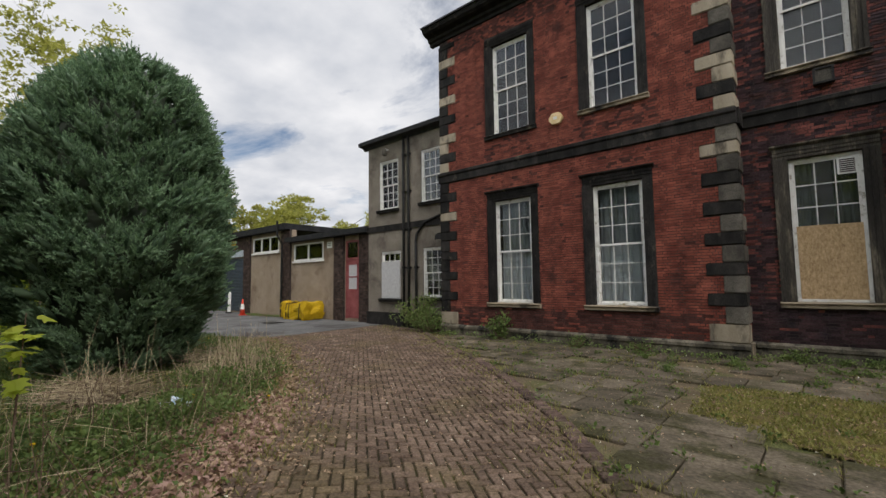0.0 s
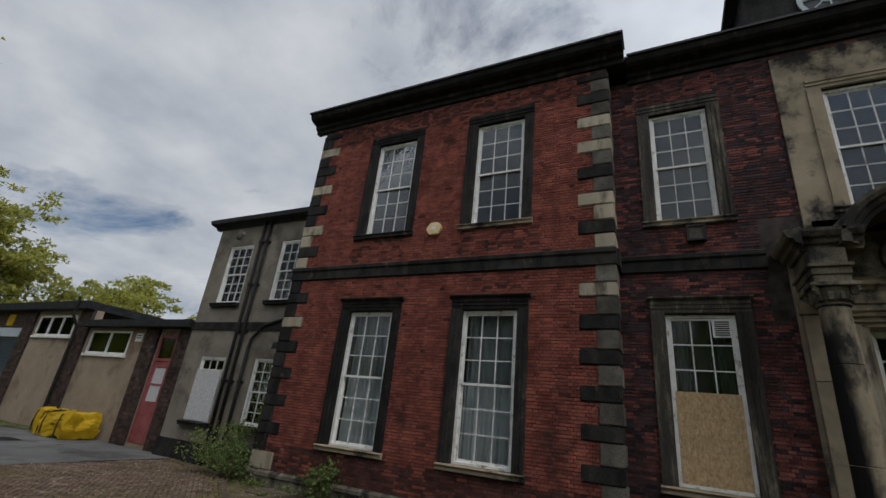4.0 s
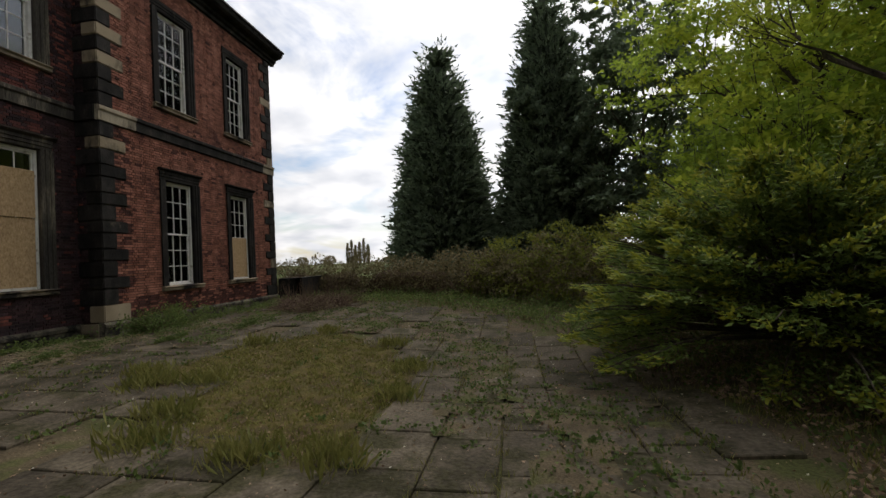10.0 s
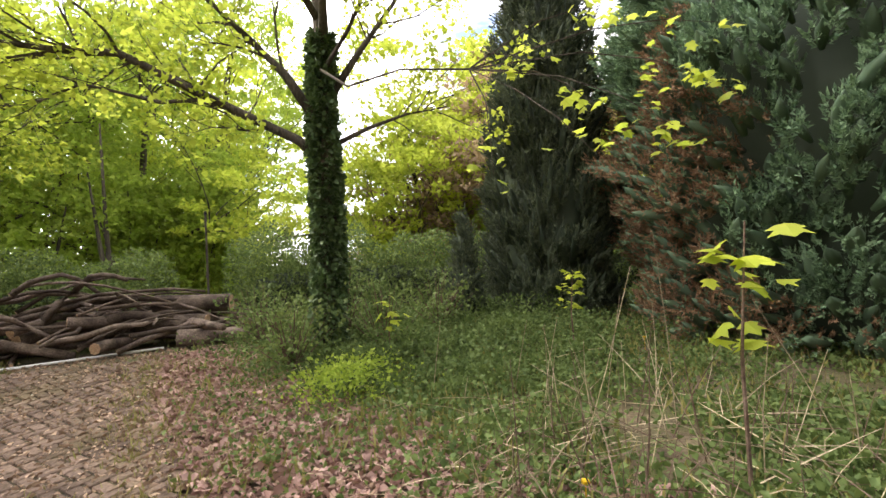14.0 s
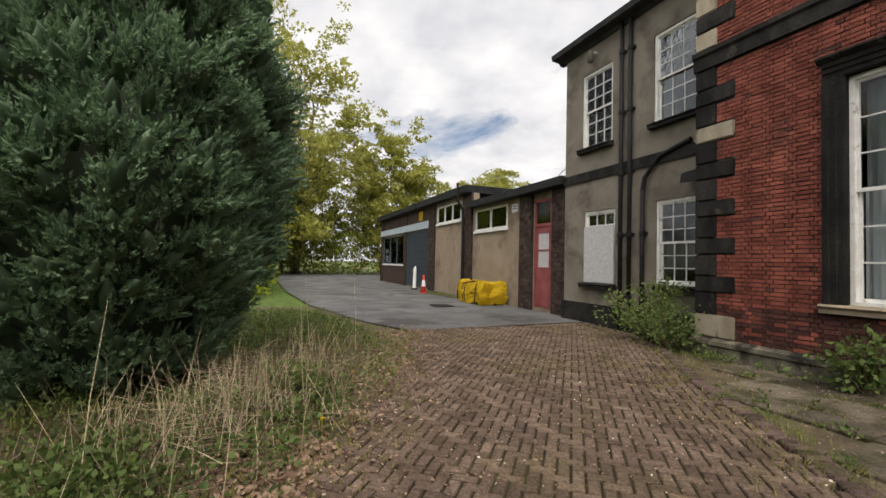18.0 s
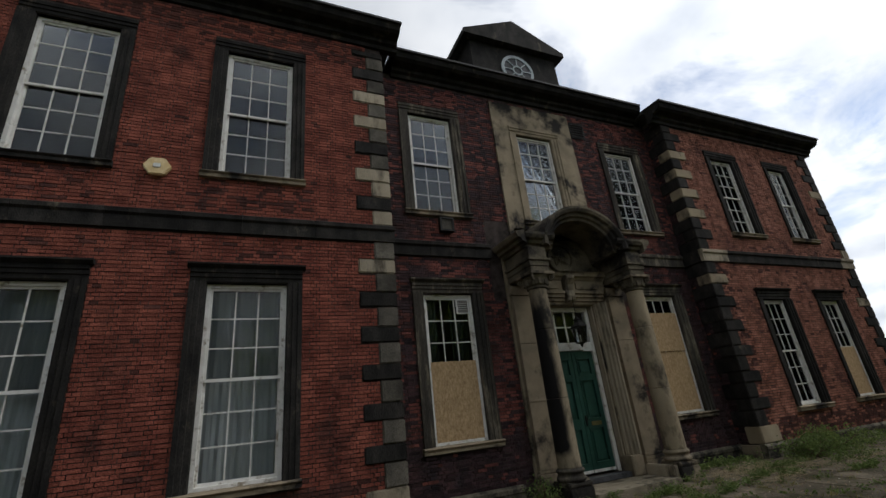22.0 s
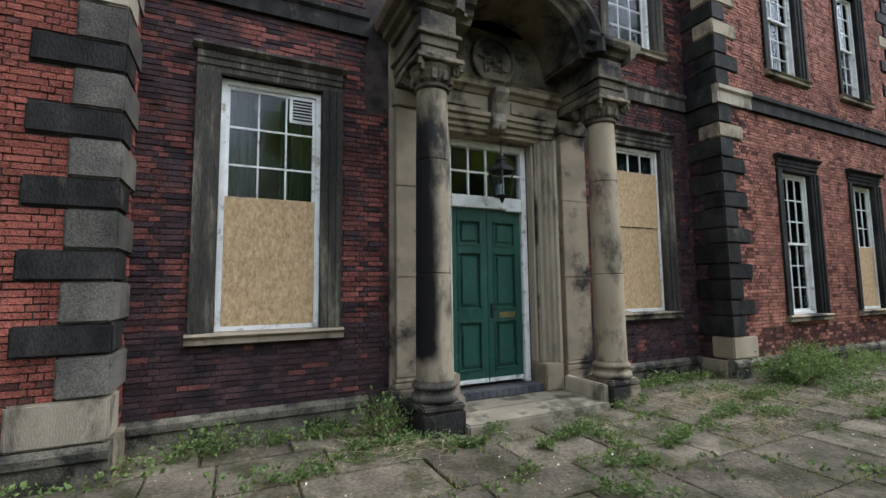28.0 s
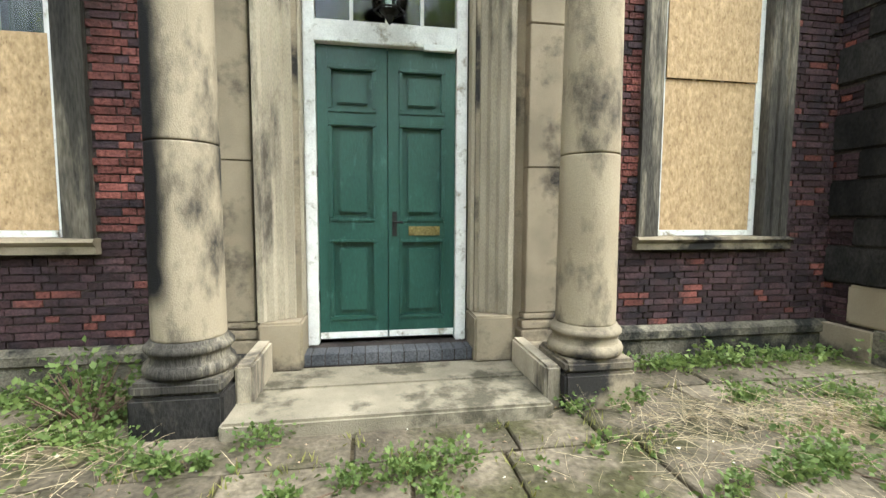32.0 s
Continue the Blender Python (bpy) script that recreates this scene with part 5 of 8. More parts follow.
structure("roof_annexe", Geo().prism([(AY - 0.3, AT + 0.28), (AY - 0.3, AT + 0.33), (6, AT + 0.9), (11.2, AT + 0.33), (11.2, AT + 0.28)][::-1], "x", AX0 - 0.25, AX1), M["slate"], "shallow slate roof of the annexe", "roof")
for w, lab in ((A_UP[0], "upper white sash window in the rendered wall"), (A_UP[1], "upper white sash window beside the brick corner"), (A_LO[1], "lower white sash window with small panes")):
    wn += 1
    sash_window("window_%d" % wn, *w, AY - 0.06, lab, M["white"], simple=True, cover="none", sill_mat=M["stone_black"])
wn += 1
bw = sash_window("window_%d" % wn, A_LO[0][0], A_LO[0][1], A_LO[0][2], A_LO[0][3], AY - 0.06, "window blocked with a flaking grey board", M["white"], simple=True, cover="none", sill_mat=M["stone_black"], boarded=[(1.20, 2.2)])
part("blocking_board", Geo().box(-18.22, AY - 0.03, 1.22, -17.04, AY - 0.005, 2.80), M["grey_board"], bw, "flaking grey painted board", bevel=0.004)
for x, zb, zt in ((-16.74, 0.1, AT + 0.1), (-16.44, 0.1, AT + 0.05), (-16.02, 0.1, 3.6)):
    dp = thing("drainpipe", "black cast iron drainpipe on the rendered wall", "drainpipe", "drainpipes of the annexe", at=(x, AY - 0.09, zb))
    on(dp, "pipe", Geo().tube([(x, AY - 0.09, zb), (x, AY - 0.09, zt)], [0.055, 0.055], 10), M["iron"], smooth=True)
    for z in np.arange(zb + 0.8, zt, 1.6):
        on(dp, "collar", Geo().lathe(x, AY - 0.09, [(0.058, z - 0.06), (0.075, z - 0.05), (0.075, z + 0.05), (0.058, z + 0.06)], 10).box(x - 0.1, AY - 0.06, z - 0.03, x + 0.1, AY - 0.002, z + 0.03), M["iron"])
    if zt < 4:
        on(dp, "elbow", Geo().tube([(x, AY - 0.09, 3.55), (x + 0.05, AY - 0.09, 3.85), (x + 0.5, AY - 0.08, 4.3), (x + 1.3, AY - 0.06, 4.5)], [0.055] * 4, 8), M["iron"])
fl = thing("floodlight", "small black floodlight over a window", "floodlight", at=(-14.6, AY - 0.15, 3.6))
on(fl, "housing", Geo().prism([(AY - 0.30, 3.52), (AY - 0.08, 3.56), (AY - 0.08, 3.80), (AY - 0.26, 3.72)][::-1], "x", -14.8, -14.35), M["iron"])
on(fl, "bracket", Geo().box(-14.62, AY - 0.1, 3.62, -14.54, AY - 0.002, 3.70), M["iron"])
cm = thing("security_camera", "pale domed security camera under the eaves", "camera", at=(-17.8, AY - 0.15, 7.6))
on(cm, "bracket", Geo().box(-17.83, AY - 0.2, 7.72, -17.77, AY - 0.002, 7.78), M["white_plastic"])
on(cm, "dome", Geo().lathe(-17.8, AY - 0.22, [(0.02, 7.42), (0.09, 7.46), (0.11, 7.56), (0.10, 7.66), (0.05, 7.78)], 12), M["stone_grey"], smooth=True)

# ---- the low flat-roofed block ----
BY = 1.2
low = structure("wall_low_block", solid_with_holes(solid_with_holes(Geo(), -44, -26.4, -0.2, 5.0, BY, BY + 0.3, [(-31.1, -27.8, 3.83, 4.78), (-43.4, -37.5, 1.5, 3.6)]), -26.4, AX0, -0.2, 4.22, BY, BY + 0.3, [(-21.24, -20.2, 0.2, 3.96), (-26.1, -23.2, 3.15, 4.10)]), M["render2"], "tan rendered wall of a low flat-roofed block", "wall")
structure("wall_low_end", Geo().box(-44, BY + 0.3, -0.2, -43.7, 10, 5.0), M["darkbrick"], "brick end wall of the low block", "wall")
structure("wall_low_inner", Geo().box(-43.7, 3.6, 0, AX0, 3.7, 4.2), M["plaster"], "dim inner wall of the low block", "wall")
for xa, xb, top in ((-22.15, -21.34, 4.2), (-20.12, -19.20, 4.2), (-27.40, -26.40, 5.0), (-32.25, -31.35, 5.0), (-44.05, -43.5, 5.0), (-37.4, -36.85, 5.0)):
    part("brick_pier", Geo().box(xa, BY - 0.10, -0.1, xb, BY - 0.002, top), M["mortar"], low)
    pg = Geo()
    n = int(top / 0.15)
    for c in range(n):
        k, x = 0, xa - (0.11 if c % 2 else 0)
        while x < xb:
            pg.box(max(x, xa) + 0.005, BY - 0.115, c * 0.15, min(x + 0.225, xb) - 0.004, BY - 0.098, c * 0.15 + 0.118, "k")
            x += 0.225
    tagged(part("brickwork", pg, M["darkbrick"], low), kind="stuff")
for xa, xb, z, w in ((-26.38, AX0 - 0.02, 4.22, 0.26), (-44.4, -26.4, 5.0, 0.34)):
    structure("roof_low_%d" % (1 if z < 4.5 else 2), Geo().box(xa, BY - 0.45, z, xb, 10, z + w), M["bitumen"], "black bitumen flat roof with a deep fascia", "roof")
part("shop_fascia", Geo().box(-43.95, BY - 0.15, 3.72, -32.3, BY - 0.002, 4.15), M["fascia"], low, "faded pale blue-grey sign board")
part("brick_infill", Geo().box(-43.4, BY - 0.03, 4.16, -32.3, BY - 0.004, 5.0), M["darkbrick"], low)
part("brick_infill", Geo().box(-43.4, BY - 0.03, 0.0, -37.5, BY - 0.004, 1.5), M["darkbrick"], low)
part("yellow_sign", Geo().box(-34.3, BY - 0.06, 4.28, -33.6, BY - 0.032, 4.85), M["yellow"], low, "small yellow notice")
shut = thing("roller_shutter", "closed blue-grey steel roller shutter", "shutter", at=(-34.6, BY, 0.2))
for k in range(35):
    z = 0.15 + k * 0.1
    on(shut, "slat", Geo().prism([(BY - 0.01, z), (BY - 0.04, z + 0.02), (BY - 0.045, z + 0.05), (BY - 0.04, z + 0.08), (BY - 0.01, z + 0.098)][::-1], "x", -36.8, -32.3), M["shutter"])


def low_window(name, x0, x1, z0, z1, n, label, mat=None):
    w = thing(name, label, "window", kind="structure")
    f = Geo().box(x0, BY - 0.02, z0, x1, BY + 0.1, z0 + 0.08).box(x0, BY - 0.02, z1 - 0.08, x1, BY + 0.1, z1)
    for k in range(n + 1):
        x = x0 + (x1 - x0 - 0.08) * k / n
        f.box(x, BY - 0.019, z0 + 0.08, x + 0.08, BY + 0.1, z1 - 0.08)
    part("window_frame", f, mat or M["white"], w)
    part("window_sill", Geo().box(x0 - 0.06, BY - 0.1, z0 - 0.10, x1 + 0.06, BY + 0.05, z0 - 0.004), M["white"], w)
    for k in range(n):
        xa = x0 + (x1 - x0 - 0.08) * k / n + 0.08
        xb = x0 + (x1 - x0 - 0.08) * (k + 1) / n
        pn = part("pane", Geo().box(xa, BY + 0.03, z0 + 0.08, xb, BY + 0.036, z1 - 0.08), M["glass"], w)
        pn.visible_shadow = False


wn += 1
low_window("window_%d" % wn, -26.1, -23.2, 3.15, 4.10, 2, "wide white clerestory window with dark glass")
wn += 1
low_window("window_%d" % wn, -31.1, -27.8, 3.83, 4.78, 3, "three-light white clerestory window")
wn += 1
low_window("window_%d" % wn, -43.4, -37.5, 1.5, 3.6, 3, "shop window with dark glass", M["shutter"])
DX0, DX1 = -21.24, -20.20
rd = thing("door_2", "faded red glazed door with a light above", "door", at=(-20.7, BY, 0.2), kind="structure")
f = Geo().box(DX0, BY - 0.03, 0.2, DX0 + 0.08, BY + 0.1, 3.96).box(DX1 - 0.08, BY - 0.03, 0.2, DX1, BY + 0.1, 3.96).box(DX0 + 0.08, BY - 0.03, 3.88, DX1 - 0.08, BY + 0.1, 3.96).box(DX0 + 0.08, BY - 0.03, 3.02, DX1 - 0.08, BY + 0.1, 3.12)
on(rd, "door_frame", f, M["red_paint"])
lf = solid_with_holes(Geo(), DX0 + 0.09, DX1 - 0.09, 0.22, 3.01, BY, BY + 0.05, [(DX0 + 0.20, DX1 - 0.20, 0.98 + 0.62 * k, 1.54 + 0.62 * k) for k in range(1, 3)])
on(rd, "door_leaf", lf, M["red_paint"])
for k in range(1, 3):
    on(rd, "pane", Geo().box(DX0 + 0.20, BY + 0.02, 0.98 + 0.62 * k, DX1 - 0.20, BY + 0.026, 1.54 + 0.62 * k), M["grey_board"], "dirty reeded glass")
on(rd, "top_light", Geo().box(DX0 + 0.08, BY + 0.03, 3.12, DX1 - 0.08, BY + 0.036, 3.88), M["glass"])
on(rd, "kick_plate", Geo().box(DX0 + 0.16, BY - 0.012, 0.3, DX1 - 0.16, BY - 0.002, 0.95), M["red_paint"])
dp = thing("drainpipe", "black drainpipe rising above the flat roof", "drainpipe", at=(-27.1, BY - 0.2, 0.1))
on(dp, "pipe", Geo().tube([(-27.1, BY - 0.22, 0.1), (-27.1, BY - 0.22, 4.2), (-27.1, BY - 0.52, 4.7), (-27.1, BY - 0.52, 5.5)], [0.06] * 4, 8), M["iron"])
sg = thing("wall_notice", "small white notice on the rendered wall", "sign", at=(-22.65, BY, 3.85))
on(sg, "plate", Geo().box(-22.86, BY - 0.02, 3.70, -22.44, BY - 0.003, 4.02), M["white_plastic"])
on(sg, "text_lines", Geo().box(-22.81, BY - 0.024, 3.92, -22.49, BY - 0.021, 3.95).box(-22.81, BY - 0.024, 3.83, -22.49, BY - 0.021, 3.86), M["iron"])

# overhead cable
cable = thing("overhead_cable", "thin black overhead cable", "cable", at=(-19.2, 1.2, 5.4))
on(cable, "wire", Geo().tube([(-19.17, 1.6, 5.4), (-26, 5, 5.5), (-36, 10, 6.0), (-60, 22, 8.2)], [0.012] * 4, 4), M["iron"])


# ---- things on the tarmac ----
def bulk_bag(name, cx, cy, w, d, h, seed, label):
    rnd = random.Random(seed)
    b = thing(name, label, "bulk bag", "yellow bulk bags", at=(cx, cy, 0.08))
    bm = bmesh.new()
    bmesh.ops.create_cube(bm, size=1)
    bmesh.ops.subdivide_edges(bm, edges=bm.edges[:], cuts=15, use_grid_fill=True)
    for v in bm.verts:
        x, y, z = v.co
        bulge = 1 + 0.13 * (1 - (2 * z) ** 2)
        k = noise.noise(Vector((x * 3 + seed, y * 3, z * 3))) + 0.7 * abs(noise.noise(Vector((x * 7, y * 7 + seed, z * 5)))) - 0.3 * abs(noise.noise(Vector((x * 15, y * 15, z * 15 + seed))))
        v.co = Vector((x * w * bulge, y * d * bulge, (z + 0.5) * h * (0.88 + 0.12 * math.cos(3 * x + seed)))) + Vector((0.10, 0.10, 0.16)) * k
        v.co.z = max(v.co.z, 0)
    me = bpy.data.meshes.new("sack")
    bm.to_mesh(me)
    bm.free()
    me.materials.append(M["yellow"])
    o = new("sack", me)
    o.parent = b
    for k, (sx, sy) in enumerate(((-1, -1), (1, -1), (1, 1), (-1, 1))):
        x, y = sx * w * 0.42, sy * d * 0.42
        part("lifting_loop", Geo().tube([(x - 0.15 * sx, y, h * 0.8), (x, y - 0.05 * sy, h * 1.06), (x + 0.04 * sx, y, h * 0.9), (x, y, h * 0.6)], [0.025] * 4, 5), M["yellow"], b)
    for sx in (-0.32, 0.30):
        part("strap", Geo().tube([(sx * w, -d * 0.60, h * 0.10), (sx * w + 0.03, -d * 0.63, h * 0.5), (sx * w, -d * 0.56, h * 0.92), (sx * w, 0, h * 1.03)], [0.022] * 4, 5), M["iron"], b, "black webbing strap")
    return b


bulk_bag("bulk_bag", -25.05, 0.55, 0.8, 0.9, 0.84, 1, "yellow woven bulk bag slumped against another")
bulk_bag("bulk_bag", -23.75, 0.45, 1.6, 1.0, 0.86, 5, "wide yellow woven bulk bag with crumpled top")


def cone_at(x, y, h, body, label):
    c = thing("traffic_cone", label, "traffic cone", at=(x, y, 0.07))
    part("base_plate", Geo().box(-0.19, -0.19, 0, 0.19, 0.19, 0.04), body, c, bevel=0.01)
    cone = part("cone_body", Geo().lathe(0, 0, [(0.15, 0.04), (0.035, h), (0.02, h + 0.01)], 16), body, c, smooth=True)
    part("reflective_sleeve", Geo().lathe(0, 0, [(0.118, 0.04 + h * 0.33), (0.076, 0.04 + h * 0.66)], 16), M["white_plastic"], cone, "white reflective sleeve")


cone_at(-29.8, 0.0, 0.95, M["orange"], "red traffic cone with a white sleeve on tarmac")
bol = thing("white_bollard", "leaning white plastic bollard by the shutter", "bollard", at=(-32.6, 0.4, 0.08))
part("post", Geo().tube([(0, 0, 0), (0.05, 0, 1.2), (0.1, 0, 1.35)], [0.11, 0.09, 0.03], 10), M["white_plastic"], bol)
part("foot", Geo().lathe(0, 0, [(0.22, 0), (0.2, 0.06), (0.12, 0.08)], 12), M["iron"], bol)


# ---- ground, lane, paving ----
def ground_sheet(name, x0, x1, y0, y1, n, m, mat, label, category, lift=0.0):
    g = Geo()
    for j in range(m + 1):
        for i in range(n + 1):
            x, y = x0 + (x1 - x0) * i / n, y0 + (y1 - y0) * j / m
            rough = 0.012 * noise.noise(Vector((x * 2.3, y * 2.3, 0)))
            g.v.append((x, y, ground(x, y) + lift + rough))
    for j in range(m):
        for i in range(n):
            a = j * (n + 1) + i
            g.f.append((a, a + 1, a + n + 2, a + n + 1))
    return tagged(part(name, g, mat, smooth=True), label, category, kind="structure")


soil = ground_sheet("ground", -24, 26, -24, 3, 170, 100, M["soil"], "bare leafy soil with moss and weeds", "ground", lift=-0.02)
field = Geo()
for xa, ya, xb, yb, z in ((-1500, -1500, -24, 1500, 0.0), (-24, -1500, 26, -24, 0.0), (-24, 3, 26, 1500, 0.0), (26, -1500, 1500, 1500, -0.5)):
    field.quad((xa, ya, z), (xb, ya, z), (xb, yb, z), (xa, yb, z))
structure("field", field, M["meadow"], "green field reaching the horizon", "field")


def inside(poly, x, y):
    c, n = False, len(poly)
    for i in range(n):
        (x0, y0), (x1, y1) = poly[i], poly[i - 1]
        if (y0 > y) != (y1 > y) and x < (x1 - x0) * (y - y0) / (y1 - y0) + x0:
            c = not c
    return c


LANE_R = [(-17.9, 0.5), (-14.4, -0.5), (-12.3, -2.1), (-10.1, -3.45), (-8.4, -4.7), (-6.2, -6.6), (-4.9, -8.0), (-3.9, -10.0), (-3.2, -11.5), (-2.3, -12.8), (-1.5, -14.3), (-0.8, -15.6)]
LANE_L = [(-3.4, -16.0), (-3.9, -14.8), (-4.55, -13.6), (-5.3, -12.4), (-6.9, -10.6), (-8.2, -9.3), (-9.9, -8.05), (-11.8, -6.95), (-14.7, -5.45), (-17.8, -4.4)]
LANE = LANE_R + LANE_L
MOSS_A = [(1.5, -4.2), (3.9, -4.6), (5.2, -5.6), (4.2, -7.4), (2.5, -8.2), (1.0, -8.35), (-1.0, -8.35), (-1.0, -7.5), (-0.9, -6.4), (-0.1, -6.0), (1.2, -5.5), (0.9, -4.8)]
MOSS_B = [(-5.1, -3.25), (-3.9, -3.0), (-2.7, -3.0), (-1.6, -3.5), (-1.3, -4.7), (-1.6, -5.5), (-3.0, -6.0), (-4.9, -5.2)]
TARMAC = [(-18.2, 1.15), (-17.8, -4.5), (-19.5, -5.2), (-24, -6.2), (-32, -6.8), (-44, -7.0), (-60, -6.5), (-60, 9), (-40.2, 9), (-40.2, 1.15)]


def tilt(x, y):
    e = 0.05
    return (ground(x + e, y) - ground(x - e, y)) / (2 * e), (ground(x, y + e) - ground(x, y - e)) / (2 * e)


def slab(g, cx, cy, w, d, ang, z_top, h, chamfer, rnd, jitter=0.0):
    """One stone: a block with chamfered top edges, lying on the slope of the ground."""
    ca, sa = math.cos(ang), math.sin(ang)
    tx, ty = tilt(cx, cy)
    tx, ty = tx + rnd.uniform(-jitter, jitter), ty + rnd.uniform(-jitter, jitter)
    i = len(g.v)
    for s, dz in ((0.0, -h), (0.0, -chamfer), (chamfer, 0.0)):
        for px, py in ((-1, -1), (1, -1), (1, 1), (-1, 1)):
            lx, ly = px * (w / 2 - s), py * (d / 2 - s)
            x, y = ca * lx - sa * ly, sa * lx + ca * ly
            g.v.append((cx + x, cy + y, z_top + dz + tx * x + ty * y))
    for r in (0, 4):
        for k in range(4):
            g.f.append((i + r + k, i + r + (k + 1) % 4, i + r + 4 + (k + 1) % 4, i + r + 4 + k))
    g.f.append((i + 8, i + 9, i + 10, i + 11))


def nearest_walk(x, y):
    """How near the strolled stretch comes: the lane's bend and the way to the door."""
    return min(math.hypot(x + 6.2, y + 8.6), math.hypot(x + 8.0, y + 7.4), math.hypot(x + 4.4, y + 9.6), math.hypot(x + 5.0, y + 6.2), math.hypot(x + 1.2, y + 3.2))


# herringbone setts
lane = structure("lane", Geo().prism([(x, y) for x, y in reversed(LANE)], "z", -0.6, -0.42), M["soil"], "brick sett lane, mossy and strewn with leaves", "lane")
rnd = random.Random(31)
SW = 0.108
setts = []
ang = radians(-38)
ca, sa = math.cos(ang), math.sin(ang)
for i in range(-150, 150):
    for j in range(-150, 150):
        k = (i - j) % 4
        if k == 0:
            u, v, w, d = (i + 1.0) * SW, (j + 0.5) * SW, 2 * SW, SW
        elif k == 2:
            u, v, w, d = (i + 0.5) * SW, (j + 0.0) * SW, SW, 2 * SW
        else:
            continue
        x, y = -8.0 + ca * u - sa * v, -7.5 + sa * u + ca * v
        if inside(LANE, x, y):
            setts.append((nearest_walk(x, y), x, y, w, d, ang))
setts.sort()
kerbs = []
for a, b in zip(LANE_R, LANE_R[1:]):
    L = math.hypot(b[0] - a[0], b[1] - a[1])
    an = math.atan2(b[1] - a[1], b[0] - a[0])
    n = int(L / 0.115)
    for k in range(n):
        t = (k + 0.5) / n
        x, y = a[0] + (b[0] - a[0]) * t, a[1] + (b[1] - a[1]) * t
        kerbs.append((x - 0.11 * math.sin(an), y + 0.11 * math.cos(an), 0.105, 0.215, an))
joined = Geo()
for k, (_, x, y, w, d, a_) in enumerate(setts):
    sunk = 0.010 * noise.noise(Vector((x * 1.1, y * 1.1, 3))) + rnd.uniform(-0.003, 0.003)
    g = Geo() if k < 300 else joined
    slab(g, x, y, w - 0.021, d - 0.021, a_ + rnd.uniform(-0.025, 0.025), ground(x, y) + 0.027 + sunk, 0.05, 0.009, rnd, 0.03)
    if k < 300:
        part("sett", g, M["sett"], lane)
tagged(part("setts", joined, M["sett"], lane), "brown brick setts in herringbone", kind="stuff")
for x, y, w, d, a_ in kerbs:
    slab(g := Geo(), x, y, w - 0.016, d - 0.01, a_ + rnd.uniform(-0.03, 0.03), ground(x, y) + 0.055 + rnd.uniform(-0.008, 0.006), 0.09, 0.022, rnd, 0.04)
    part("kerb_brick", g, M["kerb"], lane)

# flagstones in rows along the hall front
paving = structure("pavement", Geo().box(-14.5, -12.6, -0.75, 13.0, 0.0, -0.62), M["soil"], "old flagstone forecourt with weeds in the joints", "pavement")
FLAG_AREA = list(LANE_R[1:9]) + [(-0.6, -12.4), (1.6, -11.8), (4.5, -11.2), (7.5, -9.6), (10.5, -6.2), (11.5, -3.0), (11.5, -0.5), (-14.0, -0.12)]
rnd = random.Random(12)
y = -0.12
JOINTS = []
while y > -12.6:
    d = rnd.choice((0.55, 0.62, 0.7, 0.78, 0.9))
    if y - d > -0.9 and y < 0.1:
        d = 0.7
    x = -14.4 + rnd.uniform(0, 0.8)
    while x < 12:
        w = rnd.choice((0.6, 0.75, 0.9, 1.05, 1.25))
        cx, cy = x + w / 2, y - d / 2
        ok = inside(FLAG_AREA, cx, cy) and inside(FLAG_AREA, cx - w * 0.4, cy - d * 0.4)
        mossy = (inside(MOSS_A, cx, cy) or inside(MOSS_B, cx, cy))
        if ok and not mossy and rnd.random() > (0.03 if cx < 5 else 0.12):
            slab(g := Geo(), cx, cy, w - 0.022, d - 0.022, rnd.uniform(-0.012, 0.012), ground(cx, cy) + 0.02 + rnd.uniform(-0.004, 0.005), 0.08, 0.010, rnd, 0.005)
            part("flagstone", g, M["flag"], paving)
            JOINTS += [(cx + (rnd.random() - 0.5) * w, y - d) for _ in range(5)] + [(x + w, y - rnd.random() * d) for _ in range(4)]
        x += w
    y -= d
x = LX1 + 0.1
while x < RX0 - 0.2:
    w = rnd.choice((0.7, 0.9, 1.1))
    w = min(w, RX0 - x)
    for ya, d in ((0.26, 0.62),):
        if not -1.95 < x + w / 2 < 1.9:
            slab(g := Geo(), x + w / 2, 0.22, w - 0.03, 0.6, 0, 0.08, 0.08, 0.014, rnd, 0.01)
            part("flagstone", g, M["flag"], paving)
    x += w


def patch(name, poly, mat, label, lift, step=0.12, ragged=0.25):
    xs, ys = [p[0] for p in poly], [p[1] for p in poly]
    g, idx = Geo(), {}
    nx, ny = int((max(xs) - min(xs) + 1) / step), int((max(ys) - min(ys) + 1) / step)
    for j in range(ny + 1):
        for i in range(nx + 1):
            x, y = min(xs) - 0.5 + i * step, min(ys) - 0.5 + j * step
            wob = ragged * noise.noise(Vector((x * 1.7, y * 1.7, 1))), ragged * noise.noise(Vector((x * 1.7, y * 1.7, 7)))
            if inside(poly, x + wob[0], y + wob[1]):
                idx[i, j] = len(g.v)
                g.v.append((x, y, ground(x, y) + lift * (0.5 + noise.noise(Vector((x * 3, y * 3, 0))))))
    for (i, j), a in idx.items():
        if (i + 1, j) in idx and (i, j + 1) in idx and (i + 1, j + 1) in idx:
            g.f.append((a, idx[i + 1, j], idx[i + 1, j + 1], idx[i, j + 1]))
    return tagged(part(name, g, mat, smooth=True), label, "moss", kind="structure")


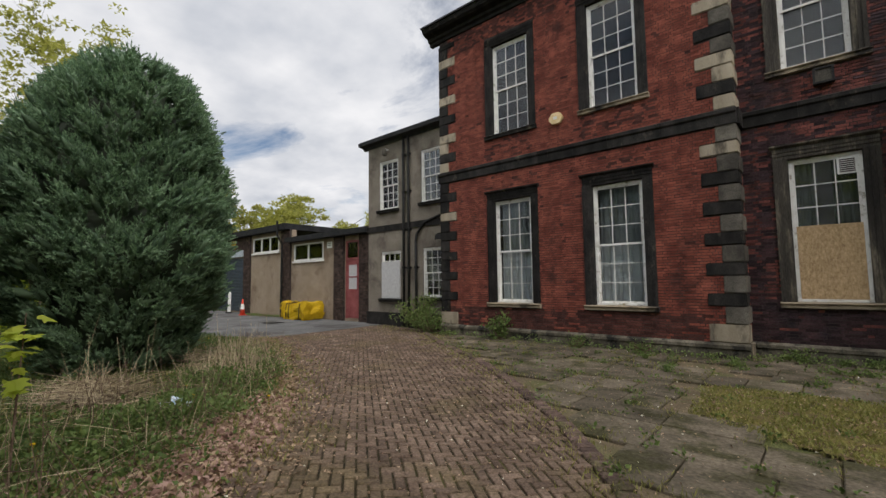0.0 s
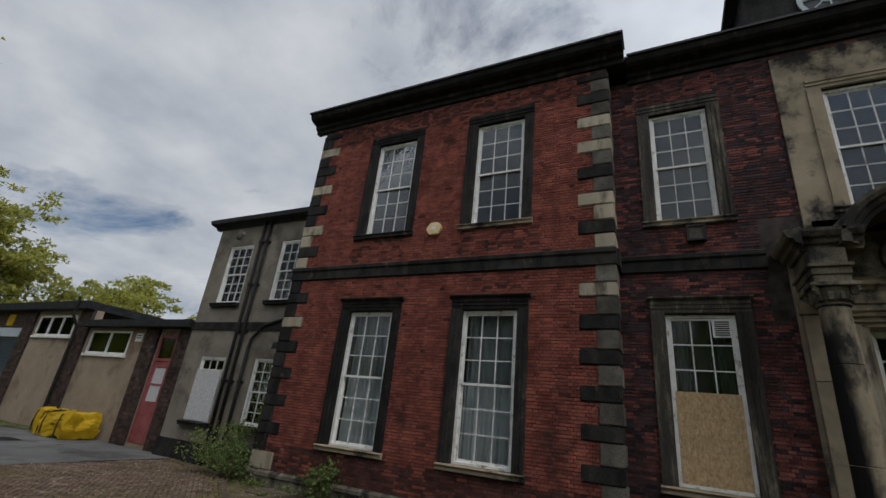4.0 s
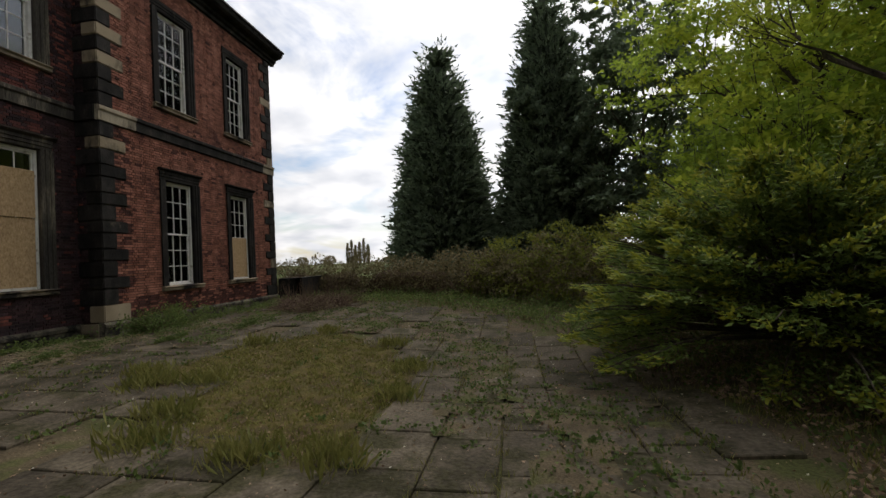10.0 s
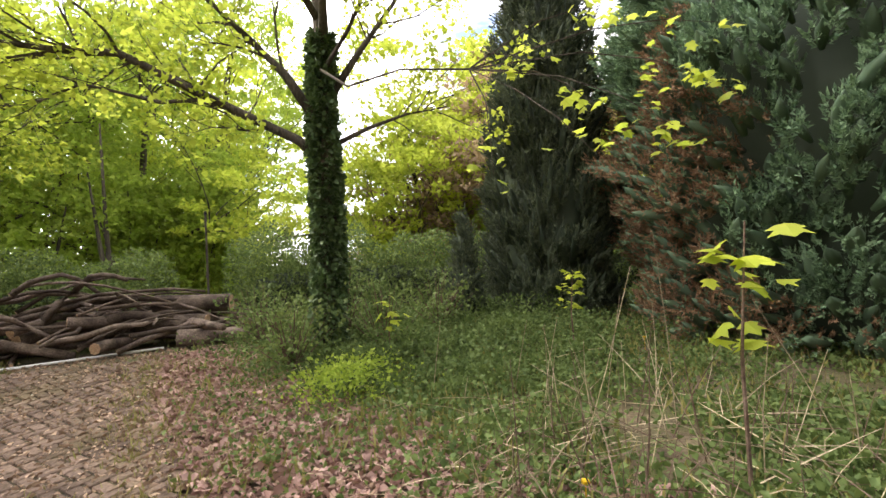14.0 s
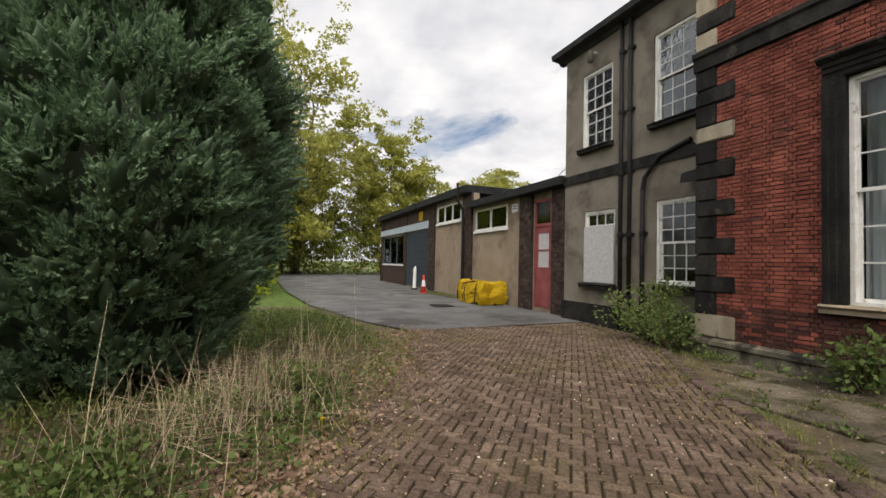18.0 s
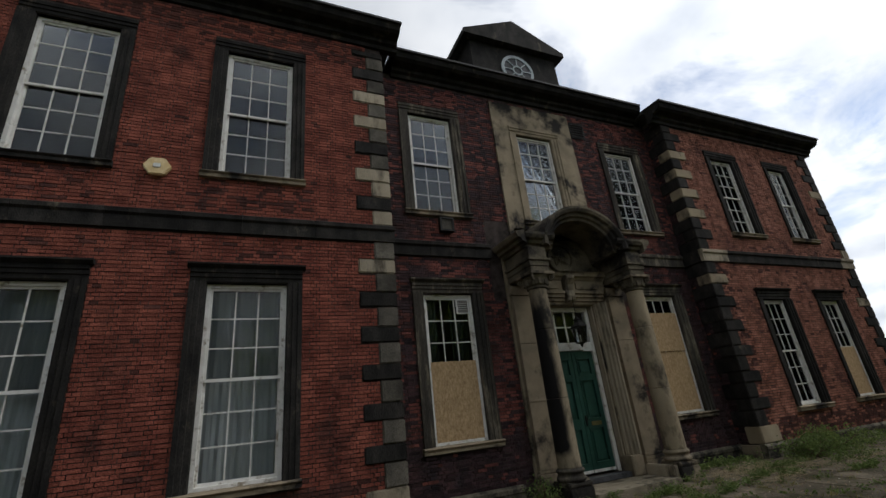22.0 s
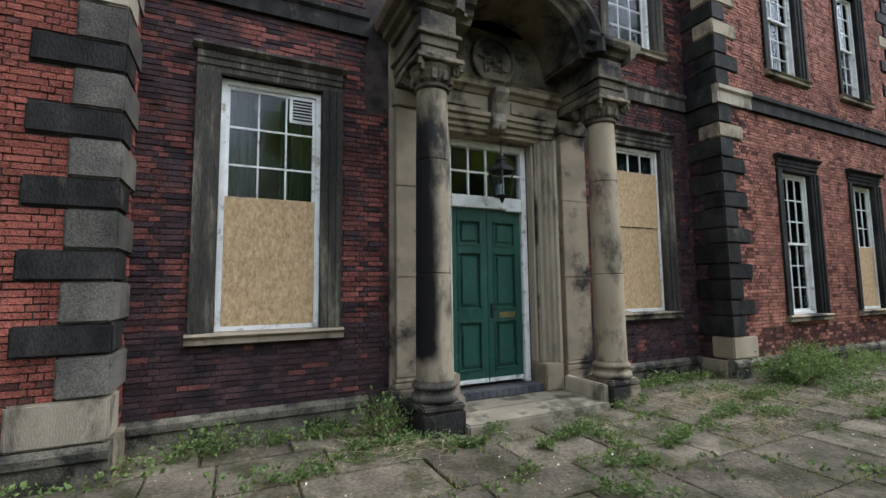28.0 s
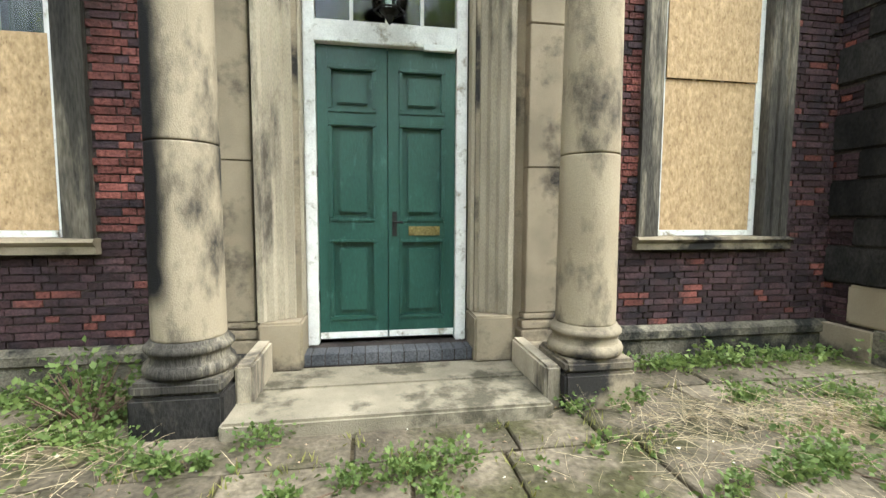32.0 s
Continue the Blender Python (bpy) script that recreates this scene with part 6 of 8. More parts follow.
patch("lane_bed", [(x, y) for x, y in LANE], M["joint"], "dark mossy earth in the joints of the setts", 0.010, 0.12, 0.1).location.z = 0.004
patch("moss_patch_1", MOSS_A, M["moss"], "patch of yellow moss and thin grass over stone", 0.035)
patch("moss_patch_2", MOSS_B, M["moss"], "patch of yellow moss and thin grass over stone", 0.035)
tg = Geo()
tg.v = [(x, y, 0.075 if x > -30 else 0.06) for x, y in TARMAC]
tg.f = [tuple(range(len(TARMAC)))[::-1]]
tagged(part("tarmac_yard", tg, M["tarmac"]), "worn grey tarmac yard beside the annexe", "yard", kind="structure")
mh = thing("manhole_cover", "rusty square manhole cover set in tarmac", "manhole cover", at=(-23.1, -1.6, 0.08))
part("cover_plate", Geo().box(-0.35, -0.3, 0, 0.35, 0.3, 0.012), M["iron"], mh, bevel=0.004)
part("cover_rim", solid_with_holes(Geo(), -0.42, 0.42, -0.37, 0.37, 0, 0.01, [(-0.36, 0.36, -0.31, 0.31)]), M["iron"], mh).matrix_basis = pose(0, 0, 0.008, 90)


# ---- plants ----
RNG = np.random.default_rng(5)


def unit(v):
    return v / np.maximum(np.linalg.norm(v, axis=1, keepdims=True), 1e-9)


def cards(name, centres, axis, size, aspect, mat, parent=None, label="", kind="", fold=0.25, jitter=0.5, face=None, needle=False):
    """Many small leaves as kites folded along their midrib (needle: plain tapering blades): axis is the way each leaf points, face the way its upper side looks."""
    n = len(centres)
    a = unit(np.asarray(axis) + jitter * RNG.normal(size=(n, 3)))
    side = unit(np.cross(a, RNG.normal(size=(n, 3)) * (1.0 if face is None else 0.45) + (0.0 if face is None else face)))
    nrm = np.cross(a, side)
    L = (size * RNG.uniform(0.6, 1.3, n))[:, None]
    W = L * aspect
    c = np.asarray(centres)
    if needle:
        v = np.stack([c - side * W * 0.5, c + side * W * 0.5, c + a * L], axis=1).reshape(-1, 3)
        tri, tris = np.arange(3 * n), n
    else:
        v = np.stack([c, c + a * L * 0.45 + side * W * 0.5 + nrm * W * fold, c + a * L, c + a * L * 0.45 - side * W * 0.5 + nrm * W * fold], axis=1).reshape(-1, 3)
        idx = np.arange(n)[:, None] * 4
        tri, tris = np.concatenate([idx + [0, 1, 2], idx + [0, 2, 3]], axis=1).reshape(-1), 2 * n
    me = bpy.data.meshes.new(name)
    me.vertices.add(len(v))
    me.vertices.foreach_set("co", v.astype(np.float32).ravel())
    me.loops.add(3 * tris)
    me.loops.foreach_set("vertex_index", tri.astype(np.int32))
    me.polygons.add(tris)
    me.polygons.foreach_set("loop_start", np.arange(tris, dtype=np.int32) * 3)
    me.polygons.foreach_set("loop_total", np.full(tris, 3, dtype=np.int32))
    me.update(calc_edges=True)
    me.materials.append(mat)
    ob = new(name, me)
    if parent:
        ob.parent = parent
    if label or kind:
        tagged(ob, label, kind=kind)
    return ob


def lobed(name, centres, size, mat, parent, seed, droop=-0.5):
    """Broad five-lobed leaves hanging from their stalks."""
    rnd = random.Random(seed)
    g = Geo()
    outline = [(0.0, 0.0), (0.30, -0.05), (0.62, 0.12), (0.40, 0.28), (0.72, 0.62), (0.34, 0.58), (0.0, 1.0), (-0.34, 0.58), (-0.72, 0.62), (-0.40, 0.28), (-0.62, 0.12), (-0.30, -0.05)]
    for c in centres:
        s = size * rnd.uniform(0.6, 1.2)
        m = Matrix.Translation(c) @ Euler((rnd.uniform(-0.5, 0.5) + droop, rnd.uniform(-0.5, 0.5), rnd.uniform(0, 6.28))).to_matrix().to_4x4()
        i = len(g.v)
        g.v += [tuple(m @ Vector((a * s, b * s, -0.25 * abs(a) * s))) for a, b in outline]
        g.f += [(i, i + 1, i + 2, i + 3), (i, i + 3, i + 4, i + 5), (i, i + 5, i + 6), (i, i + 6, i + 7), (i, i + 7, i + 8, i + 9), (i, i + 9, i + 10, i + 11)]
    return part(name, g, mat, parent)


def clumps_of(centres, axis, n, per, size, flat=0.4):
    """n leaves in loose flattened sprays round some of the centres."""
    k = max(1, n // per)
    pick = RNG.integers(0, len(centres), k)
    c = np.repeat(np.asarray(centres)[pick], per, axis=0)
    big = np.repeat(size * RNG.uniform(0.6, 1.3, k), per)[:, None]
    d = unit(RNG.normal(size=(k * per, 3))) * RNG.random((k * per, 1)) ** 0.45 * [1, 1, flat]
    return c + d * big, np.repeat(np.asarray(axis)[pick], per, axis=0) * 0.4 + d * 0.8 + [0, 0, -0.25]


def ground_np(x, y):
    return np.array([ground(a, b) for a, b in zip(x, y)])


def conifer(name, x, y, z, h, r, label, mat, shape, plumes, sprays, per, leaf, seed, trunk=0.2, low=0.04, brown=None, plume=0.5, rise=0.9, wave=0.24, fat=0.2, heart=0.7, bulges=()):
    """shape(t): radius share at height share t. Upright tufts, set apart from one another, each a flame of small
    feathery sprays round a heart coloured dark for the shade inside.
    """
    rnd = np.random.default_rng(seed)
    t_ = thing(name, label, "conifer tree", at=(x, y, z))

    def lump(a, zz):
        q = Vector((math.cos(a) * r * 0.75 + seed, math.sin(a) * r * 0.75, zz * 0.75))
        k = 1 + wave * noise.noise(q) + 0.75 * wave * noise.noise(q * 2.4)
        for ba, bz, amount, wide in bulges:
            k += amount * math.exp(-(((a - ba + math.pi) % (2 * math.pi) - math.pi) * r / wide) ** 2 - ((zz - bz) / wide) ** 2)
        return k

    # solid core, coloured dark so gaps between tufts read as deep shade
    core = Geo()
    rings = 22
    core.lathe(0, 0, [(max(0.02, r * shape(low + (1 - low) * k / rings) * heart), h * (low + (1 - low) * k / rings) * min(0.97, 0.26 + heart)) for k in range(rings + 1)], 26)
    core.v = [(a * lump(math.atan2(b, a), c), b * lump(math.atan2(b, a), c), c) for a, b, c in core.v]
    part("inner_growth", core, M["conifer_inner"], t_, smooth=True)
    part("trunk", Geo().tube([(0, 0, -0.1), (0, 0, h * 0.5)], [trunk, trunk * 0.6], 8), M["bark"], t_)
    # tufts set apart over the skin
    gap = 0.52 * math.sqrt(2 * math.pi * r * 0.75 * h / plumes)
    cen, th = [], []
    C = np.empty((0, 3))
    for _ in range(plumes * 9):
        t, a = low + (1 - low) * rnd.random(), rnd.random() * 2 * np.pi - np.pi
        if rnd.random() > shape(t):
            continue
        R = shape(t) * r * lump(a, t * h)
        p = np.array([R * math.cos(a), R * math.sin(a), t * h])
        if len(cen) == 0 or np.min(np.sum((C[:len(cen)] - p) ** 2, axis=1)) > gap * gap:
            if len(cen) >= len(C):
                C = np.concatenate([C, np.zeros((512, 3))])
            C[len(cen)] = p
            cen.append(p)
            th.append(a)
        if len(cen) >= plumes:
            break
    cen, th = np.array(cen), np.array(th)
    n = len(cen)
    out = np.stack([np.cos(th), np.sin(th), np.zeros(n)], axis=1)
    way = unit(out + [0, 0, rise] + rnd.normal(size=(n, 3)) * 0.22)
    long = plume * rnd.uniform(0.7, 1.25, n)
    cen = cen - out * (rnd.uniform(0.55, 1.05, n) * long * 0.62)[:, None] - np.array([0, 0, 1]) * (long * 0.55)[:, None]
    pg = Geo()
    for c, w, l in zip(cen, way, long):
        c, w, l = Vector(c), Vector(w), float(l)
        f = fat * l / plume
        pg.tube([c - w * l * 0.25, c + w * l * 0.2, c + w * l * 0.5, c + w * l * 0.75, c + w * l * 0.95], [f * 0.2, f * 0.4, f * 0.44, f * 0.25, f * 0.04], 5)
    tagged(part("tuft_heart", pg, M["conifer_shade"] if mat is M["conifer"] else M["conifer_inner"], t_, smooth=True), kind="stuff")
    # feathery sprays over each tuft
    m = n * sprays
    w1, l1, o1 = np.repeat(way, sprays, axis=0), np.repeat(long, sprays), np.repeat(out, sprays, axis=0)
    s1 = rnd.random(m) ** 0.75
    rad = unit(np.cross(w1, rnd.normal(size=(m, 3))))
    wide = fat * l1 / plume * (0.35 + 1.5 * s1 * (1 - 0.78 * s1))
    root = np.repeat(cen, sprays, axis=0) + w1 * (l1 * s1 * 0.9)[:, None] + rad * (wide * rnd.uniform(0.55, 1.0, m))[:, None]
    d1 = unit(w1 * (0.6 + 0.7 * s1)[:, None] + rad * 0.7 + [0, 0, 0.25])
    # small leaves along each spray
    k = m * per
    s2 = np.tile(np.linspace(0.0, 1.0, per), m)
    reach = np.repeat(leaf * 2.3 * rnd.uniform(0.6, 1.3, m), per)
    d2, r2 = np.repeat(d1, per, axis=0), unit(rnd.normal(size=(k, 3)))
    c2 = np.repeat(root, per, axis=0) + d2 * (reach * s2)[:, None] + r2 * (leaf * 0.30 * (1.1 - s2))[:, None]
    a2 = d2 + r2 * (0.75 * (1.15 - s2))[:, None]
    f2 = np.repeat(rad * 0.6 + o1 * 0.5 + [0, 0, 0.5], per, axis=0)
    if brown:
        dead = brown(c2, np.repeat(rnd.random(m), per))
        cards("dead_foliage", c2[dead], a2[dead], leaf, 0.40, M["conifer_brown"], t_, "browned dying foliage", kind="stuff", face=f2[dead], needle=True)
        c2, a2, f2 = c2[~dead], a2[~dead], f2[~dead]
    cards("crown", c2, a2, leaf, 0.52, mat, t_, jitter=0.2, face=f2, needle=True)
    return t_


def dome(t):
    t = min(t, 0.999)
    return max(0.05, (1 - max(0.0, (t - 0.5) / 0.5) ** 1.6) ** 0.7) * min(1.0, 0.78 + 0.7 * t)


def spire(t):
    t = min(t, 0.999)
    return max(0.03, (1 - t) ** 0.72) * min(1.0, 0.75 + 1.6 * t)


def egg(t):
    t = min(t, 0.999)
    return max(0.05, (1 - max(0.0, (t - 0.38) / 0.62) ** 2.2) ** 0.6) * min(1.0, 0.50 + 1.4 * t)


def cigar(t):
    return max(0.05, 1 - min(t, 0.999) ** 2.2) * min(1, 0.8 + t)


def east_side(c, p):
    """The shaded lower eastern side that has browned."""
    a = np.arctan2(c[:, 1], c[:, 0])
    return ((c[:, 2] < 3.6 + 0.5 * np.sin(a * 7)) & (a < 0.40 + 0.16 * np.sin(c[:, 2] * 3.1)) & (a > -1.5) & (p < 0.86)) | ((c[:, 2] < 0.7) & (p < 0.35))


conifer("conifer", -14.42, -9.45, 0.15, 6.75, 1.97, "big dense blue-green conifer beside the lane", M["conifer"], egg, 1250, 26, 13, 0.044, 3, low=0.035, plume=0.42, fat=0.155, rise=0.7, bulges=((1.45, 6.3, 0.5, 0.5), (1.35, 3.7, 0.12, 0.6)))
conifer("conifer", -12.5, -14.6, 0.2, 8.2, 2.5, "big blue-green conifer with browning lower branches", M["conifer"], dome, 1900, 22, 13, 0.048, 8, low=0.03, plume=0.44, fat=0.165, rise=0.7, brown=east_side)
conifer("conifer", -9.45, -16.9, 0.2, 8.4, 1.2, "dark narrow conifer beside the hedge", M["yew"], cigar, 620, 20, 11, 0.05, 14, low=0.02, plume=0.5, fat=0.13, rise=1.6)
conifer("conifer", -7.85, -16.6, 0.2, 2.15, 0.33, "small upright dark cypress by the hedge", M["yew"], cigar, 130, 9, 8, 0.05, 15, low=0.02, plume=0.25, fat=0.07, rise=1.8, trunk=0.05)
conifer("conifer", -15.6, -18.4, 0.2, 8.0, 2.0, "dark conifer behind the others", M["conifer"], dome, 420, 10, 7, 0.11, 17, low=0.05, plume=0.6, fat=0.24)
conifer("conifer", 30.6, -4.7, -0.4, 19.8, 4.1, "tall dark conical conifer against the sky", M["conifer_dark"], spire, 900, 9, 6, 0.30, 20, 0.4, low=0.03, plume=1.7, rise=0.2, heart=0.78, wave=0.14, fat=0.5)
conifer("conifer", 28.9, -13.2, -0.4, 22.0, 4.2, "tall dark conical conifer against the sky", M["conifer_dark"], spire, 900, 9, 6, 0.30, 26, 0.4, low=0.03, plume=1.8, rise=0.2, heart=0.78, wave=0.14, fat=0.5)


def limb(g, p, d, length, r, depth, rnd, tips, bend=0.25, up=0.1, seg=4, split=3, spread=0.75):
    pts, rad = [p], [r]
    for k in range(seg):
        d = (d + Vector((rnd.uniform(-bend, bend), rnd.uniform(-bend, bend), rnd.uniform(-bend * 0.6, bend) + up * 0.3))).normalized()
        p = p + d * (length / seg)
        pts.append(p)
        rad.append(r * (1 - 0.55 * (k + 1) / seg))
        if depth > 0 and k > 0:
            for _ in range(split if k == seg - 1 else 1):
                q = d.orthogonal().normalized()
                q.rotate(Euler((rnd.uniform(0, 6.28),) * 3))
                limb(g, p, (d + spread * Vector((rnd.uniform(-1, 1), rnd.uniform(-1, 1), rnd.uniform(-0.45, 0.7)))).normalized(), length * rnd.uniform(0.5, 0.75), rad[-1] * 0.6, depth - 1, rnd, tips, bend, up, 4, split, spread)
    g.tube(pts, rad, 6 if r > 0.06 else 3)
    if depth <= 1:
        tips += [(pt, d) for pt in pts[1:]]


def broadleaf(name, x, y, z, h, label, mat, seed, trunk_r=0.25, depth=3, leaves=9000, leaf=0.11, clear=0.3, tuft=0.45, lean=(0, 0), spread=0.75, length=0.33, stems=5, bark=None, per=46, needle=False):
    rnd = random.Random(seed)
    t = thing(name, label, "tree", at=(x, y, z))
    g, tips = Geo(), []
    trunk = []
    top = h * (0.55 if depth > 1 else 0.8)
    for k in range(7):
        s = k / 6
        trunk.append(Vector((lean[0] * s * h + 0.08 * h * 0.2 * math.sin(k + seed), lean[1] * s * h + 0.08 * h * 0.2 * math.cos(k * 1.3 + seed), top * s - 0.1)))
    tg_ = Geo().tube(trunk, [trunk_r * (1.25 if k == 0 else 1 - 0.09 * k) for k in range(7)], 10)
    part("trunk", tg_, bark or M["bark"], t, smooth=True)
    for k in range(stems):
        s = clear + (1 - clear) * k / max(1, stems - 1)
        i = min(5, int(s * 6))
        p = trunk[i].lerp(trunk[i + 1], s * 6 - i)
        a = k * 2.4 + seed
        d = Vector((math.cos(a), math.sin(a), 0.35 + 0.5 * s)).normalized()
        limb(g, p, d, h * length * rnd.uniform(0.8, 1.1), trunk_r * (0.55 - 0.2 * s), depth - 1, rnd, tips, spread=spread)
    limb(g, trunk[-1], Vector((0, 0, 1)), h * 0.35, trunk_r * 0.45, depth - 1, rnd, tips, spread=spread)
    part("branchwork", g, bark or M["bark"], t)
    tp = np.array([tuple(p) for p, _ in tips])
    td = np.array([tuple(d) for _, d in tips])
    spots = np.repeat(tp, 3, axis=0) + RNG.normal(size=(len(tp) * 3, 3)) * tuft * 0.7
    c, ax = clumps_of(spots, np.repeat(td, 3, axis=0), leaves, per, tuft * 0.95)
    cards("crown", c, ax, leaf, 0.75 if not needle else 0.9, mat, t, jitter=0.6, face=np.array([0, 0, 0.8]), needle=needle)
    return t


# ivy tree by the hedge
ivy_tree = thing("ivy_tree", "sycamore with an ivy-clad trunk and fresh spring leaves", "tree", at=(-5.80, -15.52, 0.2))
TRUNK = [Vector(p) for p in ((0, 0, -0.2), (0.03, 0, 0.6), (0.02, 0.0, 1.6), (0.0, 0.02, 2.8), (-0.03, 0.0, 3.6), (0.02, 0.02, 5.0), (0.12, 0.1, 6.8), (0.05, 0.2, 8.6))]
part("trunk", Geo().tube(TRUNK, [0.22, 0.145, 0.125, 0.125, 0.115, 0.10, 0.08, 0.04], 12), M["bark"], ivy_tree, smooth=True)
BOUGHS = [(((0.08, 0.02, 2.75), (0.34, 0.05, 3.0), (1.25, 0.29, 3.42), (2.2, 0.72, 3.85), (2.6, 0.9, 3.78), (3.0, 1.25, 3.7), (4.2, 1.8, 4.2)), 0.075),
         (((1.4, 0.35, 3.45), (1.85, 0.55, 3.34), (2.6, 0.7, 3.5), (3.2, 0.6, 3.3)), 0.03),
         (((0.05, 0, 3.2), (0.5, 0.1, 3.9), (0.9, 0.2, 4.3), (1.6, 0.4, 4.95), (2.6, 0.9, 6.2)), 0.075),
         (((-0.12, 0, 2.95), (-0.6, -0.05, 3.2), (-1.15, -0.05, 3.4), (-1.7, 0.1, 3.45)), 0.04),
         (((-0.08, 0, 3.6), (-0.5, -0.1, 4.3), (-1.0, -0.1, 5.0), (-1.8, 0.3, 6.2)), 0.06),
         (((0, 0, 4.2), (-0.1, 0.5, 4.9), (-0.3, 1.0, 5.3), (-0.2, 2.1, 6.1), (0.3, 3.4, 6.2)), 0.06),
         (((0, 0, 4.6), (0.4, 0.6, 5.2), (0.9, 1.4, 5.8), (1.8, 2.6, 6.1), (2.2, 3.6, 5.9)), 0.055),
         (((0, 0.1, 3.9), (-0.4, 0.5, 4.3), (-0.7, 0.9, 4.7), (-0.9, 1.3, 4.9)), 0.035),
         (((0, 0, 5.6), (0.6, -0.6, 6.6), (1.0, -1.2, 7.8)), 0.05), (((0, 0, 6.0), (-0.8, -0.4, 7.0), (-1.4, 0.2, 8.0)), 0.05)]
ri = random.Random(6)
tips_i = []
for pts, r in BOUGHS:
    pts = [Vector(p) for p in pts]
    bough = part("bough", Geo().tube(pts, [r * (1 - 0.75 * k / (len(pts) - 1)) for k in range(len(pts))], 8), M["bark"], ivy_tree, smooth=True)
    tg_ = Geo()
    for a, b in zip(pts[1:], pts[2:]):
        for _ in range(4):
            p = a.lerp(b, ri.random())
            d = ((b - a).normalized() + Vector((ri.uniform(-1, 1), ri.uniform(-1, 1), ri.uniform(-0.6, 0.6)))).normalized()
            limb(tg_, p, d, ri.uniform(0.7, 1.3), r * 0.28, 1, ri, tips_i, bend=0.35, up=-0.1, split=2, spread=0.8)
    tagged(part("twig", tg_, M["bark"], bough), kind="stuff")
tp = np.array([tuple(p) for p, _ in tips_i])
td = np.array([tuple(d) for _, d in tips_i])
c, ax = clumps_of(np.repeat(tp, 2, axis=0) + RNG.normal(size=(len(tp) * 2, 3)) * 0.14, np.repeat(td, 2, axis=0), 9500, 8, 0.22)
cards("crown", c, ax, 0.09, 0.8, M["spring"], ivy_tree, jitter=0.6, face=np.array([0, 0, 0.8]))
n = 9000
hh = RNG.random(n) ** 0.9 * 4.6
aa = RNG.random(n) * 2 * np.pi
rr = 0.135 + 0.085 * RNG.random(n) - 0.012 * hh + 0.03 * np.sin(aa * 3 + hh * 2.2)
cards("ivy", np.stack([rr * np.cos(aa) + 0.02, rr * np.sin(aa), hh - 0.1], axis=1), np.stack([np.cos(aa), np.sin(aa), -0.6 + 0 * aa], axis=1), 0.085, 0.9, M["ivy"], ivy_tree, "dark ivy sheath")

broadleaf("tree", 4.2, -18.5, 0, 11.0, "grey-stemmed tree with sparse spring leaves", M["spring"], 9, 0.2, 3, 14000, 0.09, 0.2, 0.5, spread=0.8)
# woods beyond the hedge
WOODS = [(10.5, -22.0, 15, "spring"), (7.0, -25.5, 16, "mid_leaf"), (2.6, -27.5, 15, "spring"), (1.9, -34.0, 16, "mid_leaf"), (13.5, -21.5, 14, "mid_leaf"), (7.5, -33.0, 17, "spring"), (12.0, -30.0, 18, "mid_leaf"),
         (20.0, -30.0, 17, "mid_leaf"), (3.6, -44.0, 17, "spring"), (6.5, -54.0, 18, "mid_leaf"), (17.5, -27.0, 15, "spring"), (-13.5, -30.0, 10, "copper"), (-17.0, -38.0, 14, "spring"), (-15.5, -48.0, 13, "mid_leaf"), (-24.0, -33.0, 14, "spring"), (-7.7, -26.5, 7.6, "spring"), (-9.7, -27.5, 8.2, "copper"), (-11.5, -29.5, 9.5, "spring")]
for k, (x, y, h, m) in enumerate(WOODS):
    broadleaf("woodland_tree", x, y, -0.1, h, {"spring": "tall woodland tree in yellow-green spring leaf", "mid_leaf": "tall woodland tree in full green leaf", "copper": "tree with pinkish new leaves"}[m], M[m], 40 + k, 0.2, 3, 21000 if k < 7 or k > 14 else 12000, 0.17 if k < 7 or k > 14 else 0.27, 0.03, 0.7, spread=0.95, length=0.33, stems=11, needle=True)
for x, y, h, sd_ in ((24.2, -18.2, 18, 71), (26.9, -15.9, 20, 73)):
    broadleaf("pine_tree", x, y, -0.4, h, "open dark pine against the sky", M["conifer_dark"], sd_, 0.22, 3, 17000, 0.30, 0.22, 0.55, spread=0.7, length=0.2, stems=12, needle=True)
FAR = [(-61.5, -5.0, 28), (-67, 8.0, 16.5), (-58, -9, 12), (-75, -6, 15), (-66, 22, 13.5), (-52, -12, 9), (-60, 40, 13), (-54, 30, 10), (-45, 38, 9), (-56, 14, 9), (-64, -12, 14)]
for k, (x, y, h) in enumerate(FAR):
    if k == 0:
        broadleaf("woodland_tree", x, y, 0, h, "tall tree in sparse yellow-green spring leaf", M["far_leaf"], 87, 0.45, 3, 15000, 0.42, 0.15, 1.1, spread=0.75, length=0.21, stems=12, per=20, needle=True)
    else:
        broadleaf("woodland_tree", x, y, 0, h, "distant round tree in olive spring leaf behind the yard", M["spring"] if k == 5 else M["far_leaf"], 80 + k, 0.25, 3, 24000 if k < 4 else 14000, 0.42, 0.06, 1.15, spread=0.9, stems=11, per=40, needle=True)
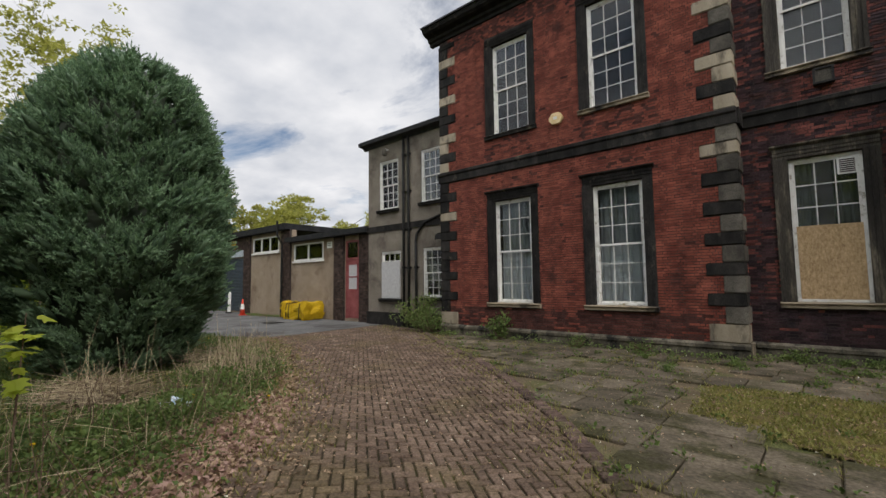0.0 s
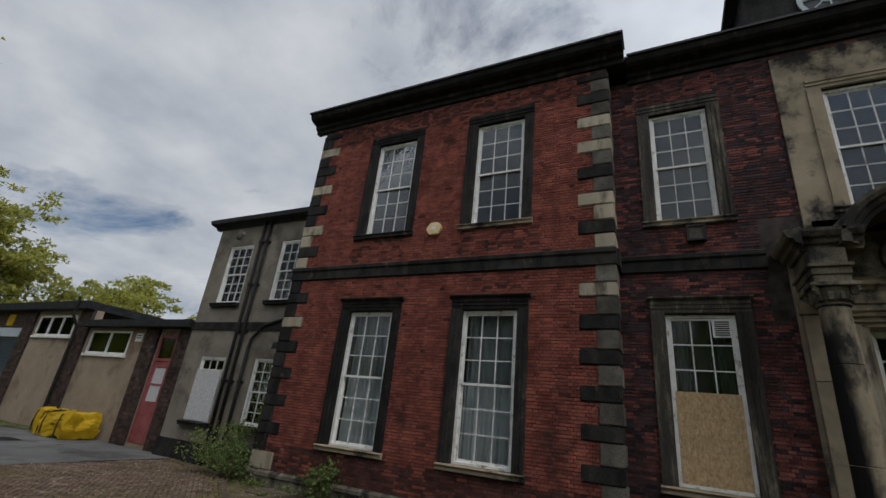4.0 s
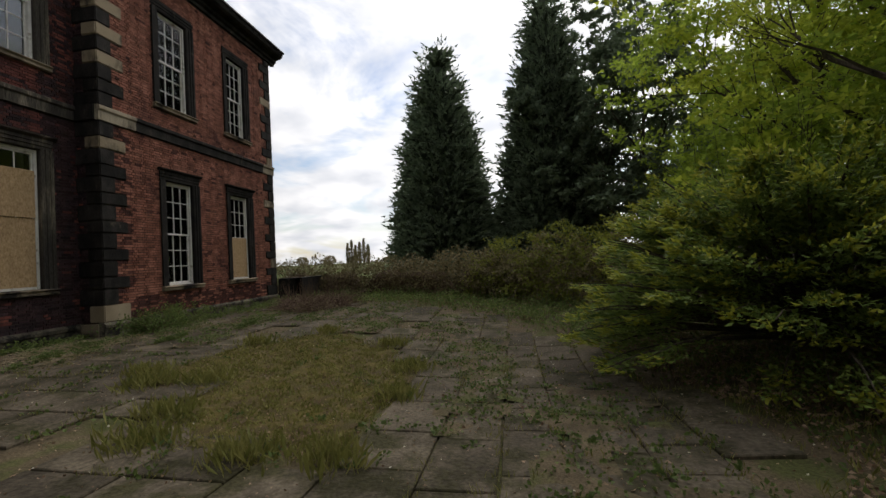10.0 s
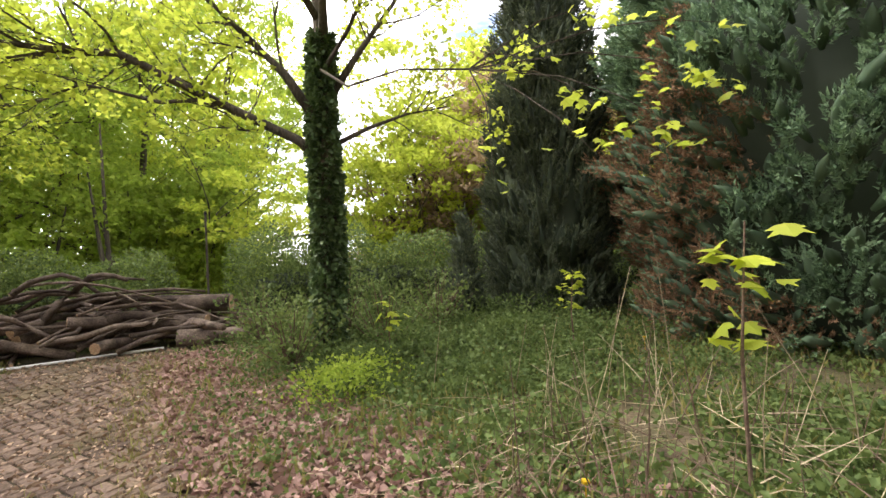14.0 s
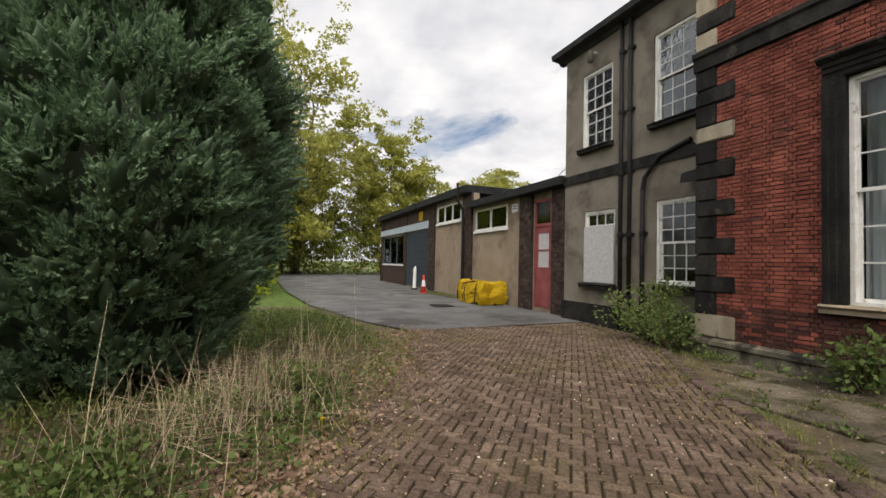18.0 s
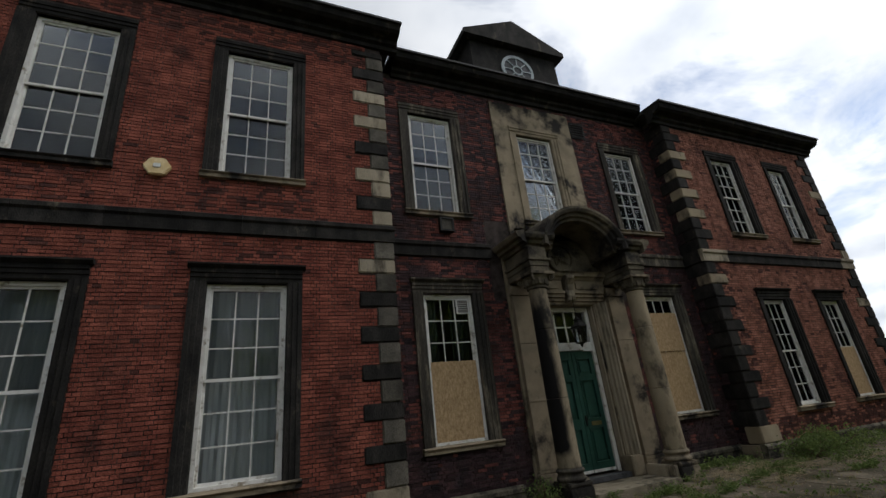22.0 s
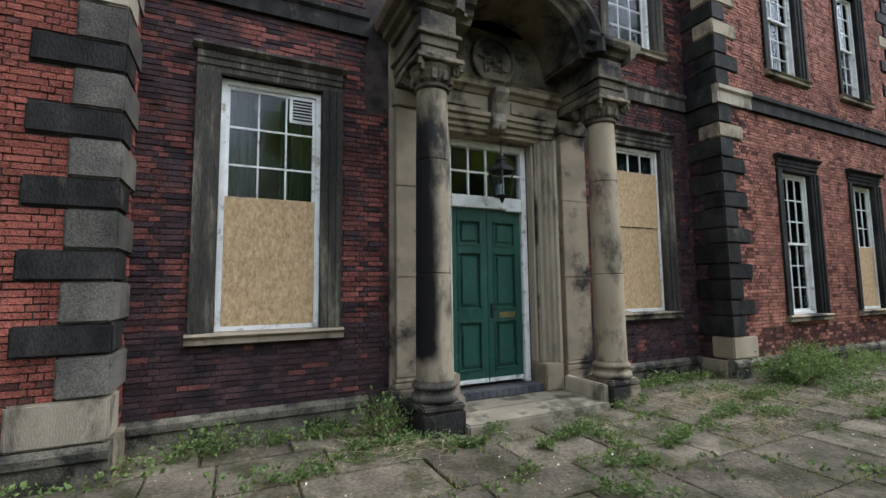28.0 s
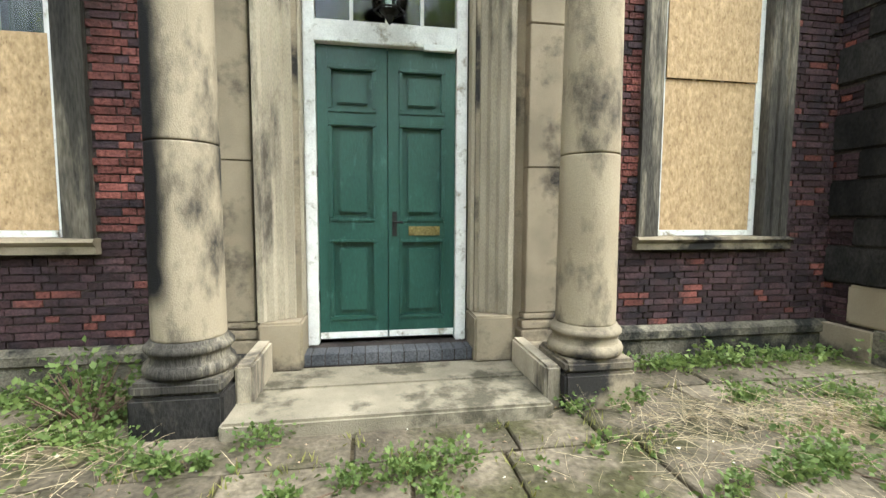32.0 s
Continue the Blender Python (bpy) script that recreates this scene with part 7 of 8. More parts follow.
for k in range(6):
    x, y = 150 + 1.4 * k, 42 + 2.1 * k
    tall = 7.5 + 1.1 * (k * 2 % 3)
    p = thing("poplar", "distant thin poplar on the horizon", "tree", "poplars on the horizon", at=(x, y, -0.5))
    part("trunk", Geo().tube([(0, 0, 0), (0, 0, tall)], [0.25, 0.05], 6), M["bark"], p)
    q = RNG.random(1200)
    a = RNG.random(1200) * 6.28
    w = 0.85 * np.sin(np.pi * np.clip(q * 0.92 + 0.06, 0, 1)) ** 0.6 * RNG.random(1200) ** 0.5
    cards("crown", np.stack([np.cos(a) * w, np.sin(a) * w, q * tall + 0.8], axis=1), np.tile([0, 0, 1.0], (1200, 1)), 0.45, 0.5, M["bramble"], p)
for k in range(12):
    x, y = 190 + 18 * RNG.random(), 95 - 15 * k
    big = RNG.uniform(0.4, 0.65)
    p = thing("field_tree", "distant round tree across the field", "tree", at=(x, y, -0.5))
    part("trunk", Geo().tube([(0, 0, 0), (0, 0, 5 * big)], [0.3, 0.2], 6), M["bark"], p)
    q = unit(RNG.normal(size=(900, 3))) * (RNG.random((900, 1)) ** 0.4) * [5, 5, 3.6]
    cards("crown", (q + [0, 0, 6.0]) * big, q, 0.6, 0.7, M["bramble"], p)


far_house = thing("distant_building", "long white-walled building with a red brick base beyond the trees", "building", at=(-64, -17, 0))
far_house.rotation_euler = (0, 0, radians(-62))
part("base_wall", Geo().box(-3, 0, -0.5, 26, 8, 1.6), M["darkbrick"], far_house, "red-brown brick base")
part("wall", Geo().box(-3.0, 0.05, 1.6, 26, 8, 5.2), M["white_plastic"], far_house)
part("roof", Geo().prism([(-0.4, 5.2), (8.4, 5.2), (4, 7.0)], "x", -3.3, 26.3), M["slate"], far_house)
for k in range(7):
    part("window", Geo().box(-1.4 + 4 * k, -0.02, 2.4, 0.4 + 4 * k, 0.06, 4.0), M["iron"], far_house)


def hedge(name, pts, width, height, label, mat, n, leaf, seed, brown=0.0, cored=True):
    """A clipped or overgrown hedge along points."""
    rnd = np.random.default_rng(seed)
    h = thing(name, label, "hedge", at=(*pts[0], 0))
    seglen = [math.hypot(b[0] - a[0], b[1] - a[1]) for a, b in zip(pts, pts[1:])]
    C, A = [], []
    core = Geo()
    o = np.array([*pts[0], 0])
    for (a, b, L) in zip(pts, pts[1:], seglen):
        m = int(n * L / sum(seglen))
        t = rnd.random(m)
        d = np.array([(b[0] - a[0]) / L, (b[1] - a[1]) / L])
        s = np.array([-d[1], d[0]])
        ph = rnd.random(m) * np.pi
        w = width / 2 * np.cos(ph)
        bump = np.array([1 + 0.28 * noise.noise(Vector((a[0] + d[0] * L * q, a[1] + d[1] * L * q, seed))) + 0.2 * noise.noise(Vector((L * q * 1.6, seed, 0))) for q in t])
        z = height * bump * np.sin(ph) ** 0.35 * rnd.uniform(0.02, 1.02, m) ** (0.6 if cored else 0.85)
        if not cored:
            w = w * rnd.random(m) ** 0.3
        base = np.stack([a[0] + d[0] * L * t + s[0] * w, a[1] + d[1] * L * t + s[1] * w], axis=1)
        C.append(np.column_stack([base, z]))
        A.append(np.column_stack([s[0] * np.cos(ph), s[1] * np.cos(ph), 0.4 + 0 * t]))
        if cored:
            steps = max(4, int(L / 0.5))
            for k in range(steps + 1):
                q = k / steps
                e = min(1.0, 0.35 + 1.6 * min(q, 1 - q) * L / width) * (1 + 0.2 * noise.noise(Vector((L * q, seed, 1))))
                i = len(core.v)
                core.v += [(a[0] + d[0] * L * q + s[0] * u * width * e - o[0], a[1] + d[1] * L * q + s[1] * u * width * e - o[1], v * height * e) for u, v in ((-0.24, 0), (0.24, 0), (0.22, 0.5), (0.1, 0.62), (-0.1, 0.62), (-0.22, 0.5))]
                if k:
                    core.f += [(i - 6 + m_, i - 6 + (m_ + 1) % 6, i + (m_ + 1) % 6, i + m_) for m_ in range(6)]
    if cored:
        # green hedges get the dark core too, its colour standing for inner shade
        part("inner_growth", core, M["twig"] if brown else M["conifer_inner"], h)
    C, A = np.concatenate(C) - o, np.concatenate(A)
    if not cored:
        bg_ = Geo()
        for c in C[rnd.integers(0, len(C), 26)]:
            c = Vector(c)
            foot = Vector((c.x + 0.15 * height * rnd.uniform(-1, 1), c.y + 0.15 * height * rnd.uniform(-1, 1), 0))
            bg_.tube([foot, foot.lerp(c, 0.5) + Vector((0.1, -0.1, 0.1)), c], [0.012 * height, 0.008 * height, 0.003 * height], 5)
        tagged(part("branchwork", bg_, M["bark"], h), kind="stuff")
        C, A = clumps_of(C, A, len(C), 30, leaf * 4.2, 0.45)
        C[:, 2] = np.maximum(C[:, 2], 0.03)
    cards("foliage", C, A, leaf, 0.8, mat, h, jitter=0.6, face=A * 0.5 + [0, 0, 0.6], needle=leaf > 0.12 or cored)
    return h


hedge("hedge", [(-3.1, -19.7), (-9.0, -20.2), (-16, -20.4)], 1.6, 2.2, "clipped green hedge behind the ivy tree", M["hedge"], 64000, 0.07, 2)
hedge("hedge", [(-1.9, -19.3), (3.5, -19.0), (9, -18.6)], 1.6, 1.85, "clipped green hedge beside the gap", M["hedge"], 52000, 0.07, 3)
hedge("hedge", [(1.0, -31.0), (-5, -32.0), (-12, -31.0)], 2.0, 2.2, "distant field hedge beyond the gap", M["hedge"], 12000, 0.14, 4)
hedge("thicket", [(1.2, -24.5), (5, -22.8), (12, -20.5), (20, -18)], 4.2, 7.0, "bright green leafy thicket under the woods", M["mid_leaf"], 52000, 0.15, 12, cored=False)
hedge("thicket", [(-1.0, -27.8), (0.4, -26.2), (2.4, -24.8)], 3.0, 5.0, "bright green leafy thicket beside the field gap", M["mid_leaf"], 30000, 0.15, 22, cored=False)
hedge("thicket", [(-9.8, -25.0), (-15, -24.5), (-22, -24)], 3.6, 3.6, "leafy thicket beyond the hedge", M["mid_leaf"], 26000, 0.15, 13, cored=False)
hedge("thicket", [(-27, -9.8), (-36, -9.4), (-50, -10)], 3.8, 5.6, "yellow-green bushes along the yard", M["spring"], 40000, 0.17, 14, cored=False)
hedge("thicket", [(-19.5, -21), (-22, -16), (-25.5, -11)], 2.4, 2.3, "low pale green bushes beyond the conifers", M["olive"], 14000, 0.14, 18, cored=False)
hedge("woodland_edge", [(5.5, -42), (12, -37), (24, -31), (34, -24)], 8, 15, "dense green wall of woodland leaves", M["mid_leaf"], 36000, 0.44, 15, cored=False)
hedge("woodland_edge", [(-13, -58), (-24, -46), (-40, -34)], 9, 11, "dense green wall of woodland leaves", M["olive"], 14000, 0.42, 16, cored=False)
hedge("woodland_edge", [(-52, -15), (-60, -6), (-66, 12), (-62, 44)], 6, 8, "bank of olive-green trees beyond the yard", M["olive"], 22000, 0.36, 17, cored=False)
hedge("hedge", [(16.5, 2.2), (15.5, -3.0), (13.5, -7.5), (11.0, -11.0)], 1.8, 1.75, "brown-green overgrown boundary hedge", M["bramble"], 22000, 0.10, 5, 1)
hedge("thicket", [(12.5, -9.0), (10.0, -11.8), (8.0, -14.5)], 2.6, 2.4, "tall green shrubs and nettles along the forecourt", M["olive"], 16000, 0.09, 9, cored=False)
hedge("thicket", [(12.9, -8.4), (10.6, -11.4), (8.4, -13.8)], 2.8, 2.0, "tangled brown-green brambles along the forecourt", M["bramble"], 12000, 0.09, 19, cored=False)

# spreading golden juniper
jun = thing("juniper", "broad golden-tipped spreading juniper", "shrub", at=(2.35, -14.1, 0.05))
C, A, Ci, Ai = [], [], [], []
rj = random.Random(8)
fans = Geo()
for k in range(520):
    a, el = rj.uniform(0, 6.28), rj.random() ** 0.8 * 1.45
    L = 3.5 * (0.74 + 0.3 * rj.random()) * (1.0 + 0.03 * el)
    d = Vector((math.cos(a), math.sin(a), 0.10 + 1.05 * el)).normalized()
    sd = Vector((-math.sin(a), math.cos(a), 0))
    pts = [Vector((0, 0, 0.15)) + d * L * s + Vector((0, 0, -0.55 * s ** 3)) for s in (0, 0.3, 0.6, 0.85, 1.0)]
    fans.tube(pts, [0.03, 0.025, 0.018, 0.012, 0.004], 4)
    for s in np.linspace(0.55, 1.0, 46):
        i = min(3, int(s * 4))
        p = pts[i].lerp(pts[i + 1], min(1, s * 4 - i))
        for _ in range(4):
            u = rj.gauss(0, 0.20) * (1.22 - s)
            q = p + sd * (u * 1.5 + rj.gauss(0, 0.03))
            v = (q.x, q.y, max(0.05, q.z - 0.30 * abs(u) - 0.10 * rj.random()))
            w = (d.x + sd.x * 2.5 * u + rj.gauss(0, 0.2), d.y + sd.y * 2.5 * u + rj.gauss(0, 0.2), 0.15)
            if s > 0.88 and rj.random() < 0.75:
                C.append(v)
                A.append(w)
            else:
                Ci.append(v)
                Ai.append(w)
part("branchwork", fans, M["bark"], jun)
cards("foliage", np.array(Ci), np.array(Ai), 0.10, 0.36, M["juniper"], jun, jitter=0.25, face=np.array([0, 0, 0.9]))
cards("young_tip", np.array(C), np.array(A), 0.10, 0.36, M["juniper_tip"], jun, "golden-green young tips", kind="stuff", jitter=0.25, face=np.array([0, 0, 0.9]))

# log pile in the gap
rl = random.Random(3)


def pile_top(q):
    """Height of the heap along its length, 0 east to 1 west."""
    return 0.30 + 0.62 * math.sin(math.pi * min(1.0, 0.12 + 0.8 * q)) ** 1.4


for k in range(78):
    q = rl.random()
    thick = k < 16
    r = rl.uniform(0.07, 0.115) if thick else rl.choice((0.02, 0.025, 0.03, 0.035, 0.045, 0.055))
    L = rl.uniform(1.2, 2.2) if thick else rl.uniform(1.0, 2.8)
    cx, cy = -0.75 - 2.75 * q, -16.55 - 0.75 * q + rl.gauss(0, 0.22)
    z = rl.uniform(0.05, 0.55 if thick else 1.0) * pile_top(q)
    a = -2.88 + rl.gauss(0, 0.35) + (0 if rl.random() < 0.6 else rl.uniform(-1.3, 1.3))
    lg = thing("log", "weathered grey-brown sawn branch in a tangled heap", "log", "log pile", at=(cx, cy, ground(cx, cy) + z))
    e = rl.uniform(-0.35, 0.35) * min(1, 0.3 + z)
    hump, sway = rl.uniform(-0.02, 0.38) * (0.4 if thick else 1), rl.uniform(-0.42, 0.42) * (0.4 if thick else 1)
    m = []
    for t in (0, 0.17, 0.33, 0.5, 0.67, 0.83, 1):
        along, across = L * (t - 0.5), sway * math.sin(math.pi * t) + rl.gauss(0, 0.025)
        m.append((along * math.cos(a) - across * math.sin(a), along * math.sin(a) + across * math.cos(a), max(0.03 - z, e * (2 * t - 1) + hump * math.sin(math.pi * t) + rl.gauss(0, 0.02))))
    part("bark", Geo().tube(m, [r * (1 - 0.42 * t / 6) for t in range(7)], 8), M["dead_wood"], lg, smooth=True)
    v0, v1 = Vector(m[0]), Vector(m[1])
    d = (v0 - v1).normalized() * 0.006
    part("cut_end", Geo().tube([v0, v0 + d], [r * 0.96, r * 0.96], 8), M["cut_wood"], lg)
for x, y, z, r, tilt_, lab in ((-3.95, -16.75, 0.13, 0.13, 0.35, "thick pale sawn log lying at the end of the heap"), (-3.35, -17.25, 0.62, 0.15, 0.1, "thick sawn trunk on top of the heap"), (-3.1, -17.0, 0.35, 0.14, -0.2, "thick sawn trunk in the heap")):
    big = thing("log", lab, "log", "log pile", at=(x, y, ground(x, y) + z))
    part("bark", Geo().tube([(0.62, 0.35 * tilt_, 0.02), (0.0, 0, 0.0), (-0.55, -0.35 * tilt_, -0.01)], [r * 1.05, r, r * 0.98], 14), M["dead_wood"], big, smooth=True)
    part("cut_end", Geo().tube([(-0.55, -0.35 * tilt_, -0.01), (-0.557, -0.352 * tilt_, -0.01)], [r * 0.93, r * 0.93], 14), M["cut_wood"], big)
rail = thing("fallen_rail", "long pale metal rail lying on the ground", "rail", at=(-1.75, -16.25, ground(-1.75, -16.25) + 0.03))
part("tube", Geo().tube([(1.3, 0.62, -0.06), (-1.35, -0.42, 0.02)], [0.018, 0.018], 8), M["white_plastic"], rail)
pole = thing("fence_pole", "thin upright pole at the hedge gap", "pole", at=(-3.42, -17.6, 0.2))
part("tube", Geo().tube([(0, 0, 0), (0.02, 0, 2.3)], [0.022, 0.02], 6), M["bark"], pole)
part("cap", Geo().lathe(0.02, 0, [(0.028, 2.28), (0.028, 2.32), (0.01, 2.34)], 6), M["iron"], pole)

# ---- undergrowth ----
VERGE = [(-16.5, -5.1)] + [(x - 0.05, y - 0.15) for x, y in reversed(LANE_L[:-1])] + [(-3.6, -17.0), (-9, -18.8), (-16, -18.5), (-22, -12), (-22, -6.5)]
EAST = [(4.6, -11.4), (7.5, -9.8), (10.5, -6.3), (11.6, -3.0), (11.8, 0.0), (15, 1.0), (15, -6), (11, -12), (5.5, -13.5)]


def scatter(poly, n, rnd):
    xs, ys = [p[0] for p in poly], [p[1] for p in poly]
    out = []
    while len(out) < n:
        x, y = rnd.uniform(min(xs), max(xs)), rnd.uniform(min(ys), max(ys))
        if inside(poly, x, y):
            out.append((x, y))
    return np.array(out)


def turf(name, pts, per, height, mat, label, spread=0.10, aspect=0.13, lean=0.45):
    c = np.repeat(pts, per, axis=0) + RNG.normal(size=(len(pts) * per, 2)) * spread
    z = ground_np(c[:, 0], c[:, 1])
    ax = np.column_stack([RNG.normal(size=(len(c), 2)) * lean, np.ones(len(c))])
    return tagged(cards(name, np.column_stack([c, z]), ax, height, aspect, mat, jitter=0.1), label, "grass", kind="stuff")


def weeds(name, pts, per, size, mat, label, height=0.15, spread=0.12, aspect=0.75):
    c = np.repeat(pts, per, axis=0)
    off = RNG.normal(size=(len(c), 2)) * spread
    tall = np.repeat(np.array([0.55 + 1.6 * max(0.0, noise.noise(Vector((p[0] * 1.4, p[1] * 1.4, 4)))) for p in pts]), per)
    z = ground_np(c[:, 0] + off[:, 0], c[:, 1] + off[:, 1]) + RNG.random(len(c)) * height * tall
    ax = np.column_stack([off / spread * 0.6, 0.15 + 0.5 * RNG.random(len(c))])
    return tagged(cards(name, np.column_stack([c + off, z]), ax, size, aspect, mat, jitter=0.5), label, "weeds", kind="stuff")


rs = random.Random(77)


def lane_gap(x, y):
    """Distance to the lane's western edge."""
    best = 99.0
    for (ax, ay), (bx, by) in zip(LANE_L, LANE_L[1:]):
        t = max(0, min(1, ((x - ax) * (bx - ax) + (y - ay) * (by - ay)) / ((bx - ax) ** 2 + (by - ay) ** 2)))
        best = min(best, math.hypot(x - ax - t * (bx - ax), y - ay - t * (by - ay)))
    return best


def off_lane(pts, reach=0.9):
    return np.array([p for p in pts if rs.random() < 0.85 + 1.5 * noise.noise(Vector((p[0] * 0.9, p[1] * 0.9, 9))) and rs.random() < 0.12 + 0.88 * min(1, max(0, lane_gap(*p) + 0.5 * noise.noise(Vector((p[0] * 1.3, p[1] * 1.3, 2)))) / reach) ** 1.5])


vp = off_lane(scatter(VERGE, 6500, rs), 1.3)
turf("verge_grass", vp, 4, 0.16, M["grass"], "rank grass on the verge")
weeds("verge_weeds", off_lane(scatter(VERGE, 15000, rs), 1.8), 11, 0.048, M["weed"], "low green weeds and cleavers on the verge", 0.22, 0.14)
weeds("ivy_ground", scatter([(-4.1, -17), (-5.3, -14.7), (-7.0, -13.2), (-8.7, -12.9), (-9.6, -15.5), (-8.6, -18.5)], 2600, rs), 14, 0.05, M["weed"], "lush green ground cover under the tree", 0.34, 0.16)
weeds("verge_nettles", off_lane(scatter([(-8.2, -10.3), (-11.2, -7.6), (-13.5, -6.6), (-12.8, -8.6), (-10.6, -9.6), (-9.2, -11.6)], 520, rs), 0.9), 16, 0.06, M["weed"], "lush green nettles near the lane", 0.3, 0.12)
weeds("bright_bush", scatter([(-5.75, -14.0), (-6.2, -13.6), (-6.5, -14.1), (-6.0, -14.5)], 30, rs), 60, 0.05, M["mid_leaf"], "bright low leafy bush", 0.5, 0.2)


def litter(name, pts, size, label, mat="litter"):
    z = ground_np(pts[:, 0], pts[:, 1]) + 0.012 + 0.02 * RNG.random(len(pts))
    ax = np.column_stack([RNG.normal(size=(len(pts), 2)), RNG.normal(size=len(pts)) * 0.18])
    return tagged(cards(name, np.column_stack([pts, z]), ax, size, 0.7, M[mat], jitter=0.05, fold=0.3), label, "leaf litter", kind="stuff")


edge = [(x, y) for x, y in LANE_L[:7]] + [(x - 1.2, y - 0.95) for x, y in reversed(LANE_L[:7])]
litter("leaf_litter_lane", scatter([(-4.9, -12.9), (-2.6, -12.6), (-1.4, -14.2), (-0.7, -15.8), (-3.4, -16.4), (-3.9, -14.8)], 2600, rs), 0.05, "brown dead leaves over the lane")
litter("leaf_litter_verge", scatter([(-6.9, -10.7), (-8.2, -9.4), (-9.9, -8.1), (-11.8, -7.0), (-12.4, -7.6), (-10.2, -9.4), (-8.6, -10.8), (-7.4, -11.8)], 5200, rs), 0.075, "pale brown dead leaves along the verge")
litter("leaf_litter_edge", scatter(edge, 13000, rs), 0.08, "pinkish-brown dead leaves at the lane edge", "litter_pink")
litter("leaf_litter_setts", scatter(LANE, 6500, rs), 0.030, "small dead leaves on the setts")
fringe = np.array([(a[0] + (b[0] - a[0]) * t + rs.gauss(-0.12, 0.42), a[1] + (b[1] - a[1]) * t + rs.gauss(-0.12, 0.42)) for a, b in zip(LANE_L, LANE_L[1:]) for t in np.linspace(0, 1, 1100)])
litter("leaf_litter_fringe", fringe, 0.055, "tan dead leaves heaped where lane meets verge")
litter("leaf_litter_moss", np.concatenate([scatter(MOSS_A, 1800, rs), scatter(MOSS_B, 1800, rs)]), 0.035, "small dead leaves on the moss")
litter("leaf_litter_flags", scatter(FLAG_AREA, 9000, rs), 0.026, "small dead leaves on the flagstones")


def stalks(name, pts, length, r, mat, label, flat=0.5, seed=1, heap=0.0):
    rnd = random.Random(seed)
    g = Geo()
    for x, y in pts:
        z = ground(x, y) + heap * rnd.random() ** 1.5
        L = length * rnd.uniform(0.5, 1.3)
        a, e = rnd.uniform(0, 6.28), rnd.uniform(0.0, 0.45) if rnd.random() < flat else rnd.uniform(1.1, 1.5)
        d = Vector((math.cos(a) * math.cos(e), math.sin(a) * math.cos(e), math.sin(e)))
        p = Vector((x, y, z + 0.02 + (0.15 * rnd.random() if e < 1 else 0)))
        k = Vector((rnd.uniform(-0.1, 0.1), rnd.uniform(-0.1, 0.1), -0.12 * rnd.random()))
        g.tube([p, p + d * L * 0.5 + k * 0.3, p + d * L + k], [r, r * 0.8, r * 0.4], 3)
    return tagged(part(name, g, mat), label, "dead stalks", kind="stuff")


NEARV = [(-15.5, -5.6), (-11.6, -7.4), (-9.9, -8.8), (-8.2, -10.1), (-6.8, -11.8), (-7.8, -13.0), (-10, -11.5), (-12.0, -10.5), (-12.3, -8.2), (-16, -7.0)]
stalks("dead_stalks", np.concatenate([scatter(NEARV, 60, rs)] + [np.array([(cx + rs.gauss(0, 0.4), cy + rs.gauss(0, 0.3)) for _ in range(n_)]) for cx, cy, n_ in ((-12.6, -8.2, 70), (-8.6, -12.4, 24), (-13.6, -7.0, 70))]), 0.75, 0.004, M["straw"], "flattened straw-coloured dead stalks", 0.75, 2)
stalks("upright_stalks", scatter(NEARV, 30, rs), 1.15, 0.004, M["straw"], "upright bare dead stems", 0.1, 3)
stalks("brown_twigs", scatter(NEARV, 130, rs), 0.7, 0.005, M["twig"], "brown dead twigs and dock stems", 0.4, 4)
stalks("twigs_on_lane", scatter(LANE, 60, rs), 0.25, 0.004, M["twig"], "fallen twigs on the setts", 1.0, 5)
mound = np.array([(cx + rs.gauss(0, 0.26), cy + rs.gauss(0, 0.2)) for cx, cy in ((-11.2, -10.6), (-11.7, -10.3), (-10.7, -10.4)) for _ in range(230)] + [(-14.0 + rs.gauss(0, 0.6), -7.8 + rs.gauss(0, 0.4)) for _ in range(260)])
stalks("straw_mound", mound, 0.5, 0.0045, M["straw"], "mounds of flattened pale straw and dead stems", 0.95, 12, 0.2)
stalks("brown_mound", mound[::3] + 0.04, 0.55, 0.0045, M["twig"], "brown stems tangled in the flattened straw", 0.93, 43, 0.2)
stalks("long_straw", np.array([(-7.6 + rs.gauss(0, 0.5), -12.9 + rs.gauss(0, 0.4)) for _ in range(14)] + [(-9.0 + rs.gauss(0, 0.35), -11.9 + rs.gauss(0, 0.4)) for _ in range(12)]), 0.8, 0.0045, M["straw"], "long pale dead stems fallen across the verge", 0.8, 14)
stalks("straw_litter", np.concatenate([scatter(NEARV, 200, rs), scatter(edge, 300, rs)]), 0.3, 0.003, M["straw"], "short bits of lying straw along the verge", 1.0, 13)
stalks("dry_scrub", off_lane(scatter(NEARV, 300, rs), 0.8), 0.45, 0.003, M["straw"], "dry leaning grass stems through the verge", 0.55, 15)
stalks("brown_scrub", off_lane(scatter(NEARV, 650, rs), 0.8), 0.5, 0.0035, M["twig"], "brown dead weed stems through the verge", 0.5, 16)
stand = np.array([(cx + rs.gauss(0, 0.5), cy + rs.gauss(0, 0.28)) for cx, cy, n_ in ((-12.6, -7.75, 260), (-11.7, -8.5, 120), (-13.9, -7.1, 160)) for _ in range(n_)])
stalks("dead_stem_stand", stand, 0.62, 0.0035, M["straw"], "stand of leaning dead straw-coloured weed stems", 0.35, 41)
stalks("brown_stem_stand", stand[::3] + 0.07, 0.6, 0.004, M["twig"], "brown dock stems among the straw", 0.35, 42)
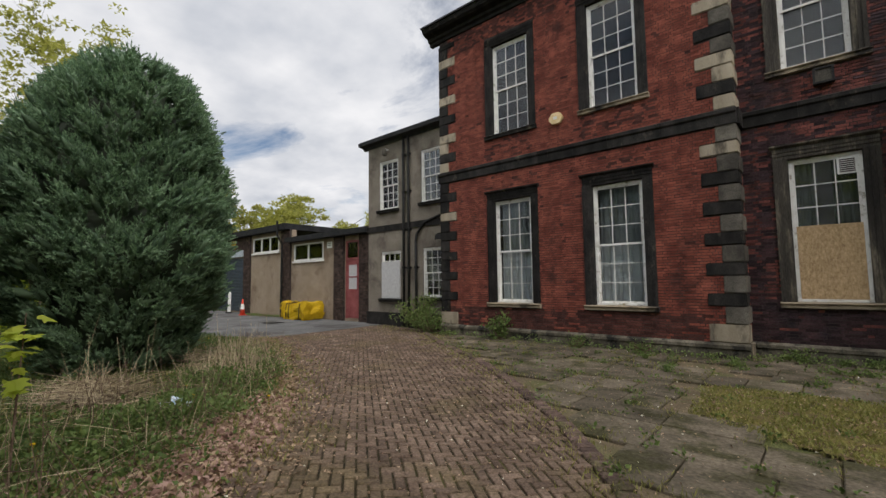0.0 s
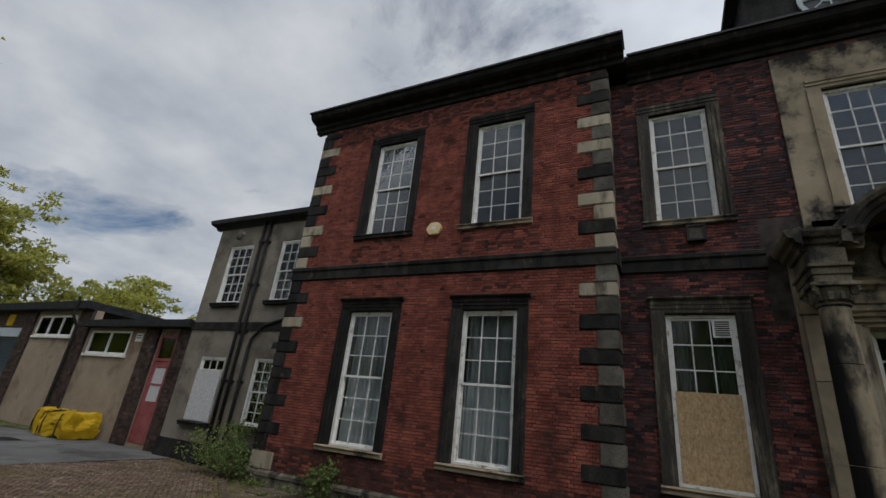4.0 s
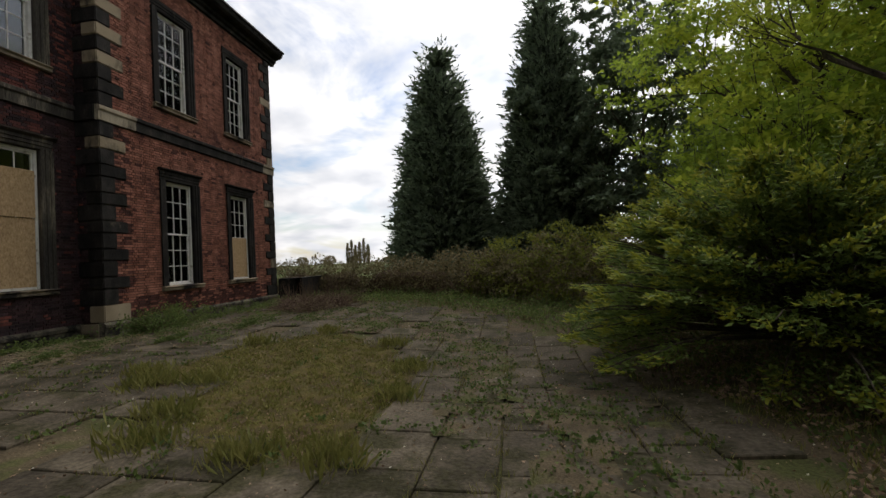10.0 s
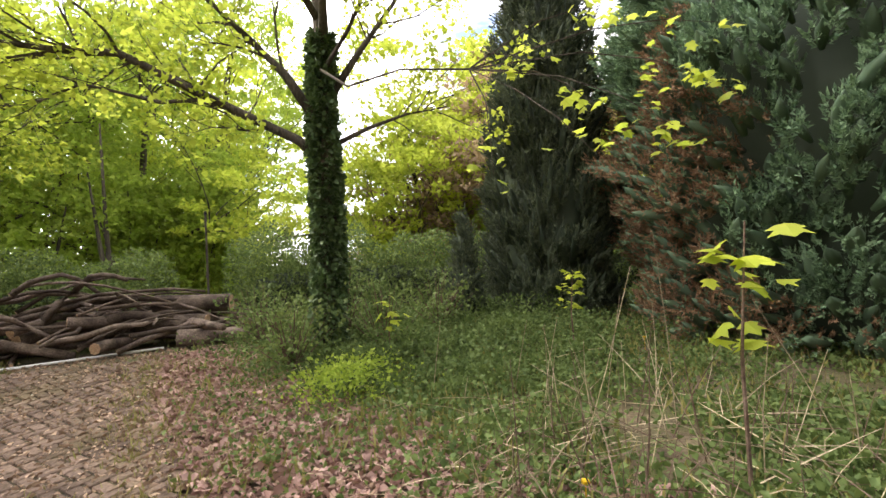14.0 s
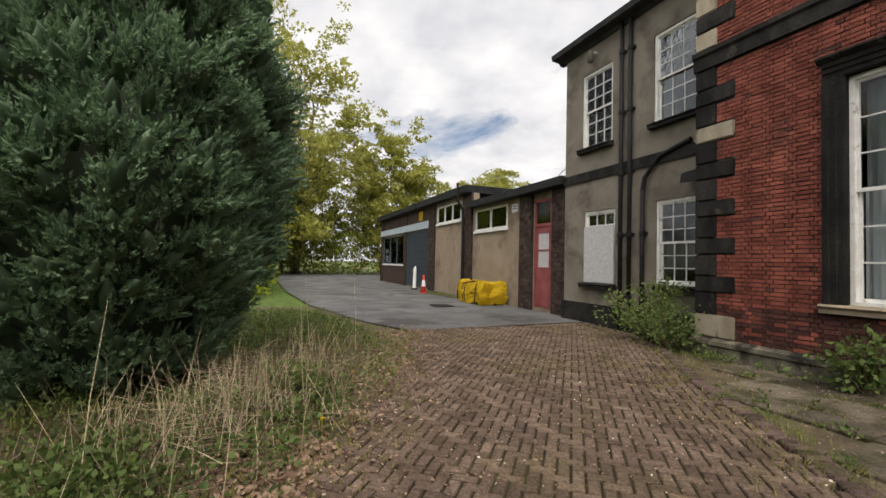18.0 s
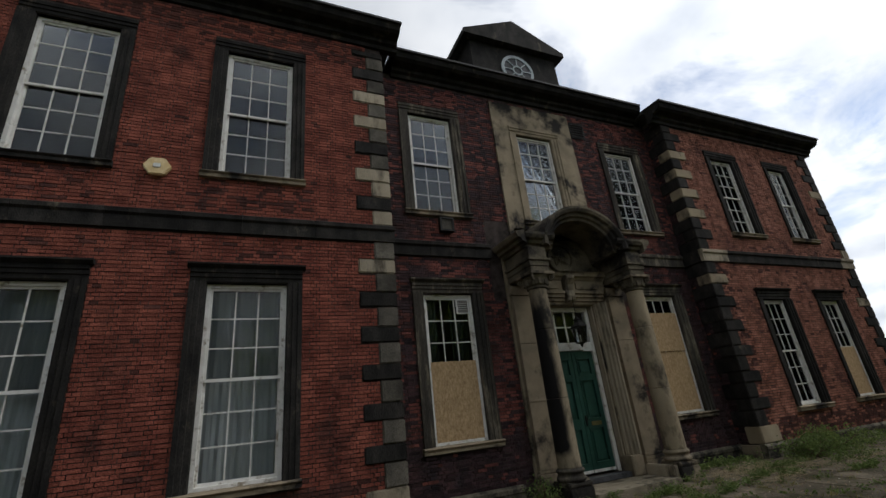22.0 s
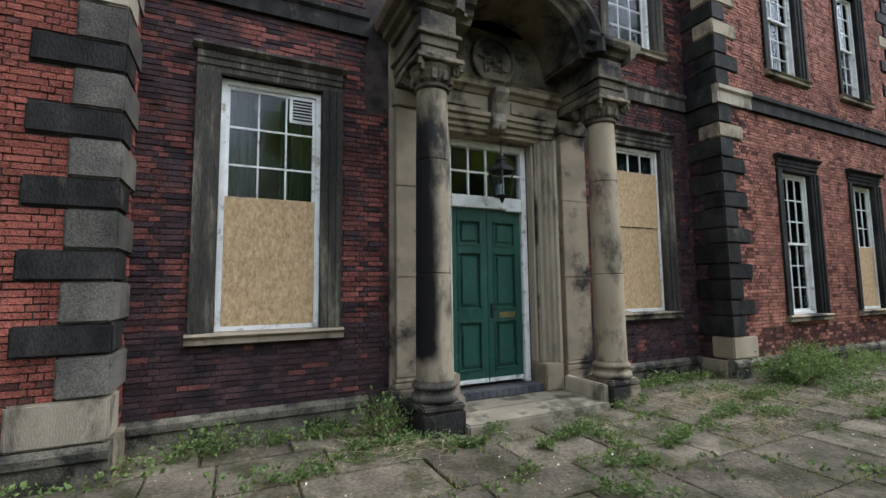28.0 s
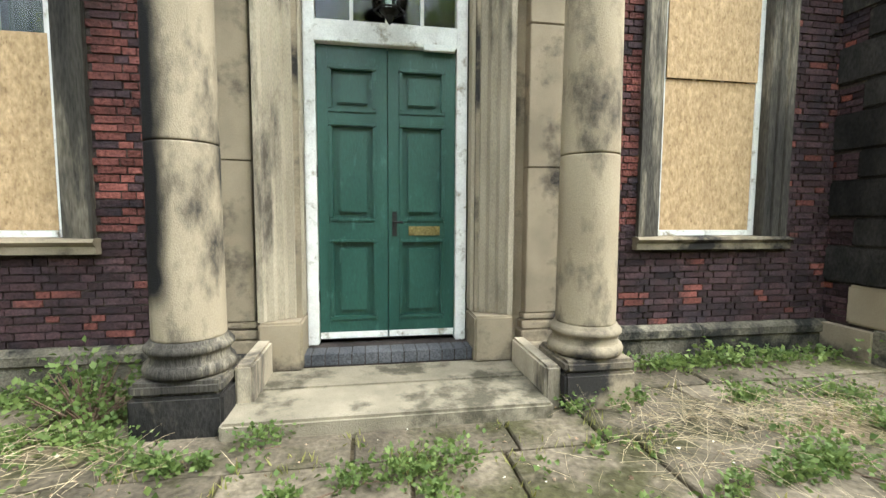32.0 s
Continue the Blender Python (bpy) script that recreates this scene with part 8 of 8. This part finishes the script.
heap = scatter([(9.0, -2.2), (12.2, -1.0), (12.8, -3.2), (9.8, -4.4), (8.4, -3.4)], 1300, rs)
stalks("bramble_heap", heap, 0.9, 0.008, M["twig"], "heap of cut brown brambles by the wall", 0.85, 6)
weeds("bramble_leaves", heap[:300], 8, 0.06, M["bramble"], "withered bramble leaves", 0.3, 0.2)
weeds("east_weeds", scatter(EAST, 1700, rs), 10, 0.07, M["hedge"], "nettles and brambles beyond the paving", 0.35, 0.18)
turf("east_grass", scatter(EAST, 900, rs), 5, 0.18, M["bramble"], "rough grass beyond the paving")
structure("boundary_wall", Geo().box(13.3, -0.8, -0.5, 13.6, 0.2, 1.05).box(13.3, -0.9, -0.5, 20.0, -0.6, 1.05), M["iron"], "low dark boundary wall beside the hall", "wall")

# weeds in the paving joints and against the walls
SOUTH = [(-4.4, -9.9), (-0.6, -12.5), (4.5, -11.5), (5.5, -13.5), (3.0, -17.0), (-1.3, -16.5), (-2.1, -14.2), (-3.1, -11.9)]
GAP = [(-1.4, -17.2), (-4.4, -17.2), (-5.5, -24), (-0.5, -24)]
turf("south_grass", scatter(SOUTH, 1300, rs), 6, 0.10, M["grass"], "thin grass between the paving and the lane")
turf("gap_grass", scatter(GAP, 1500, rs), 6, 0.2, M["grass"], "pale rough grass in the hedge gap")
weeds("south_weeds", scatter(SOUTH, 500, rs), 9, 0.05, M["weed"], "low weeds between the paving and the lane", 0.08, 0.1)
litter("leaf_litter_south", scatter(SOUTH, 8000, rs), 0.055, "dead leaves under the juniper")
joints = []
for _ in range(240):
    x, y = rs.uniform(-13, 8), rs.uniform(-10, -0.3)
    if inside(FLAG_AREA, x, y):
        joints.append((x, y))
joints = np.array(joints + [p for p in JOINTS if rs.random() < 0.10])
weeds("joint_weeds", joints, 16, 0.05, M["weed"], "small weeds sprouting from the paving joints", 0.10, 0.05)
litter("petal_litter", np.concatenate([scatter(FLAG_AREA, 900, rs), scatter(LANE, 500, rs)]), 0.028, "pale fallen petals on the paving", "petal")
JG = np.array([p for p in JOINTS if noise.noise(Vector((p[0] * 0.8, p[1] * 0.8, 5))) > -0.12])
turf("joint_grass", JG, 6, 0.075, M["grass"], "grass tufts in the paving joints", 0.05)
turf("moss_grass", np.concatenate([scatter(MOSS_A, 4200, rs), scatter(MOSS_B, 3000, rs)]), 4, 0.06, M["grass"], "short yellow-green grass on the moss", 0.05, 0.3, 0.8)
turf("moss_edge", np.array([(p[0] + rs.gauss(0, 0.12), p[1] + rs.gauss(0, 0.12)) for p in MOSS_A for _ in range(28)]), 7, 0.2, M["grass"], "longer grass at the moss edge", 0.1)
walls = np.array([(rs.uniform(-14, -4.8), -0.18 - abs(rs.gauss(0, 0.1))) for _ in range(70)] + [(rs.uniform(4.9, 12.5), -0.3 - abs(rs.gauss(0, 0.35))) for _ in range(200)] + [(rs.choice((-1, 1)) * rs.uniform(1.9, 4.8), 0.45 - abs(rs.gauss(0, 0.2))) for _ in range(90)])
weeds("wall_weeds", walls, 14, 0.055, M["hedge"], "weeds along the foot of the hall", 0.22, 0.09)
turf("lane_grass", np.array([(a[0] + (b[0] - a[0]) * t + rs.gauss(0, 0.28), a[1] + (b[1] - a[1]) * t + rs.gauss(0, 0.28)) for poly in (LANE_R, LANE_L) for a, b in zip(poly, poly[1:]) for t in np.linspace(0, 1, 60)]), 6, 0.09, M["grass"], "thin grass along the lane edges", 0.07)


# dirt washed over the eastern flags
for k, (x, y, a, b) in enumerate(((6.4, -6.2, 1.3, 0.8), (8.2, -4.4, 1.5, 0.9), (3.6, -9.2, 1.5, 0.7), (8.8, -2.2, 1.7, 0.8), (6.0, -2.6, 1.2, 0.6), (4.2, -3.2, 0.9, 0.4), (9.4, -6.0, 1.1, 0.9), (0.6, -10.6, 1.2, 0.7), (5.9, -8.2, 1.2, 0.7), (3.6, -1.0, 1.1, 0.4), (-2.4, -0.5, 0.6, 0.22), (-28.5, 0.55, 2.6, 0.5), (-1.6, -10.6, 1.3, 0.8), (-3.0, -9.3, 0.8, 0.5), (0.8, -9.4, 1.1, 0.45))):
    oval = [(x + a * math.cos(q), y + b * math.sin(q)) for q in np.linspace(0, 6.0, 14)]
    patch("soil_patch_%d" % (k + 1), oval, M["soil"], "thin dark soil washed over the flagstones", 0.045, 0.1, 0.6)
    weeds("soil_weeds", scatter(oval, int(60 * a * b) + 12, rs), 12, 0.045, M["weed"], "small weeds on washed soil", 0.1, 0.07)
    litter("soil_litter", scatter(oval, int(160 * a * b), rs), 0.045, "dead leaves and straw on washed soil")


def bush(name, x, y, h, r, mat, label, n, leaf, seed):
    b = thing(name, label, "bush", at=(x, y, ground(x, y)))
    g = Geo()
    rnd = random.Random(seed)
    C = []
    for _ in range(26):
        a, e = rnd.uniform(0, 6.28), rnd.uniform(0.5, 1.5)
        d = Vector((math.cos(a) * math.cos(e) * r / h * 1.4, math.sin(a) * math.cos(e) * r / h * 1.4, math.sin(e)))
        g.tube([(0, 0, 0), d * h * 0.5, d * h * rnd.uniform(0.8, 1.0)], [0.012, 0.008, 0.003], 4)
        C += [tuple(d * h * rnd.uniform(0.2, 1.0) + Vector((rnd.gauss(0, 0.1), rnd.gauss(0, 0.1), rnd.gauss(0, 0.06)))) for _ in range(n // 26)]
    C = np.array(C)
    C[:, 2] = np.maximum(C[:, 2], 0.02)
    part("stem", g, M["twig"], b)
    cards("leaves", C, C - [0, 0, h * 0.2], leaf, 0.7, mat, b, jitter=0.7)


bush("bush", -15.0, 0.1, 1.35, 1.0, M["hedge"], "green self-sown bush against the annexe", 2600, 0.07, 1)
bush("bush", -14.2, -0.3, 0.9, 0.6, M["weed"], "green self-sown bush at the brick corner", 1200, 0.07, 2)
bush("weed_plant", -11.2, -0.35, 0.75, 0.4, M["weed"], "leafy weed growing at the foot of the wall", 500, 0.10, 3)
bush("weed_plant", -2.15, -0.15, 0.5, 0.35, M["weed"], "leafy weed beside the portico pedestal", 700, 0.05, 4)
bush("weed_plant", 6.6, -0.6, 0.6, 0.9, M["hedge"], "dark green weeds along the wing", 2200, 0.055, 10)
bush("weed_plant", 5.3, -0.8, 0.55, 0.7, M["weed"], "bushy green weeds at the wing corner", 1800, 0.055, 14)
bush("weed_plant", -7.0, -0.45, 0.3, 0.4, M["weed"], "leafy weed by the plinth", 420, 0.05, 11)
bush("weed_plant", -8.6, -0.4, 0.3, 0.4, M["weed"], "leafy weed by the plinth", 420, 0.05, 12)
bush("weed_plant", -11.35, -8.6, 0.34, 0.5, M["weed"], "lush bright green nettle clump on the verge", 900, 0.07, 15)
bush("weed_plant", -13.2, -7.4, 0.4, 0.6, M["hedge"], "dark green weed clump on the verge", 900, 0.07, 16)


def weed_row(pts, label, n, seed, leaf=0.038, high=0.14, wide=0.085, mat="weed"):
    """A weed creeping along a joint: a runner with many small leaves."""
    rnd = random.Random(seed)
    b = thing("weed_plant", label, "weed", at=(*pts[0], ground(*pts[0])))
    P = [Vector((p[0] - pts[0][0], p[1] - pts[0][1], 0.02)) for p in pts]
    part("runner", Geo().tube(P, [0.006] * len(P), 5), M["twig"], b)
    C, A = [], []
    tufts = []
    for p, q in zip(P, P[1:]):
        for _ in range(max(2, int((q - p).length / 0.09))):
            tufts.append((p.lerp(q, rnd.random()) + Vector((rnd.gauss(0, 0.03), rnd.gauss(0, 0.03), 0)), rnd.uniform(0.5, 1.3)))
    for _ in range(int(n * 1.7)):
        c, s = rnd.choice(tufts)
        d = Vector((rnd.gauss(0, 1), rnd.gauss(0, 1), 0)) * wide * s
        z = high * s * rnd.random() ** 0.8
        C.append((c.x + d.x * (0.3 + z / high * 0.6), c.y + d.y * (0.3 + z / high * 0.6), 0.012 + z))
        A.append((d.x * 8, d.y * 8, 0.35))
    cards("leafage", np.array(C), np.array(A), leaf, 0.72, M[mat], b, kind="stuff", jitter=0.45, fold=0.15)


ROWS = [((-0.72, -1.30), (-0.31, -1.12), (0.43, -1.02), 520), ((0.10, -1.05), (0.12, -1.45), (0.08, -1.80), 200), ((0.55, -1.85), (0.9, -1.74), (1.2, -1.6), 330), ((1.6, -1.5), (2.2, -1.42), (2.95, -1.34), 420), ((2.3, -1.25), (2.7, -1.6), (3.0, -1.85), 380),
        ((-1.02, -0.62), (-0.9, -0.66), (-0.78, -0.64), 110), ((-1.75, -0.70), (-1.45, -0.80), (-1.15, -0.85), 460), ((-2.6, -0.35), (-2.2, -0.42), (-1.9, -0.5), 420), ((1.25, -0.42), (1.5, -0.45), (1.95, -0.35), 330), ((2.1, 0.25), (2.9, 0.3), (4.3, 0.3), 650),
        ((2.6, -0.5), (3.1, -0.45), (3.8, -0.6), 480), ((3.0, -0.95), (3.6, -1.1), (4.4, -1.0), 520), ((-3.6, -0.8), (-3.2, -0.9), (-2.8, -0.82), 260), ((-5.1, -0.70), (-4.9, -1.0), (-4.92, -1.4), 170), ((-6.0, -2.0), (-5.95, -2.3), (-5.9, -2.5), 170), ((-0.4, -1.95), (-0.1, -2.05), (0.2, -2.1), 190),
        ((-4.5, 0.2), (-3.6, 0.25), (-2.3, 0.2), 420), ((-6.9, -1.1), (-6.7, -1.2), (-6.5, -1.15), 170), ((-0.95, -2.3), (-0.6, -2.5), (-0.5, -2.75), 180), ((4.6, -1.6), (5.2, -1.5), (6.0, -1.7), 480), ((3.6, -2.3), (4.2, -2.4), (4.9, -2.2), 380), ((5.6, -3.0), (6.4, -2.9), (7.2, -3.1), 420)]
for k, (a, b, c, n) in enumerate(ROWS):
    weed_row([a, b, c], "creeping green weed in a paving joint", n, 200 + k)
clumps = np.array([(cx + rs.gauss(0, sx), cy + rs.gauss(0, 0.12)) for cx, cy, sx, n in ((-1.7, -0.85, 0.3, 50), (2.2, -0.8, 0.45, 220), (2.1, -2.0, 0.35, 140), (2.9, -0.9, 0.5, 200), (-2.3, -0.55, 0.3, 50), (3.6, -1.6, 0.5, 160), (1.6, -1.25, 0.3, 90), (5.0, -2.0, 0.8, 200)) for _ in range(n)])
stalks("dead_grass_clumps", clumps, 0.3, 0.0016, M["straw"], "withered straw and vines among the paving weeds", 0.95, 21)


def sapling(x, y, h, leaf, n, seed, label):
    s = thing("sapling", label, "sapling", at=(x, y, ground(x, y)))
    rnd = random.Random(seed)
    part("stem", Geo().tube([(0, 0, 0), (0.03, 0.02, h * 0.5), (0.0, 0.05, h)], [0.012, 0.009, 0.004], 5), M["twig"], s)
    C = np.array([(rnd.gauss(0, 0.07), rnd.gauss(0, 0.07), h * rnd.uniform(0.55, 1.0)) for _ in range(n)])
    lobed("leaves", C, leaf, M["spring"], s, seed)


sapling(-6.6, -14.7, 0.85, 0.13, 14, 1, "young sycamore sapling with drooping bright leaves")
sapling(-8.4, -11.45, 1.4, 0.12, 18, 2, "young sycamore sapling with big drooping bright leaves")
sapling(-8.75, -14.4, 1.0, 0.08, 40, 3, "young elder sapling with fine leaves")
for x, y, h, r, n_, sd_ in ((-5.4, -14.9, 0.9, 0.55, 900, 31), (-6.5, -15.2, 1.0, 0.6, 1000, 32), (-4.7, -16.2, 0.95, 0.6, 900, 33), (-7.3, -16.0, 1.0, 0.5, 800, 34), (-5.9, -16.2, 1.2, 0.7, 1000, 35)):
    bush("bush", x, y, h, r, M["hedge"], "leafy young growth around the ivy-clad trunk", n_, 0.06, sd_)

# low sycamore sprays hanging near the lane
spray = thing("sycamore_branch", "drooping sycamore branch with bright leaves", "branch", at=(-6.2, -14.6, 3.6))
rb = random.Random(5)
C = []
fork = Vector((-1.2, 1.3, -0.35))
part("stem", Geo().tube([(0.4, -0.7, 0.5), (0, 0, 0), fork * 0.5 + Vector((0, 0, 0.1)), fork], [0.02, 0.016, 0.012, 0.009], 6), M["bark"], spray, smooth=True)
for p2, n_ in ((Vector((-3.0, 2.1, -0.75)), 26), (Vector((-2.55, 2.2, -1.15)), 22), (Vector((-2.1, 1.9, -0.9)), 16), (Vector((-2.0, 2.1, -1.35)), 7), (Vector((-3.2, 2.0, -0.25)), 9), (Vector((-2.3, 1.9, -0.1)), 18), (Vector((-1.35, 1.45, -1.35)), 12), (Vector((-1.7, 1.6, -0.45)), 10)):
    mid = fork.lerp(p2, 0.5) + Vector((rb.uniform(-0.1, 0.1), rb.uniform(-0.1, 0.1), 0.16))
    part("twig", Geo().tube([fork, mid, mid.lerp(p2, 0.55) + Vector((0, 0, 0.05)), p2], [0.008, 0.006, 0.004, 0.002], 4), M["bark"], spray)
    for _ in range(n_):
        C.append(tuple(mid.lerp(p2, rb.uniform(0.55, 1.12)) + Vector((rb.gauss(0, 0.09), rb.gauss(0, 0.09), rb.gauss(-0.02, 0.07)))))
lobed("leaves", C, 0.088, M["spring"], spray, 6)

bag = thing("plastic_bag", "crumpled white and pale blue plastic bag in the grass", "litter", at=(-10.02, -9.74, ground(-10.02, -9.74)))
bm = bmesh.new()
bmesh.ops.create_icosphere(bm, subdivisions=4, radius=0.21)
for v in bm.verts:
    k = noise.noise(v.co * 10) * 0.45 + noise.noise(v.co * 26) * 0.3
    v.co *= 1 + k
    v.co.x, v.co.y = v.co.x * 1.15, v.co.y * 0.8
    v.co.z = max(0, v.co.z * 0.62 + 0.07)
me = bpy.data.meshes.new("film")
bm.to_mesh(me)
bm.free()
me.materials.append(material("white_blue_film", (0.30, 0.42, 0.52), (0.66, 0.70, 0.72), 11, 0.4, 0.1))
o = new("film", me)
o.parent = bag
BARE = [(-7.3, -10.7), (-9.8, -10.0), (-10.2, -12.4), (-7.6, -12.8), (-6.6, -12.2)]
weeds("near_weeds", off_lane(scatter(BARE, 900, rs), 1.2), 12, 0.05, M["weed"], "thick low nettles and weeds on the near verge", 0.2, 0.12)
fl_pts = np.concatenate([scatter(VERGE, 36, rs), [(-9.62, -8.66), (-10.4, -9.4)]])
fg = Geo()
for x, y in fl_pts:
    fg.lathe(x, y, [(0.004, ground(x, y)), (0.004, ground(x, y) + 0.16), (0.022, ground(x, y) + 0.165), (0.02, ground(x, y) + 0.178), (0.004, ground(x, y) + 0.18)], 7)
tagged(part("dandelions", fg, M["yellow"]), "yellow dandelion heads in the verge", "flowers", kind="stuff")
